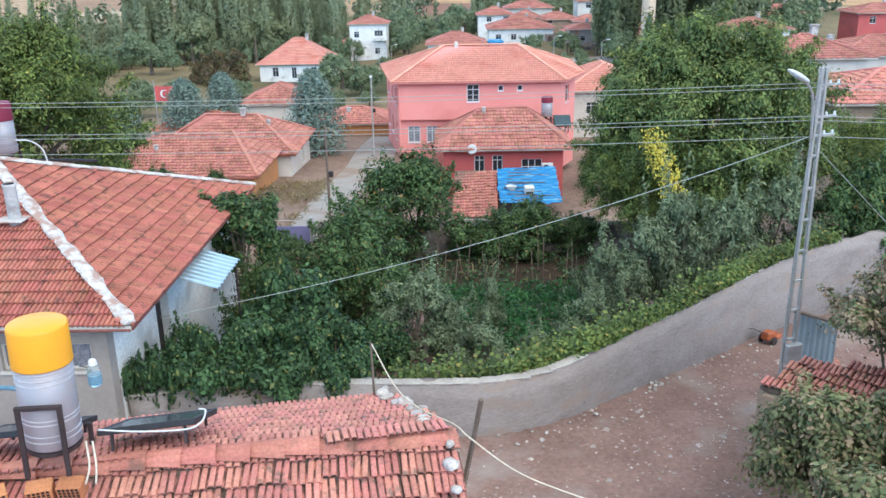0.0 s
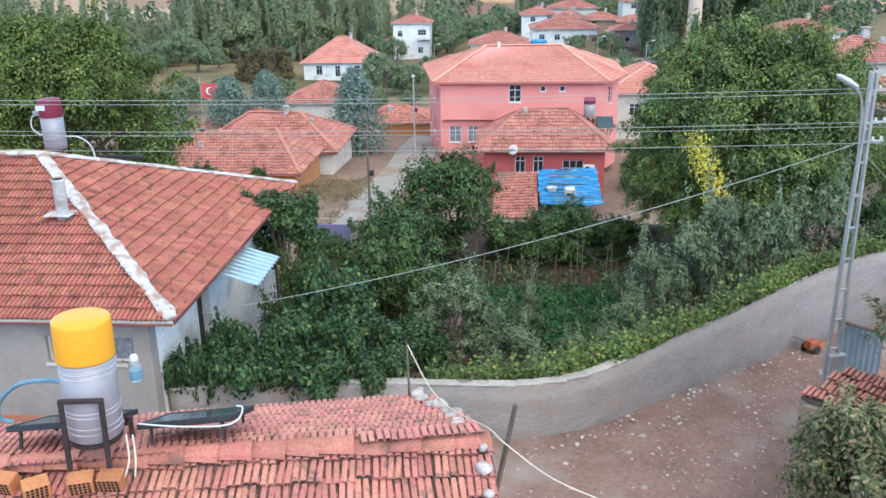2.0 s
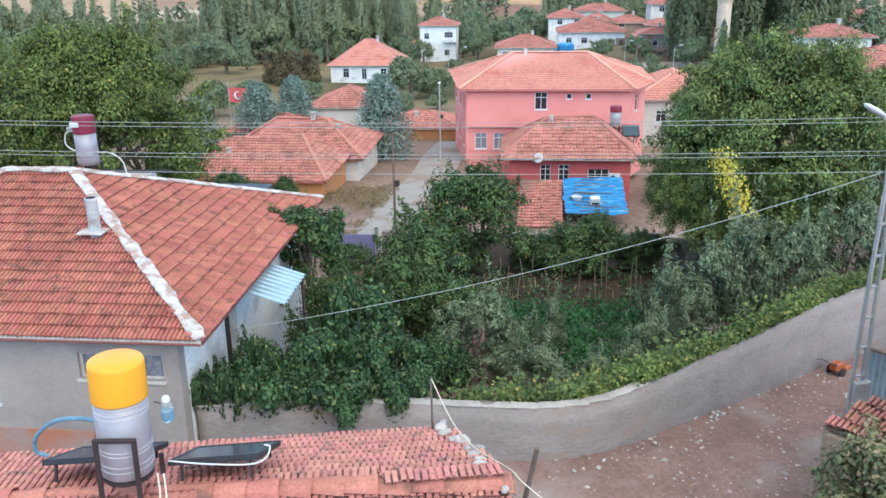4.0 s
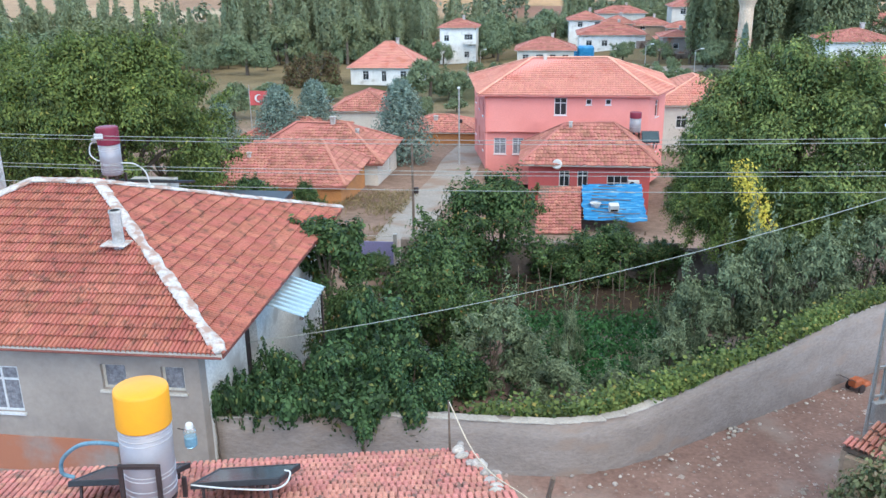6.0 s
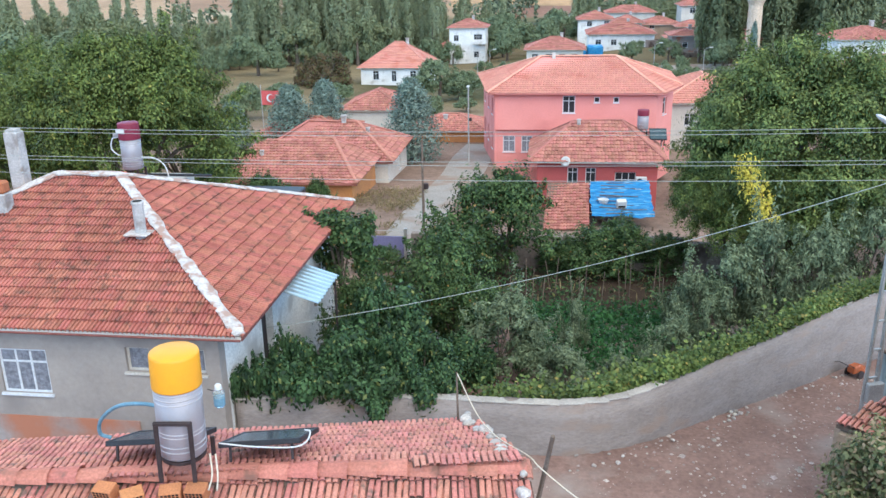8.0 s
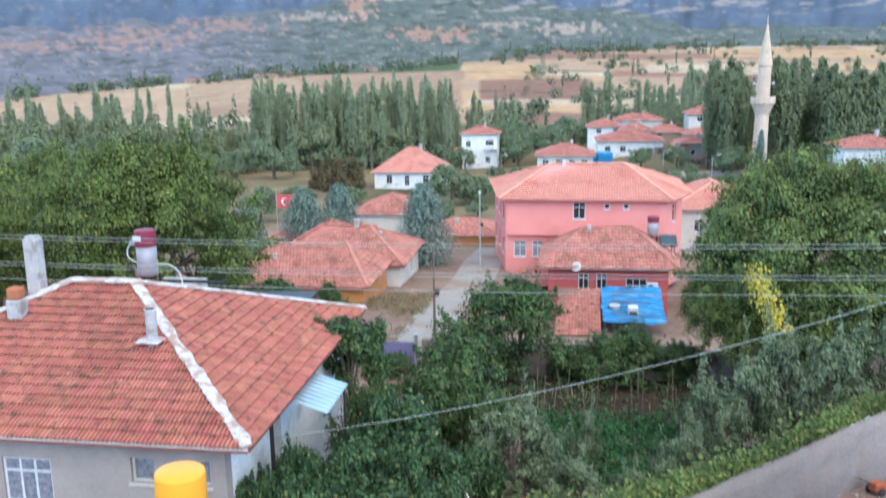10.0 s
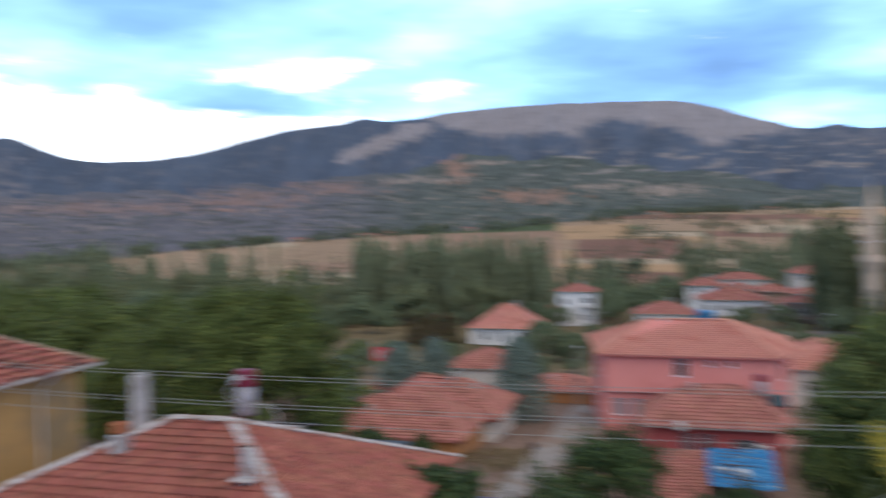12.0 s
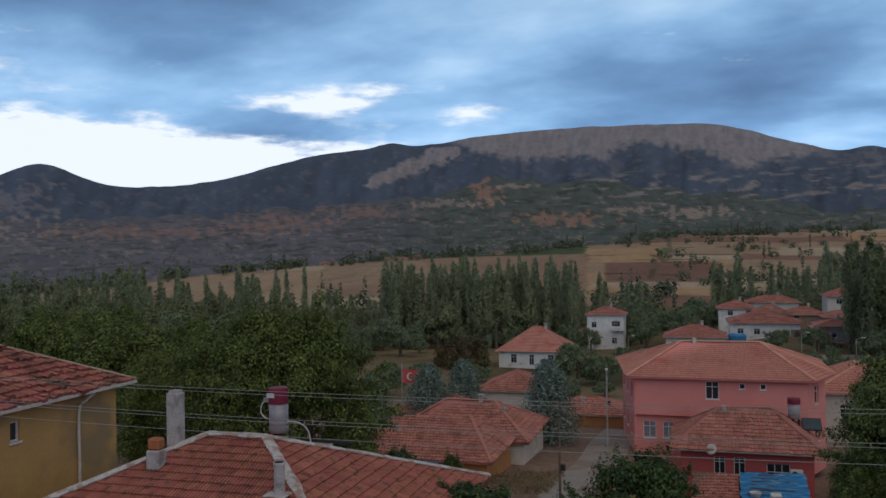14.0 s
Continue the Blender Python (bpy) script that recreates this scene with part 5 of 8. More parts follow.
# ---- the grey house with the hipped roof and white mortar hips ----
def grey_house():
    rng = np.random.default_rng(21)
    ob = thing("village_house", Matrix(), "grey rendered single-storey house with red tiles and white mortar hips", "house")
    x0, y0, x1, y1 = -18.6, 18.6, -7.42, 28.8
    th, top = 0.35, 3.45
    m = pose(x0, y0, -1.6)
    holes = [(-12.99 - x0, 1.57 + 1.6, -11.74 - x0, 2.74 + 1.6), (-9.73 - x0, 2.27 + 1.6, -9.14 - x0, 2.90 + 1.6), (-8.32 - x0, 2.27 + 1.6, -7.78 - x0, 2.90 + 1.6), (-16.4 - x0, 1.57 + 1.6, -15.1 - x0, 2.74 + 1.6)]
    front = part("wall", wall_with_holes(Geo(), x1 - x0, top + 1.6, th, holes, m), RENDER_GREY, ob, "grey rendered front with bare red earth patches")
    part("wall_base", Geo().box(x0 - 0.03, y0 - 0.05, -1.0, -9.6, y0 - 0.003, 0.95), RENDER_RED, ob, "lower band of flaking red earth render")
    for a, b, c, d in holes:
        big = c - a > 1
        window(front, pose(x0 + a, y0, b - 1.6), c - a, d - b, 2 if big else 0, FRAME_WHITE if big else RENDER_CREAM, True, True, 0.06 if big else 0.1, cross=big)
    side = [(2.55, 1.6 + 0.8, 3.45, 1.6 + 2.95)]
    part("wall", wall_with_holes(Geo(), y1 - y0 - th, top + 1.6, th, side, pose(x1, y0 + th, -1.6, 0, 0, 90)), RENDER_WHITE, ob, "white side wall facing the garden")
    part("door", Geo().soft_box(x1 - 0.26, y0 + th + 2.58, 0.8, x1 - 0.2, y0 + th + 3.42, 2.93, 0.01), DARK_STEEL, ob, "dark side door")
    part("wall", Geo().box(x0, y0 + th, -1.6, x0 + th, y1, top), RENDER_GREY, ob)
    part("wall", Geo().box(x0 + th, y1 - th, -1.6, x1 - th, y1, top), RENDER_GREY, ob)
    # room shade given as a near-black block
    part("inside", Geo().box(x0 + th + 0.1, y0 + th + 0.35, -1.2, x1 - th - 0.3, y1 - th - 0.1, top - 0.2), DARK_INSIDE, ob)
    X0, Y0, X1, Y1, ez, rz = -19.15, 18.1, -6.65, 29.2, 3.5, 5.72
    ra, rb = Vector((-13.85, 23.6, rz)), Vector((-11.95, 23.6, rz))
    A, B, C, D = Vector((X0, Y0, ez)), Vector((X1, Y0, ez)), Vector((X1, Y1, ez)), Vector((X0, Y1, ez))
    planes = [[A, B, rb, ra], [B, C, rb], [C, D, ra, rb], [D, A, ra]]
    g = Geo()
    for p in planes:
        slab(g, p, 0.10)
    roof = part("roof", g, RENDER_CREAM, ob, "pale eave boards")
    part("fascia", Geo().box(X0, Y0 - 0.03, ez - 0.10, X1, Y0 - 0.002, ez + 0.02), RENDER_CREAM, roof, "thin cream eave board")
    part("fascia", Geo().box(X1 + 0.002, Y0, ez - 0.09, X1 + 0.03, Y1, ez + 0.02), EAVE, roof)
    front_t, side_t = tile_places(planes[0], rng, wobble=0.006), tile_places(planes[1], rng, wobble=0.008)
    back = Geo()
    for p in planes[2:]:
        tile_field(back, p, rng=rng)
    lay_tiles(roof, front_t + side_t, TILE_ONE, TILE_MANY, (-8.6, 20.4, 4.2), 300)
    tagged(part("back_tile_rows", back, TILE_MANY, roof), kind="stuff")
    for a, b, r in ((B, rb, 0.145), (C, rb, 0.15), (A, ra, 0.17), (D, ra, 0.14), (ra, rb, 0.17)):
        part("mortar_hip", lumpy_ridge(Geo(), a + Vector((0, 0, 0.07)), b + Vector((0, 0, 0.07)), r * 1.1, rng, 0.13, 0.38), MORTAR, roof, "thick uneven white mortar")
    # chimneys and flue pipe
    part("chimney", Geo().soft_box(-15.58, 24.0, 4.6, -15.16, 24.4, 6.86, 0.03).box(-15.52, 24.05, 6.86, -15.22, 24.35, 6.93), CHIMNEY, ob, "tall pale rendered chimney")
    ch = part("chimney", Geo().soft_box(-14.78, 21.85, 4.4, -14.36, 22.25, 5.62, 0.03), CHIMNEY, ob, "short white chimney topped with a clay pot")
    part("chimney_pot", Geo().soft_box(-14.76, 21.88, 5.62, -14.38, 22.22, 5.95, 0.05), BRICK, ch)
    part("chimney_skirt", Geo().soft_box(-14.98, 21.65, 4.72, -14.2, 22.4, 4.80, 0.03, None), MORTAR, ch)
    fl = part("flue", Geo().lathe([(0.145, 4.75), (0.15, 4.9), (0.14, 5.0), (0.14, 5.62), (0.155, 5.66), (0.155, 5.72)], 16, -10.26, 21.15), CHIMNEY, ob, "short white flue pipe", True)
    # black disc on the closed top, coloured as the shade inside a pipe
    part("flue_hole", Geo().lathe([(0.12, 5.715), (0.12, 5.725)], 14, -10.26, 21.15), DARK_INSIDE, fl)
    part("flue_skirt", Geo().soft_box(-10.62, 20.85, 4.86, -9.98, 21.35, 4.91, 0.02, pose(0, 0, 0)), MORTAR, fl)
    # downpipe gutter along the front eave
    part("gutter", Geo().tube([(X0, Y0 - 0.06, ez - 0.06), (X1, Y0 - 0.06, ez - 0.06)], 0.028, n=8), EAVE, roof)
    return ob


grey_house()


def canopy():
    ob = thing("sheet_canopy", Matrix(), "pale blue corrugated sheet canopy over the side door", "canopy")
    n, v = 160, []
    for i in range(n + 1):
        t = i / n
        wave = 0.045 * max(-0.7, min(0.7, 1.4 * math.sin(i * 2 * math.pi / 18)))
        v += [(-6.87, 21.25 + 2.15 * t, 3.40 + wave), (-5.62, 20.80 + 2.1 * t, 3.24 + wave)]
    top = Geo().add(v, [(2 * i, 2 * i + 1, 2 * i + 3, 2 * i + 2) for i in range(n)])
    top.add([(a, b, c - 0.008) for a, b, c in v], [(2 * i + 2, 2 * i + 3, 2 * i + 1, 2 * i) for i in range(n)])
    part("sheet", top, CANOPY_SHEET, ob)
    for y in (22.8,):
        part("post", Geo().tube([(-5.72, y, -0.5), (-5.72, y, 3.22)], 0.03), DARK_STEEL, ob)
    part("beam", Geo().box(-5.76, 20.85, 3.14, -5.68, 22.9, 3.2), WOOD, ob)


canopy()


def maroon_heater():
    ob = solar_heater(pose(-12.46, 25.4, 5.52), MAROON_CAP, "upright solar water tank with a maroon cap behind the roof ridge", "maroon plastic cap with a pale label", 0.60, 1.40, 0.46, False)
    part("label_plate", Geo().box(-0.24, -0.335, 1.12, 0.02, -0.318, 1.26), WHITE_PLASTIC, ob, "blank pale label")
    part("pipe", Geo().tube(curve_points([(-0.3, 0, 0.95), (-0.55, 0, 0.9), (-0.62, 0, 0.6), (-0.45, 0, 0.42), (-0.3, 0, 0.4)], 6), 0.02), WHITE_PLASTIC, ob)
    part("pipe", Geo().tube(curve_points([(0.3, 0, 0.35), (0.65, 0.1, 0.3), (0.9, 0.2, 0.05), (1.0, 0.2, -0.35)], 6), 0.02), WHITE_PLASTIC, ob)
    part("valve", Geo().box(-0.5, -0.05, 0.97, -0.32, 0.05, 1.06), STEEL, ob)
    part("stand", Geo().box(-0.28, -0.28, -0.9, -0.22, -0.22, 0).box(0.22, -0.28, -0.9, 0.28, -0.22, 0).box(-0.28, 0.22, -0.9, -0.22, 0.28, 0).box(0.22, 0.22, -0.9, 0.28, 0.28, 0), DARK_STEEL, ob)
    p = thing("solar_collector", pose(-13.3, 26.3, 5.05, -14, 0, 0), "dark solar panel behind the ridge of the grey house", "solar panel", "solar panels")
    part("frame", Geo().soft_box(0, 0, 0, 2.3, 1.5, 0.08, 0.01), PANEL_FRAME, p)
    part("glass", Geo().box(0.05, 0.05, 0.082, 2.25, 1.45, 0.09), PANEL_GLASS, p)


maroon_heater()


# ---- street pole with its lamp and lines ----
def lattice_pole():
    bx, by, h = 7.62, 20.5, 8.15
    ob = thing("utility_pole", pose(bx, by, 0, 0, 0, 20), "galvanised steel lattice utility pole with a street lamp", "utility pole")
    for s in (-1, 1):
        part("upright", Geo().add([(s * (0.185 - 0.13 * z / h) + dx, dy, z) for z in (-0.4, h) for dx, dy in ((-0.03, -0.04), (0.03, -0.04), (0.03, 0.04), (-0.03, 0.04))], [(0, 1, 2, 3)[::-1], (4, 5, 6, 7), (0, 1, 5, 4), (1, 2, 6, 5), (2, 3, 7, 6), (3, 0, 4, 7)]), STEEL, ob)
    for k in range(11):
        z = 0.5 + k * 0.72
        w = 0.185 - 0.13 * z / h
        part("rung", Geo().box(-w, -0.025, z, w, 0.025, z + 0.045), STEEL, ob)
    for z in (7.75, 7.08, 6.68):
        arm = part("crossarm", Geo().box(-0.10, -0.04, z + 0.02, 0.46, 0.04, z + 0.06), STEEL, ob)
        for x in (0.2, 0.42):
            part("insulator", Geo().lathe([(0.02, z + 0.06), (0.032, z + 0.08), (0.02, z + 0.10), (0.028, z + 0.12), (0.012, z + 0.14)], 10, x, 0), WHITE_PLASTIC, arm)
    part("lamp_arm", Geo().tube(curve_points([(-0.12, 0, 6.6), (-0.2, -0.02, 7.4), (-0.35, -0.05, 7.75), (-0.6, -0.08, 7.95)], 6), 0.03), STEEL, ob)
    part("lamp_head", Geo().lathe([(0.02, 0), (0.08, 0.06), (0.11, 0.3), (0.085, 0.52), (0.03, 0.62)], 12), WHITE_PLASTIC, ob, "long white street lamp head", True).matrix_local = pose(-0.42, -0.06, 7.88, 0, -62, 0) @ Matrix.Diagonal((0.6, 1, 1, 1))
    part("meter_box", Geo().soft_box(-0.2, -0.22, 1.4, 0.2, -0.06, 1.9, 0.02), STEEL, ob)
    # lines to the west, slightly sagging, and short ones to the east
    for i, (z, dy) in enumerate(((7.84, 0), (7.74, 0.05), (7.14, 0), (7.04, 0.05), (6.70, 0))):
        tagged(part("power_line", Geo().tube(sag((bx, by + dy, z), (-34, 21.5 + dy, z + 0.35), 0.42, 30), 0.006, n=4), CABLE), "thin grey overhead power line", "cable", "overhead lines")
        tagged(part("power_line", Geo().tube(sag((bx, by + dy, z), (34, 27 + dy, z - 0.6), 0.5, 16), 0.006, n=4), CABLE), "thin grey overhead power line", "cable", "overhead lines")
    tagged(part("service_cable", Geo().tube(sag((bx, by, 6.75), (-6.95, 20.5, 2.66), 0.35, 30), 0.008, n=5), CABLE), "pale service cable slanting down to the grey house", "cable")
    tagged(part("stay_wire", Geo().tube([(bx, by, 6.5), (10.6, 22.6, 4.0)], 0.01, n=4), CABLE), "thin steel stay wire beside the pole", "cable")


lattice_pole()


def roadside():
    rng = np.random.default_rng(31)
    # tiled lean-to by the pole
    ob = thing("tiled_shed", Matrix(), "small lean-to shed with old red tiles", "shed")
    A, B, C, D = Vector((6.15, 18.2, 2.0)), Vector((7.9, 16.75, 2.0)), Vector((8.9, 17.9, 2.25)), Vector((7.35, 18.95, 2.25))
    roof = part("roof", slab(Geo(), [A, B, C, D], 0.1), WOOD, ob)
    pl = tile_places([A, B, C, D], rng, wobble=0.03)
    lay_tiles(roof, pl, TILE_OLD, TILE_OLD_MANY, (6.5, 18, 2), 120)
    for p, q in ((A, D), (A, B), (B, C), (D, C)):
        way = q - p
        w = Geo().box(0.1, -0.1, -0.5, way.to_2d().length - 0.1, 0.1, min(p.z, q.z) - 0.15, Matrix.Translation((p.x, p.y, 0)) @ pose(0, 0, 0, 0, 0, math.degrees(math.atan2(way.y, way.x))))
        part("wall", w, RENDER_TAN, ob)
    s = thing("metal_sheet", pose(8.0, 21.3, 0.0, 0, 0, 8), "leaning blue-grey galvanised metal sheet beside the pole", "metal sheet")
    v = [(1.15 * i / 30, 0.02 * math.sin(i * 1.6), z * (2.25 - 0.3 * i / 30)) for i in range(31) for z in (0.0, 1.0)]
    part("sheet", Geo().add(v, [(2 * i, 2 * i + 2, 2 * i + 3, 2 * i + 1) for i in range(30)]).add([(a, b + 0.01, c) for a, b, c in v], [(2 * i + 1, 2 * i + 3, 2 * i + 2, 2 * i) for i in range(30)]), CANOPY_SHEET, s)
    part("rafter", Geo().tube([(-0.05, -0.05, 2.34), (1.75, -0.35, 1.8)], 0.05, n=6), WOOD, s)
    r2 = thing("rubble_heap", pose(9.4, 22.3, 0), "heap of grey stones and broken tiles behind the metal sheet", "rubble")
    for i in range(14):
        q = part("lump", Geo().soft_box(-0.16, -0.12, -0.09, 0.16, 0.12, 0.09, 0.04), STONE_ONE if i % 3 else TILE_OLD, r2)
        q.matrix_local = pose(rng.normal() * 0.5, rng.normal() * 0.4, 0.1 + 0.12 * (i % 4), *(rng.normal(size=3) * 20))
    # small rotary tiller parked by the wall
    t = thing("rotary_tiller", pose(9.25, 25.9, gz(9.25, 25.9) + 0.03, 0, 0, 40) @ Matrix.Diagonal((0.68, 0.68, 0.68, 1)), "rusty orange rotary tiller parked against the wall", "tiller")
    part("engine", Geo().soft_box(-0.35, -0.2, 0.25, 0.15, 0.2, 0.62, 0.06), ORANGE_TOOL, t)
    part("blade_guard", Geo().soft_box(0.12, -0.35, 0.18, 0.6, 0.35, 0.42, 0.08), ORANGE_TOOL, t)
    for y in (-0.3, 0.3):
        part("wheel", Geo().lathe([(0.14, -0.05), (0.2, -0.04), (0.2, 0.04), (0.14, 0.05)], 16), DARK_STEEL, t).matrix_local = pose(-0.05, y, 0.2, 90)
        part("handlebar", Geo().tube([(-0.3, y * 0.5, 0.55), (-0.9, y * 0.9, 0.9), (-1.15, y, 0.95)], 0.018), DARK_STEEL, t)
    # loose stones on the road
    g = Geo()
    spots = np.stack([rng.uniform(-3, 13, 5200), rng.uniform(13.5, 26, 5200)], 1)
    for (x, y), z0 in zip(spots.tolist(), ground(spots[:, 0], spots[:, 1]).tolist()):
        edge = 20.0 if x < 1.5 else 20.0 + (x - 1.5) * 0.93
        if y > edge - 0.15 or x < -0.2 and y < 14.2:
            continue
        r = rng.gamma(1.6, 0.010) + 0.009
        z = z0 + 0.035
        a = rng.uniform(0, 6.28)
        c, s2 = math.cos(a), math.sin(a)
        pts = [(r * 1.3, 0, 0), (0, r, 0), (-r, 0.2 * r, 0), (0.1 * r, -r, 0), (0.1 * r, 0.1 * r, r * 0.8)]
        g.add([(x + c * p - s2 * q, y + s2 * p + c * q, z + w2) for p, q, w2 in pts], [(0, 1, 4), (1, 2, 4), (2, 3, 4), (3, 0, 4)])
    tagged(part("gravel", g, STONE), "loose pale stones scattered over the dirt road", "stones", "", "stuff")
    for i in range(40):
        x = rng.uniform(0.5, 9.5)
        y = (19.75 if x < 1.5 else 19.75 + (x - 1.5) * 0.93) - rng.uniform(0.1, 0.9)
        stone(Vector((x, y, gz(x, y) + 0.06)), rng.uniform(0.03, 0.075), rng, "loose grey stone at the foot of the wall", "stones along the wall")


roadside()

# ---- the pink building and its neighbours ----
def pink_block():
    """Its sides splay outwards from the front, as the plot does."""
    rng = np.random.default_rng(41)
    ob = thing("pink_building", Matrix(), "two-storey pink building under an orange tiled hip roof", "house")
    plan = [Vector(p) for p in ((-4.75, 71.75, 0), (8.25, 71.75, 0), (10.05, 75.7, 0), (10.05, 83.0, 0), (-6.45, 82.2, 0))]
    base, mid, top = -6.6, -2.12, 0.95
    for i, a in enumerate(plan):
        b = plan[(i + 1) % 5]
        way = b - a
        m = Matrix.Translation(a) @ pose(0, 0, base, 0, 0, math.degrees(math.atan2(way.y, way.x)))
        L = way.length
        if i == 0:
            holes = [(0.72, 2.55, 1.72, 3.9), (2.25, 2.55, 3.15, 3.9)]
            lower = part("wall", wall_with_holes(Geo(), L, mid - base, 0.35, holes, m), RENDER_PINK, ob)
            for h in holes:
                window(lower, m @ pose(h[0], 0, h[1]), h[2] - h[0], h[3] - h[1], 1, None, True, True, 0.08)
            up = [(5.55, 1.40, 6.55, 2.80), (8.05, 2.25, 8.50, 2.70), (9.58, 2.25, 10.03, 2.70)]
            m2 = m @ pose(0, -0.42, mid - base)
            upper = part("upper_wall", wall_with_holes(Geo(), L, top - mid, 0.4, up, m2), RENDER_PINK, ob, "projecting upper storey")
            for h in up:
                window(upper, m2 @ pose(h[0], 0, h[1]), h[2] - h[0], h[3] - h[1], 1 if h[2] - h[0] > 0.6 else 0, None, True, False, 0.05, cross=h[2] - h[0] > 0.6)
        else:
            n = max(1, int(L / 3.2))
            holes = [(L * (k + 0.5) / n - 0.45, z, L * (k + 0.5) / n + 0.45, z + 1.4) for k in range(n) for z in (2.5, 5.4)] if i != 3 else []
            w = part("wall", wall_with_holes(Geo(), L, top - base, 0.3, holes, m), RENDER_PINK, ob)
            for h in holes:
                window(w, m @ pose(h[0], 0, h[1]), 0.9, 1.4, 0)
    c = Vector((1.8, 77, 0))
    inner = [c + (p - c) * 0.9 for p in plan]
    # near-black core added for the darkness of the rooms
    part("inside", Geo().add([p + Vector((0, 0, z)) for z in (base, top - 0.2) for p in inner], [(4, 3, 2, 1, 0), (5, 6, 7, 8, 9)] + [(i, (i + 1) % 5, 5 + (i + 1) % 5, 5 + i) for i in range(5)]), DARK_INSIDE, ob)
    e = [Vector(p) for p in ((-5.3, 70.75, top), (8.8, 70.75, top), (10.75, 75.3, top), (10.75, 83.6, top), (-7.05, 82.75, top))]
    ra, rb = Vector((-1.1, 76.6, 3.2)), Vector((5.25, 76.9, 3.2))
    planes = [[e[0], e[1], rb, ra], [e[1], e[2], rb], [e[2], e[3], rb], [e[3], e[4], ra, rb], [e[4], e[0], ra]]
    g, t = Geo(), Geo()
    for p in planes:
        slab(g, p, 0.12)
        tile_field(t, p, rng=rng)
    roof = part("roof", g, RENDER_PINK, ob, "pink soffit boards")
    tagged(part("tiling", t, TILE_PALE, roof), kind="stuff")
    for a, b in ((e[0], ra), (e[1], rb), (e[2], rb), (e[3], rb), (e[4], ra), (ra, rb)):
        part("ridge_cap", lumpy_ridge(Geo(), a + Vector((0, 0, 0.06)), b + Vector((0, 0, 0.06)), 0.14, rng, 0.35), TILE_RIDGE, roof, "pale ridge tiles")
    part("downpipe", Geo().tube([(-4.7, 70.9, top - 0.05), (-4.62, 71.2, top - 0.6), (-4.62, 71.25, base + 0.5)], 0.05, n=8), RENDER_PINK, ob)
    part("roof_vent", Geo().box(-0.15, 76.3, 3.0, 0.15, 76.6, 3.55), RENDER_CREAM, ob)
    return ob


pink_block()


def small_pink_house():
    rng = np.random.default_rng(42)
    ops = [("front", 2.2, 1.0, 0.75, 1.2, 1), ("front", 3.5, 1.0, 0.75, 1.2, 1), ("front", 5.6, 0.0, 1.5, 1.9, 2)]
    ob = house("small_pink_house", "low deep-pink house with a patched red tile roof", pose(-1.0, 62.8, -5.4), 8.6, 6.4, 2.75, 27, RENDER_PINK_DEEP, TILE_PATCH, rng, 0.7, ops, True, ((3.0, 3.4, 5.05, 0.25),), TILE_PATCH, low=1.6, ridge_line=((2.6, 3.9, 4.85), (6.2, 3.9, 4.95)))
    dish = thing("satellite_dish", pose(1.05, 62.2, -2.62, 70, 0, -20), "round white satellite dish on the eave", "satellite dish")
    part("reflector", Geo().lathe([(0.05, 0.0), (0.22, 0.03), (0.36, 0.09), (0.37, 0.10), (0.22, 0.05), (0.02, 0.02)], 20), WHITE_PLASTIC, dish, "", True)
    part("arm", Geo().tube([(0, 0, 0.02), (0, -0.2, 0.4)], 0.02), STEEL, dish)
    part("mount", Geo().tube([(0, 0, 0.0), (0, 0.25, -0.3)], 0.03), STEEL, dish)
    t = solar_heater(pose(6.9, 68.0, -1.35), MAROON_CAP, "solar water tank with a maroon cap on the patched roof", "maroon plastic cap", 0.85, 1.5, 0.4, False)
    part("stand", Geo().box(-0.35, -0.35, -1.6, -0.28, -0.28, 0).box(0.28, -0.35, -1.6, 0.35, -0.28, 0).box(-0.35, 0.28, -1.6, -0.28, 0.35, 0).box(0.28, 0.28, -1.6, 0.35, 0.35, 0), DARK_STEEL, t)
    for x in (5.6, 7.4):
        p = thing("solar_collector", pose(x, 67.2, -2.05, 35, 0, 0), "dark red-brown solar panel on the patched roof", "solar panel", "solar panels")
        part("frame", Geo().soft_box(0, 0, 0, 1.3, 1.2, 0.1, 0.02), PANEL_FRAME, p)
        part("glass", Geo().box(0.06, 0.06, 0.102, 1.24, 1.14, 0.11), PANEL_GLASS, p)
        part("leg", Geo().box(0.1, 1.0, -1.2, 0.16, 1.06, 0).box(1.1, 1.0, -1.2, 1.16, 1.06, 0).box(0.1, 0.1, -0.7, 0.16, 0.16, 0).box(1.1, 0.1, -0.7, 1.16, 0.16, 0), DARK_STEEL, p)
    b = thing("water_drum", pose(5.75, 68.2, -1.9), "pale metal water drum on the roof", "drum")
    part("drum", Geo().lathe([(0.42, 0), (0.42, 0.8), (0.38, 0.84)], 18), TANK_SHEET, b)
    part("support", Geo().box(-0.3, -0.3, -1.3, 0.3, 0.3, -0.002), RENDER_CREAM, b)
    # lean-to roofs before it: red tiles and a blue tarpaulin with stones on it
    s = thing("lean_to", Matrix(), "lean-to with a worn red tile roof beside the tarpaulin", "shed")
    p = [Vector((-0.4, 55.6, -5.7)), Vector((2.6, 55.6, -5.6)), Vector((2.7, 61.2, -3.9)), Vector((-0.2, 61.2, -3.9))]
    r = part("roof", slab(Geo(), p, 0.1), WOOD, s)
    tagged(part("tiling", tile_field(Geo(), p, rng=rng, slip=0.03), TILE_PATCH, r), kind="stuff")
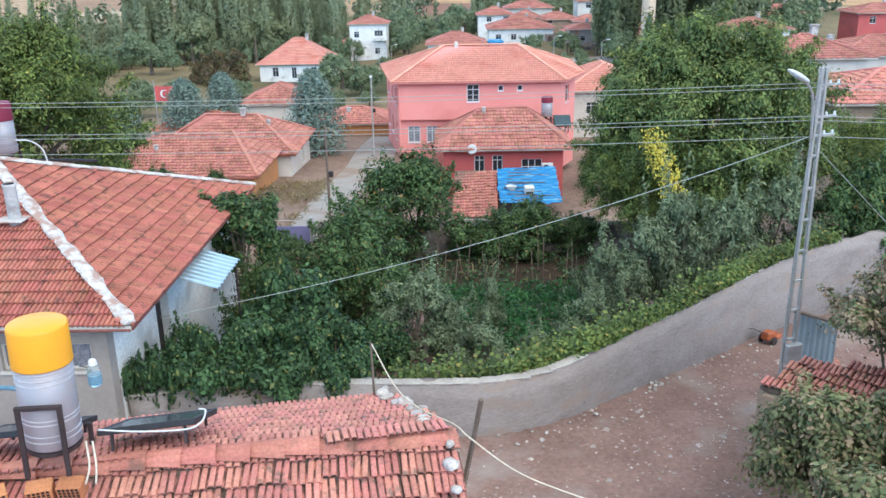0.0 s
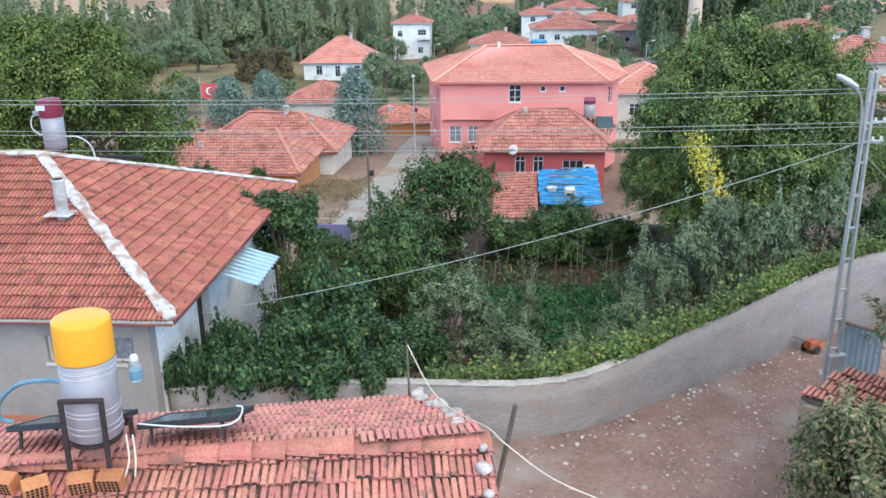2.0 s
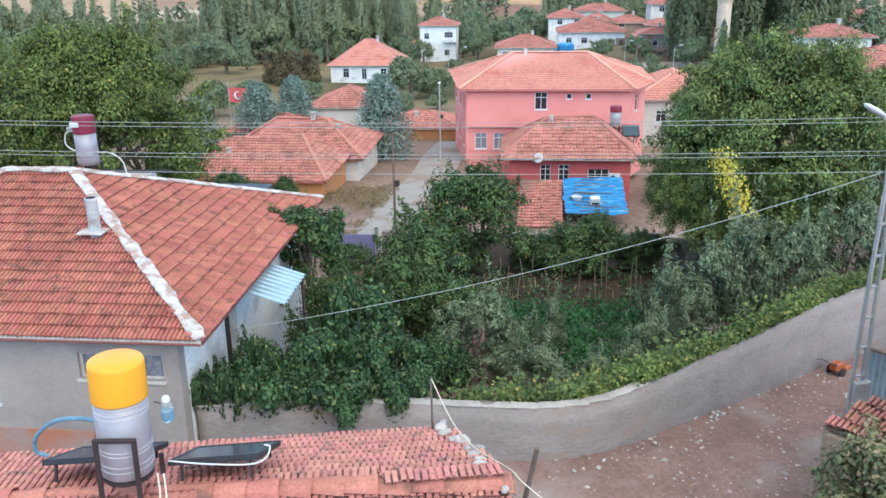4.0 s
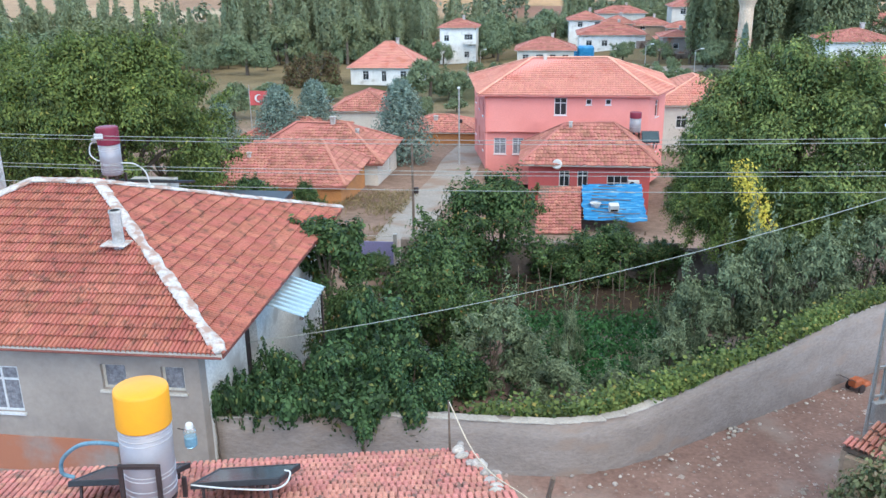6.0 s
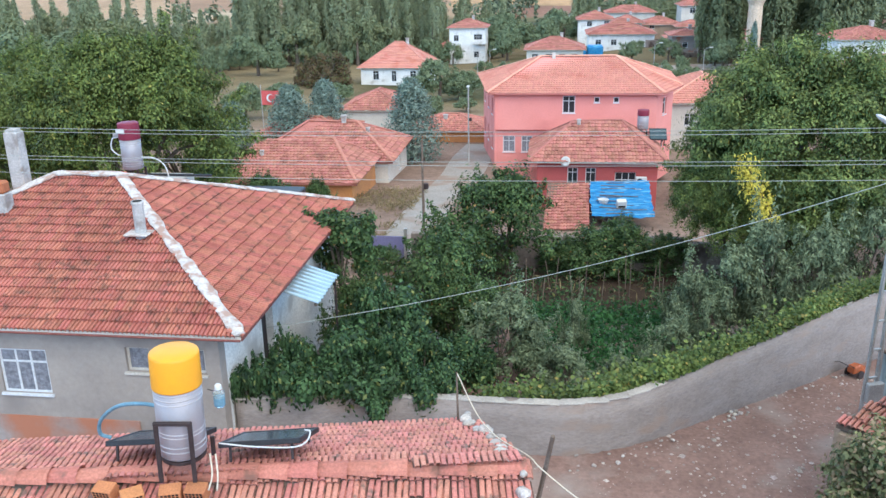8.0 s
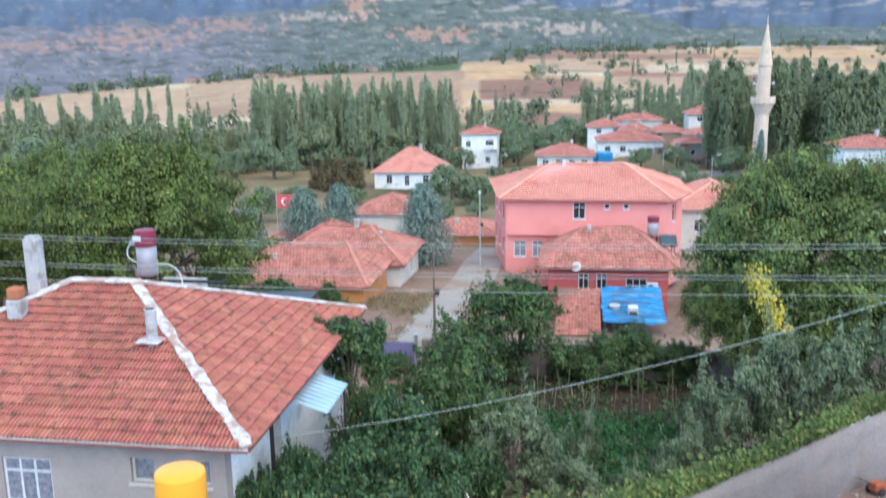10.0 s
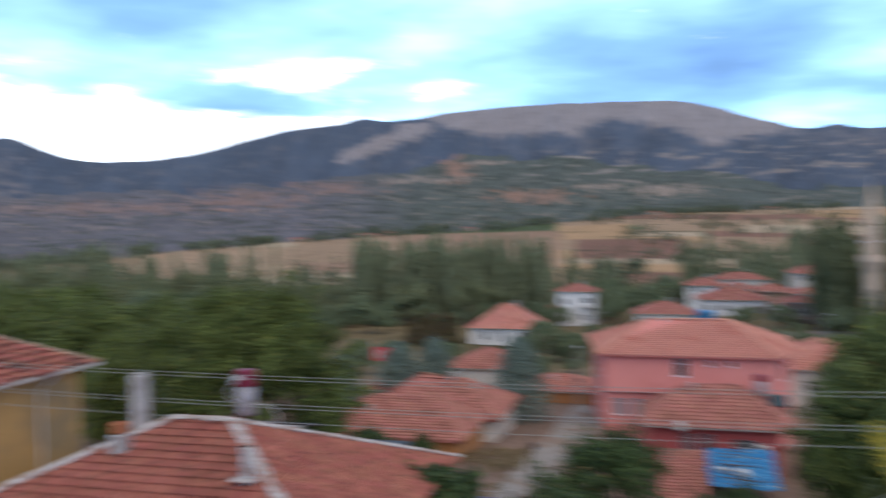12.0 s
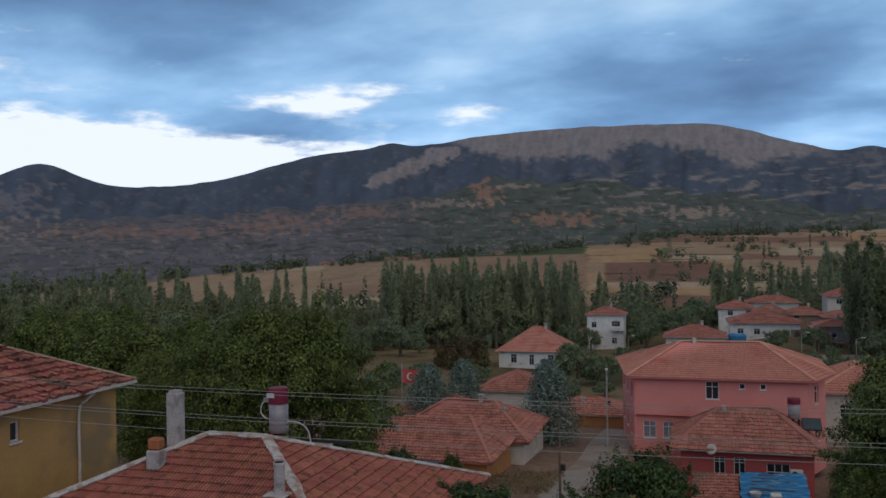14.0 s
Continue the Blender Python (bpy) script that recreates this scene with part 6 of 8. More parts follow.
    part("wall", Geo().box(-0.2, 56.2, -7.0, 2.5, 56.5, -5.75).box(-0.2, 56.5, -7.0, 0.1, 61.0, -5.6), RENDER_TAN, s)
    t = thing("tarpaulin_shed", Matrix(), "shed roofed with a wrinkled bright blue tarpaulin tied down with cords", "shed")
    X, Y = np.meshgrid(np.linspace(2.75, 6.85, 42), np.linspace(56.7, 61.3, 40))
    Z = -5.6 + (Y - 55.4) * 0.29 + 0.17 * np.abs(np.sin(Y * 4.4 + 1.5 * fbm(X * 0.7, Y * 0.7, 8, 3) + 0.5 * np.sin(X * 1.3))) + 0.12 * fbm(X * 3, Y * 3, 3, 3)
    X = X + 0.35 * (fbm(X * 0 + 2, Y * 1.4, 6, 3) - 0.5)
    Y = Y - 0.5 * (fbm(X * 1.2, X * 0, 7, 3) - 0.4) * smooth(58.5, 56.7, Y)
    k = 42
    V = np.stack([X, Y, Z], -1).reshape(-1, 3)
    F = [(i * k + j, i * k + j + 1, (i + 1) * k + j + 1, (i + 1) * k + j) for i in range(39) for j in range(k - 1)]
    part("tarpaulin", Geo().add(V, F), BLUE_TARP, t, "wrinkled blue tarpaulin", True)
    part("post", Geo().box(2.85, 56.1, -7, 2.97, 56.22, -5.5), WOOD, t)
    part("post", Geo().box(6.65, 56.1, -7, 6.77, 56.22, -5.5), WOOD, t)
    part("back_wall", Geo().box(2.75, 61.0, -7, 6.8, 61.2, -4.1), RENDER_PINK_DEEP, t)
    for i in range(6):
        y = 57.2 + i * 0.75
        part("cord", Geo().tube([(2.7, y, -5.46 + (y - 55.4) * 0.29), (4.8, y + 0.1, -5.42 + (y - 55.4) * 0.29), (6.9, y - 0.1, -5.46 + (y - 55.4) * 0.29)], 0.02, n=4), ROPE, t)
    for i in range(11):
        y, x = 57.1 + i * 0.37 + rng.normal() * 0.06, 2.9 + rng.random() * 1.2
        L, dy = rng.uniform(1.6, 2.9), rng.normal() * 0.14
        z = lambda q: -5.6 + (q - 55.4) * 0.29 + 0.22  # noqa: E731
        tagged(part("lath", Geo().tube([(x, y, z(y)), (min(6.8, x + L), y + dy, z(y + dy))], 0.035, 0.025, 5), WOOD), "thin grey wooden lath weighing down the blue tarpaulin", "lath", "laths on the tarpaulin")
    k = thing("storage_box", pose(4.75, 57.9, -4.68, 16, 0, 8), "white box with a dark slot lying on the tarpaulin", "box")
    part("box_body", Geo().soft_box(-0.32, -0.22, 0, 0.32, 0.22, 0.5, 0.03), WHITE_PLASTIC, k)
    # thin dark plate on the face, its colour painted as a slot's shade
    part("slot", Geo().box(-0.24, -0.226, 0.06, 0.24, -0.222, 0.2), DARK_INSIDE, k)
    a = thing("air_unit", pose(6.0, 62.25, -4.2), "white box on the pink wall above the tarpaulin", "air conditioner")
    part("casing", Geo().soft_box(0, -0.3, 0, 0.8, 0.0, 0.55, 0.03), WHITE_PLASTIC, a)
    part("grille", Geo().lathe([(0.2, 0), (0.2, 0.01)], 16), DARK_STEEL, a).matrix_local = pose(0.3, -0.302, 0.27, 90)
    b2 = thing("plastic_basin", pose(3.6, 58.4, -4.62), "white plastic tub lying on the tarpaulin", "tub")
    part("tub", Geo().lathe([(0.25, 0), (0.38, 0.3), (0.36, 0.31), (0.23, 0.03)], 16), WHITE_PLASTIC, b2)


small_pink_house()


def old_houses():
    rng = np.random.default_rng(43)
    house("white_cottage", "low white cottage with a faded red tile roof", pose(-22.4, 63.0, -5.15), 10.3, 8.2, 2.25, 20, RENDER_CREAM, TILE_PATCH, rng, 0.5, (("right", 4.5, 0.5, 0.8, 1.0, 1),), True, ((5.9, 4.9, 4.7, 0.35), (8.1, 3.6, 4.0, 0.26)), TILE_PATCH, ridge_line=((3.0, 4.9, 4.3), (7.0, 5.0, 4.2)), soffit=TILE_PATCH)
    house("orange_cottage", "low orange mud-rendered cottage under an old red tile roof", pose(-22.6, 55.1, -4.5), 9.6, 7.5, 1.95, 24, RENDER_ORANGE, TILE_PATCH, rng, 0.45, (), True, ((2.4, 3.4, 3.2, 0.25),), TILE_PATCH, ridge_line=((1.5, 5.9, 3.25), (6.9, 6.3, 3.6)), soffit=TILE_PATCH)
    house("back_cottage", "small cottage with a red hip roof and pale walls", pose(-21.6, 88.2, -6.6), 6.2, 7.5, 3.2, 24, RENDER_CREAM, TILE_PATCH, rng, 0.5, (), True, ((6.0, 7.0, 4.6, 0.4),), TILE_PATCH)
    house("low_barn", "long low barn with a dull red roof and brown walls", pose(-14.0, 85.5, -7.4), 7.5, 6.0, 2.4, 20, RENDER_ORANGE, TILE_OLD_MANY, rng, 0.3, (), True, ((3.2, 2.0, 3.6, 0.4),), TILE_OLD_MANY)
    house("tiled_annex", "house with a pale orange tile roof behind the pink building", pose(11.0, 88.5, -5.9), 8.6, 11.0, 3.3, 24, RENDER_CREAM, TILE_PALE, rng, 0.6, (("front", 2.0, 1.0, 1.0, 1.2, 1),), True, (), TILE_RIDGE)
    house("red_shed_house", "low red roofed house beside the blue spruces", pose(-26.5, 76.0, -5.6), 8.0, 6.0, 2.0, 18, RENDER_TAN, TILE_PATCH, rng, 0.4, (), True, (), TILE_PATCH)


old_houses()


def far_houses():
    rng = np.random.default_rng(44)
    W, C = RENDER_WHITE, RENDER_CREAM
    rows = [
        # name, label, x, y, base, w, d, wall_h, pitch, wall, tiles, openings
        ("white_farmhouse", "white farmhouse with an orange tiled roof among trees", -34.7, 155, -10.2, 12.4, 11, 2.95, 34, W, TILE_PALE, (("front", 2.2, 0.8, 1.1, 1.6, 1), ("front", 9.0, 0.8, 1.1, 1.6, 1), ("front", 5.6, 0.5, 0.9, 1.9, 1))),
        ("white_villa", "two-storey white house with a red hip roof and balconies", -25.0, 209, -12.8, 8.6, 8, 8.3, 22, W, TILE_PATCH, (("front", 1.0, 5.2, 1.2, 1.4, 1), ("front", 5.8, 4.8, 2.0, 2.0, 2), ("front", 1.0, 1.4, 1.2, 1.4, 1), ("front", 5.8, 1.4, 1.2, 1.4, 1))),
        ("cream_house", "cream house with a row of windows under a red hip roof", -5.4, 171, -9.2, 10.8, 9, 3.4, 22, C, TILE_PATCH, (("front", 1.0, 1.2, 1.2, 1.4, 1), ("front", 3.6, 1.2, 1.4, 1.4, 2), ("front", 6.2, 1.2, 1.2, 1.4, 1), ("front", 8.6, 1.2, 1.2, 1.4, 1))),
        ("white_house", "white-fronted house with a red tiled roof and grey side", 7.0, 188, -8.0, 13.5, 10, 3.6, 20, W, TILE_PATCH, (("front", 1.4, 1.3, 1.2, 1.2, 1), ("front", 4.6, 1.3, 1.2, 1.2, 1))),
        ("pale_house", "pale two-storey house with a red roof up the slope", 5.4, 214, -7.8, 8, 8, 4.6, 22, W, TILE_PATCH, (("front", 2.0, 3.0, 1.2, 1.2, 1), ("front", 6.0, 3.0, 1.2, 1.2, 1))),
        ("brown_house", "brown village house with a dull red roof", 20.0, 214, -7.4, 9, 8, 2.9, 20, RENDER_TAN, TILE_PATCH, (("front", 2.0, 2.0, 1.2, 1.2, 1),)),
        ("upper_house", "cream house with a red roof on the higher ground", 30.5, 224, -5.8, 11, 9, 5.0, 24, C, TILE_PATCH, (("front", 2.0, 3.2, 1.3, 1.3, 1), ("front", 6.5, 3.2, 1.3, 1.3, 1))),
        ("brick_house", "unplastered brick house below the poplars", 22.0, 172, -8.0, 6.0, 7, 4.6, 15, RENDER_RED, TILE_OLD_MANY, (("front", 2.0, 2.4, 1.0, 1.0, 0),)),
        ("low_house", "low house with a dull red roof behind the white house", 13.0, 232, -7.0, 12, 8, 4.2, 20, C, TILE_PATCH, ()),
        ("slope_house", "village house with a red roof on the far slope", 36.5, 240, -5.4, 10, 8, 4.8, 20, C, TILE_PATCH, (("front", 3.0, 1.6, 1.2, 1.2, 1),)),
        ("side_house", "village house with a weathered red hip roof", 24.6, 71.0, -2.0, 7.6, 7, 4.4, 20, C, TILE_PATCH, (("front", 2.0, 1.6, 1.1, 1.2, 1),)),
        ("upper_lane_house", "house with old red tiles beside the upper lane", 19.2, 45.5, -1.2, 9, 7, 4.4, 16, RENDER_TAN, TILE_OLD_MANY, ()),
        ("roadside_house", "pale house with a faded tile roof up the road", 36.0, 84.0, -3.2, 10, 8, 4.2, 18, C, TILE_PATCH, (("front", 2.0, 1.6, 1.1, 1.2, 1),)),
        ("hip_roof_house", "pale grey-green house under a steep red hip roof", 36.5, 98.0, -6.3, 9.6, 8, 4.4, 29, C, TILE_PATCH, (("front", 2.0, 1.8, 1.1, 1.2, 1), ("front", 6.0, 1.8, 1.1, 1.2, 1))),
        ("red_house", "bright red-walled house with a tiled roof", 71.5, 160.0, -4.8, 10, 8, 4.4, 18, RENDER_PINK_DEEP, TILE_PATCH, (("front", 2.0, 2.6, 1.1, 1.2, 1), ("front", 6.0, 2.6, 1.1, 1.2, 1))),
        ("corner_house", "grey-white house with a tiled roof on the slope", 40.0, 132.0, -5.0, 9, 8, 4.4, 18, W, TILE_PATCH, ()),
        ("hill_house", "village house with a red roof up on the rise", 52.0, 190.0, -6.0, 12, 9, 5.0, 20, C, TILE_PATCH, ()),
        ("west_house", "white house with a red roof west of the walnut trees", -54.0, 37.0, -2.6, 9, 8, 7.2, 18, W, TILE_PATCH, ()),
        ("stone_barn", "low stone barn with a sagging patched tile roof", 24.2, 196, -8.2, 7.5, 6, 2.2, 18, RENDER_TAN, TILE_OLD_MANY, (("front", 3.0, 0.4, 0.9, 1.4, 0),)),
        ("mud_cottage", "brown mud cottage with a small dull red roof", 27.5, 206, -7.4, 6.5, 6, 3.0, 20, RENDER_TAN, TILE_PATCH, (("front", 1.2, 1.1, 0.9, 1.0, 0),)),
        ("orange_shed", "orange block shed with a shallow tiled roof", 29.0, 178, -7.6, 6.0, 5, 2.6, 12, RENDER_ORANGE, TILE_PATCH, ()),
        ("gabled_cottage", "small cream cottage with a red roof behind the white house", 13.2, 208, -7.6, 6.5, 6, 4.0, 24, C, TILE_PATCH, (("front", 1.0, 1.8, 0.9, 1.0, 0), ("front", 4.0, 1.8, 0.9, 1.0, 0))),
        ("slope_cottage", "pink-walled cottage with a faded roof on the far slope", 39.0, 206, -6.6, 8, 7, 3.4, 22, RENDER_PINK, TILE_PATCH, (("front", 2.0, 1.2, 1.0, 1.1, 0),)),
        ("east_house", "cream house with a faded red roof beyond the poplars", 58.0, 172, -6.0, 10, 8, 4.6, 22, C, TILE_PATCH, (("front", 2.0, 2.0, 1.1, 1.2, 1), ("front", 6.0, 2.0, 1.1, 1.2, 1))),
        ("smoky_cottage", "small dull cottage by the stream trees", -30.0, 224.0, -13.6, 6, 6, 3.2, 20, RENDER_TAN, TILE_OLD_MANY, ()),
    ]
    for name, label, x, y, base, w, d, wh, pitch, wall, tiles, ops in rows:
        house(name, label, pose(x, y, base), w, d, wh, pitch, wall, tiles, rng, 0.6, ops, y < 150, ((w * 0.62, d * 0.55, wh + 0.5 * min(w, d) * math.tan(radians(pitch)) + 0.9, 0.55),), tiles, low=3.0)
    # long pale farm sheds along the upper edge of the fields
    for az, w in ((42.0, 16), (37.5, 22), (24.6, 15), (20.3, 20), (18.4, 9), (13.2, 12), (1.0, 14), (-3.6, 12), (-6.2, 18)):
        d = float(field_edge(az)) - 12
        x, y = -d * math.sin(radians(az)), d * math.cos(radians(az))
        house("farm_shed", "long low pale farm shed at the upper edge of the fields", pose(x, y, gz(x, y), 0, 0, az), w, 7, 2.9, 14, RENDER_TAN, TILE_PATCH, rng, 0.3, [("front", 2.0 + 4.0 * k, 0.9, 1.4, 1.2, 0) for k in range(w // 5)], False, (), TILE_PATCH, "farm sheds", low=3.0)
    for x0, y0, x1, y1, h in ((18.5, 186.0, 27.0, 188.5, 1.5), (20.0, 192.0, 29.5, 190.0, 1.3), (21.0, 164.0, 30.5, 167.0, 1.2), (31.0, 198.0, 37.0, 196.0, 1.6)):
        a, e = Vector((x0, y0, gz(x0, y0))), Vector((x1, y1, gz(x1, y1)))
        n = 9
        g = Geo()
        for k in range(n):
            p, q = a.lerp(e, k / n), a.lerp(e, (k + 1) / n)
            g.soft_box(p.x, p.y - 0.25, min(p.z, q.z) - 1.0, q.x, p.y + 0.25, p.z + h * rng.uniform(0.75, 1.1), 0.05)
        tagged(part("stone_wall", g, EARTH_WALL), "crumbling earth-brown stone wall between village yards", "wall", "yard walls")
    b = thing("balcony", pose(-19.2, 208.2, -8.2), "white balcony on the two-storey house", "balcony")
    part("slab", Geo().box(0, -0.6, 0, 3.0, 0.75, 0.2), RENDER_WHITE, b)
    part("railing", Geo().box(0, -0.6, 0.2, 3.0, -0.5, 1.1), RENDER_WHITE, b)
    t = thing("blue_shed", pose(6.4, 178.0, -9.0), "bright blue tarpaulin shed between the houses", "shed")
    part("cover", Geo().soft_box(0, 0, -1, 3.2, 3, 3.2, 0.3), BLUE_TARP, t)
    part("lean_cover", Geo().soft_box(-1.4, 0.4, -1, -0.05, 2.6, 2.2, 0.3), BLUE_TARP, t)
    # upper lane across the slope
    sheet("upper_lane", np.linspace(10, 34, 30), np.linspace(150, 156, 6), LANE, "pale lane crossing the slope below the brick house", "road", 0.15)
    for x, y in ((-14.5, 166), (16.5, 150), (23.4, 143), (-12.9, 176)):
        z = gz(x, y)
        o = thing("street_lamp", pose(x, y, z), "slim street lamp pole with a white head", "street lamp", "street lamps")
        part("pole", Geo().tube([(0, 0, -0.5), (0, 0, 4.6)], 0.07, 0.05, 8), STEEL, o)
        part("arm", Geo().tube([(0, 0, 4.5), (0.4, 0, 4.75), (0.8, 0, 4.85)], 0.04), STEEL, o)
        part("lamp_head", Geo().soft_box(0.7, -0.12, 4.8, 1.3, 0.12, 4.94, 0.04), WHITE_PLASTIC, o)


far_houses()


def minarets():
    ob = thing("minaret", pose(31.7, 148.3, -11), "pale stone minaret with one balcony and a pointed cone", "minaret")
    part("shaft", Geo().lathe([(1.5, 0), (1.36, 3.0), (1.18, 3.2), (1.10, 14.2), (1.2, 14.6), (1.45, 15.2), (1.72, 15.9), (1.72, 16.1)], 16), MINARET, ob)
    bal = part("balcony", Geo().lathe([(1.76, 16.1), (1.95, 16.15), (1.95, 17.2), (1.84, 17.2), (1.84, 16.2), (1.1, 16.2)], 16), MINARET, ob)
    part("upper_shaft", Geo().lathe([(1.04, 16.2), (1.0, 22.0), (1.13, 22.1), (1.13, 22.5)], 16), MINARET, ob)
    part("cone", Geo().lathe([(1.12, 22.5), (0.62, 25.6), (0.07, 28.8)], 16), MINARET, ob)
    part("finial", Geo().lathe([(0.05, 28.75), (0.14, 29.1), (0.04, 29.3), (0.1, 29.5), (0.02, 30.0)], 8), STEEL, ob)
    for a in (20, 200):
        part("loudspeaker", Geo().lathe([(0.06, 0), (0.1, 0.3), (0.26, 0.6)], 10), WHITE_PLASTIC, bal).matrix_local = pose(1.2 * math.cos(radians(a)), 1.2 * math.sin(radians(a)), 19.3, 0, 90, a)
    o2 = thing("white_minaret", pose(-201.2, 166.1, -12), "slender white minaret with two balconies and a blue-violet cone", "minaret")
    part("shaft", Geo().lathe([(1.5, 0), (1.3, 9.8), (2.2, 10.4), (2.2, 11.3), (1.2, 11.3)], 14), RENDER_CREAM, o2)
    part("upper_shaft", Geo().lathe([(1.15, 11.3), (1.15, 17.0), (2.0, 17.5), (2.0, 18.3), (1.05, 18.3), (1.05, 22.0)], 14), RENDER_CREAM, o2)
    part("cone", Geo().lathe([(1.2, 22.0), (0.6, 25.0), (0.05, 27.0)], 12), LEAD, o2)
    part("finial", Geo().lathe([(0.1, 26.9), (0.25, 27.6), (0.05, 28.4)], 8), WHITE_PLASTIC, o2)


minarets()


# ---- the ochre house beside the grey one ----
def ochre_house():
    rng = np.random.default_rng(51)
    ob = thing("ochre_house", Matrix(), "two-storey ochre yellow house with a wide red tile roof", "house")
    x0, y0, x1, y1, top = -36.0, 18.2, -20.3, 27.8, 6.45
    th = 0.3
    right = [(1.25, 4.15, 2.75, 5.75), (4.55, 5.35, 4.95, 6.0)]
    m = pose(x1, y0 + th, -1, 0, 0, 90)
    wall = part("wall", wall_with_holes(Geo(), y1 - y0 - th, top + 1, th, [(a - th, b + 1, c - th, d + 1) for a, b, c, d in right], m), RENDER_YELLOW, ob)
    for a, b, c, d in right:
        window(wall, pose(x1, y0 + a, b, 0, 0, 90), c - a, d - b, 2 if c - a > 1 else 0, FRAME_WHITE, True, False, 0.08, cross=c - a > 1)
    part("wall", Geo().box(x0, y0, -1, x1 - 0.002, y0 + th, top), RENDER_OLIVE, ob, "faded olive end wall")
    part("corner_pipe", Geo().tube([(x1 + 0.06, y0 + 0.02, top), (x1 + 0.06, y0 + 0.02, -0.5)], 0.06, n=8), DARK_STEEL, ob)
    part("wall", Geo().box(x0, y1 - th, -1, x1 - th - 0.002, y1, top), RENDER_YELLOW, ob)
    part("wall", Geo().box(x0, y0 + th, -1, x0 + th, y1 - th, top), RENDER_YELLOW, ob)
    # solid dark fill whose colour serves as indoor shade
    part("inside", Geo().box(x0 + 0.4, y0 + 0.4, -0.5, x1 - 0.75, y1 - 0.4, top - 0.2), DARK_INSIDE, ob)
    planes, ridge, hips = hip_planes(-36.5, 17.45, -19.8, 28.3, 6.5, 9.1)
    g = Geo()
    for p in planes:
        slab(g, p, 0.12)
    roof = part("roof", g, RENDER_CREAM, ob)
    t = Geo()
    for p in planes:
        tile_field(t, p, 0.24, 0.40, rng, True, 0.08, 0.045)
    tagged(part("tiling", t, TILE_WORN, roof), kind="stuff")
    for a, b in hips + [ridge]:
        part("hip_mortar", lumpy_ridge(Geo(), Vector(a) + Vector((0, 0, 0.06)), Vector(b) + Vector((0, 0, 0.05)), 0.13, rng, 0.12, 0.4), RENDER_TAN, roof, "crumbling grey-brown mortar")
    part("fascia", Geo().box(-19.8, 17.45, 6.42, -19.75, 28.3, 6.52), RENDER_CREAM, roof)
    part("downpipe", Geo().tube(curve_points([(-19.85, 26.1, 6.4), (-20.05, 25.9, 6.15), (-20.22, 25.75, 5.8), (-20.22, 25.75, 4.0), (-20.22, 25.75, 0.2)], 4), 0.05, n=8), RENDER_CREAM, ob, "cream downpipe")
    part("chimney", Geo().soft_box(-24.75, 21.3, 7.4, -24.15, 21.9, 9.05, 0.04), RENDER_TAN, ob, "broad low rendered chimney")
    part("chimney", Geo().soft_box(-24.2, 23.6, 7.6, -23.75, 24.0, 9.0, 0.04), BRICK, ob, "small brick chimney")
    tk = solar_heater(pose(-26.0, 25.2, 8.35), YELLOW_CAP, "upright solar water tank with a yellow cap on the ochre house", "yellow plastic cap", 0.56, 1.5, 0.52, False)
    part("stand", Geo().box(-0.3, -0.3, -1.0, -0.2, -0.2, 0).box(0.2, -0.3, -1.0, 0.3, -0.2, 0).box(-0.3, 0.2, -1.0, -0.2, 0.3, 0).box(0.2, 0.2, -1.0, 0.3, 0.3, 0), DARK_STEEL, tk)
    p = thing("solar_collector", pose(-25.2, 25.2, 8.35, 10, 12, 0), "solar panel edge beside the tank on the ochre house", "solar panel", "solar panels")
    part("frame", Geo().soft_box(0, 0, 0, 1.3, 0.5, 0.06, 0.01), STEEL, p)
    part("leg", Geo().box(0.1, 0.1, -0.9, 0.16, 0.16, 0).box(1.4, 0.1, -0.7, 1.46, 0.16, 0), STEEL, p)
    o = thing("steel_pole", pose(-17.25, 17.0, 0), "plain grey steel pole standing before the ochre house", "pole")
    part("shaft", Geo().tube([(0, 0, -0.3), (0, 0, 8.55)], 0.095, 0.08, 10), STEEL, o)
    part("top_bracket", Geo().box(-0.28, -0.05, 8.35, 0.12, 0.05, 8.45).box(-0.3, -0.04, 8.45, -0.22, 0.04, 8.6), STEEL, o)


ochre_house()


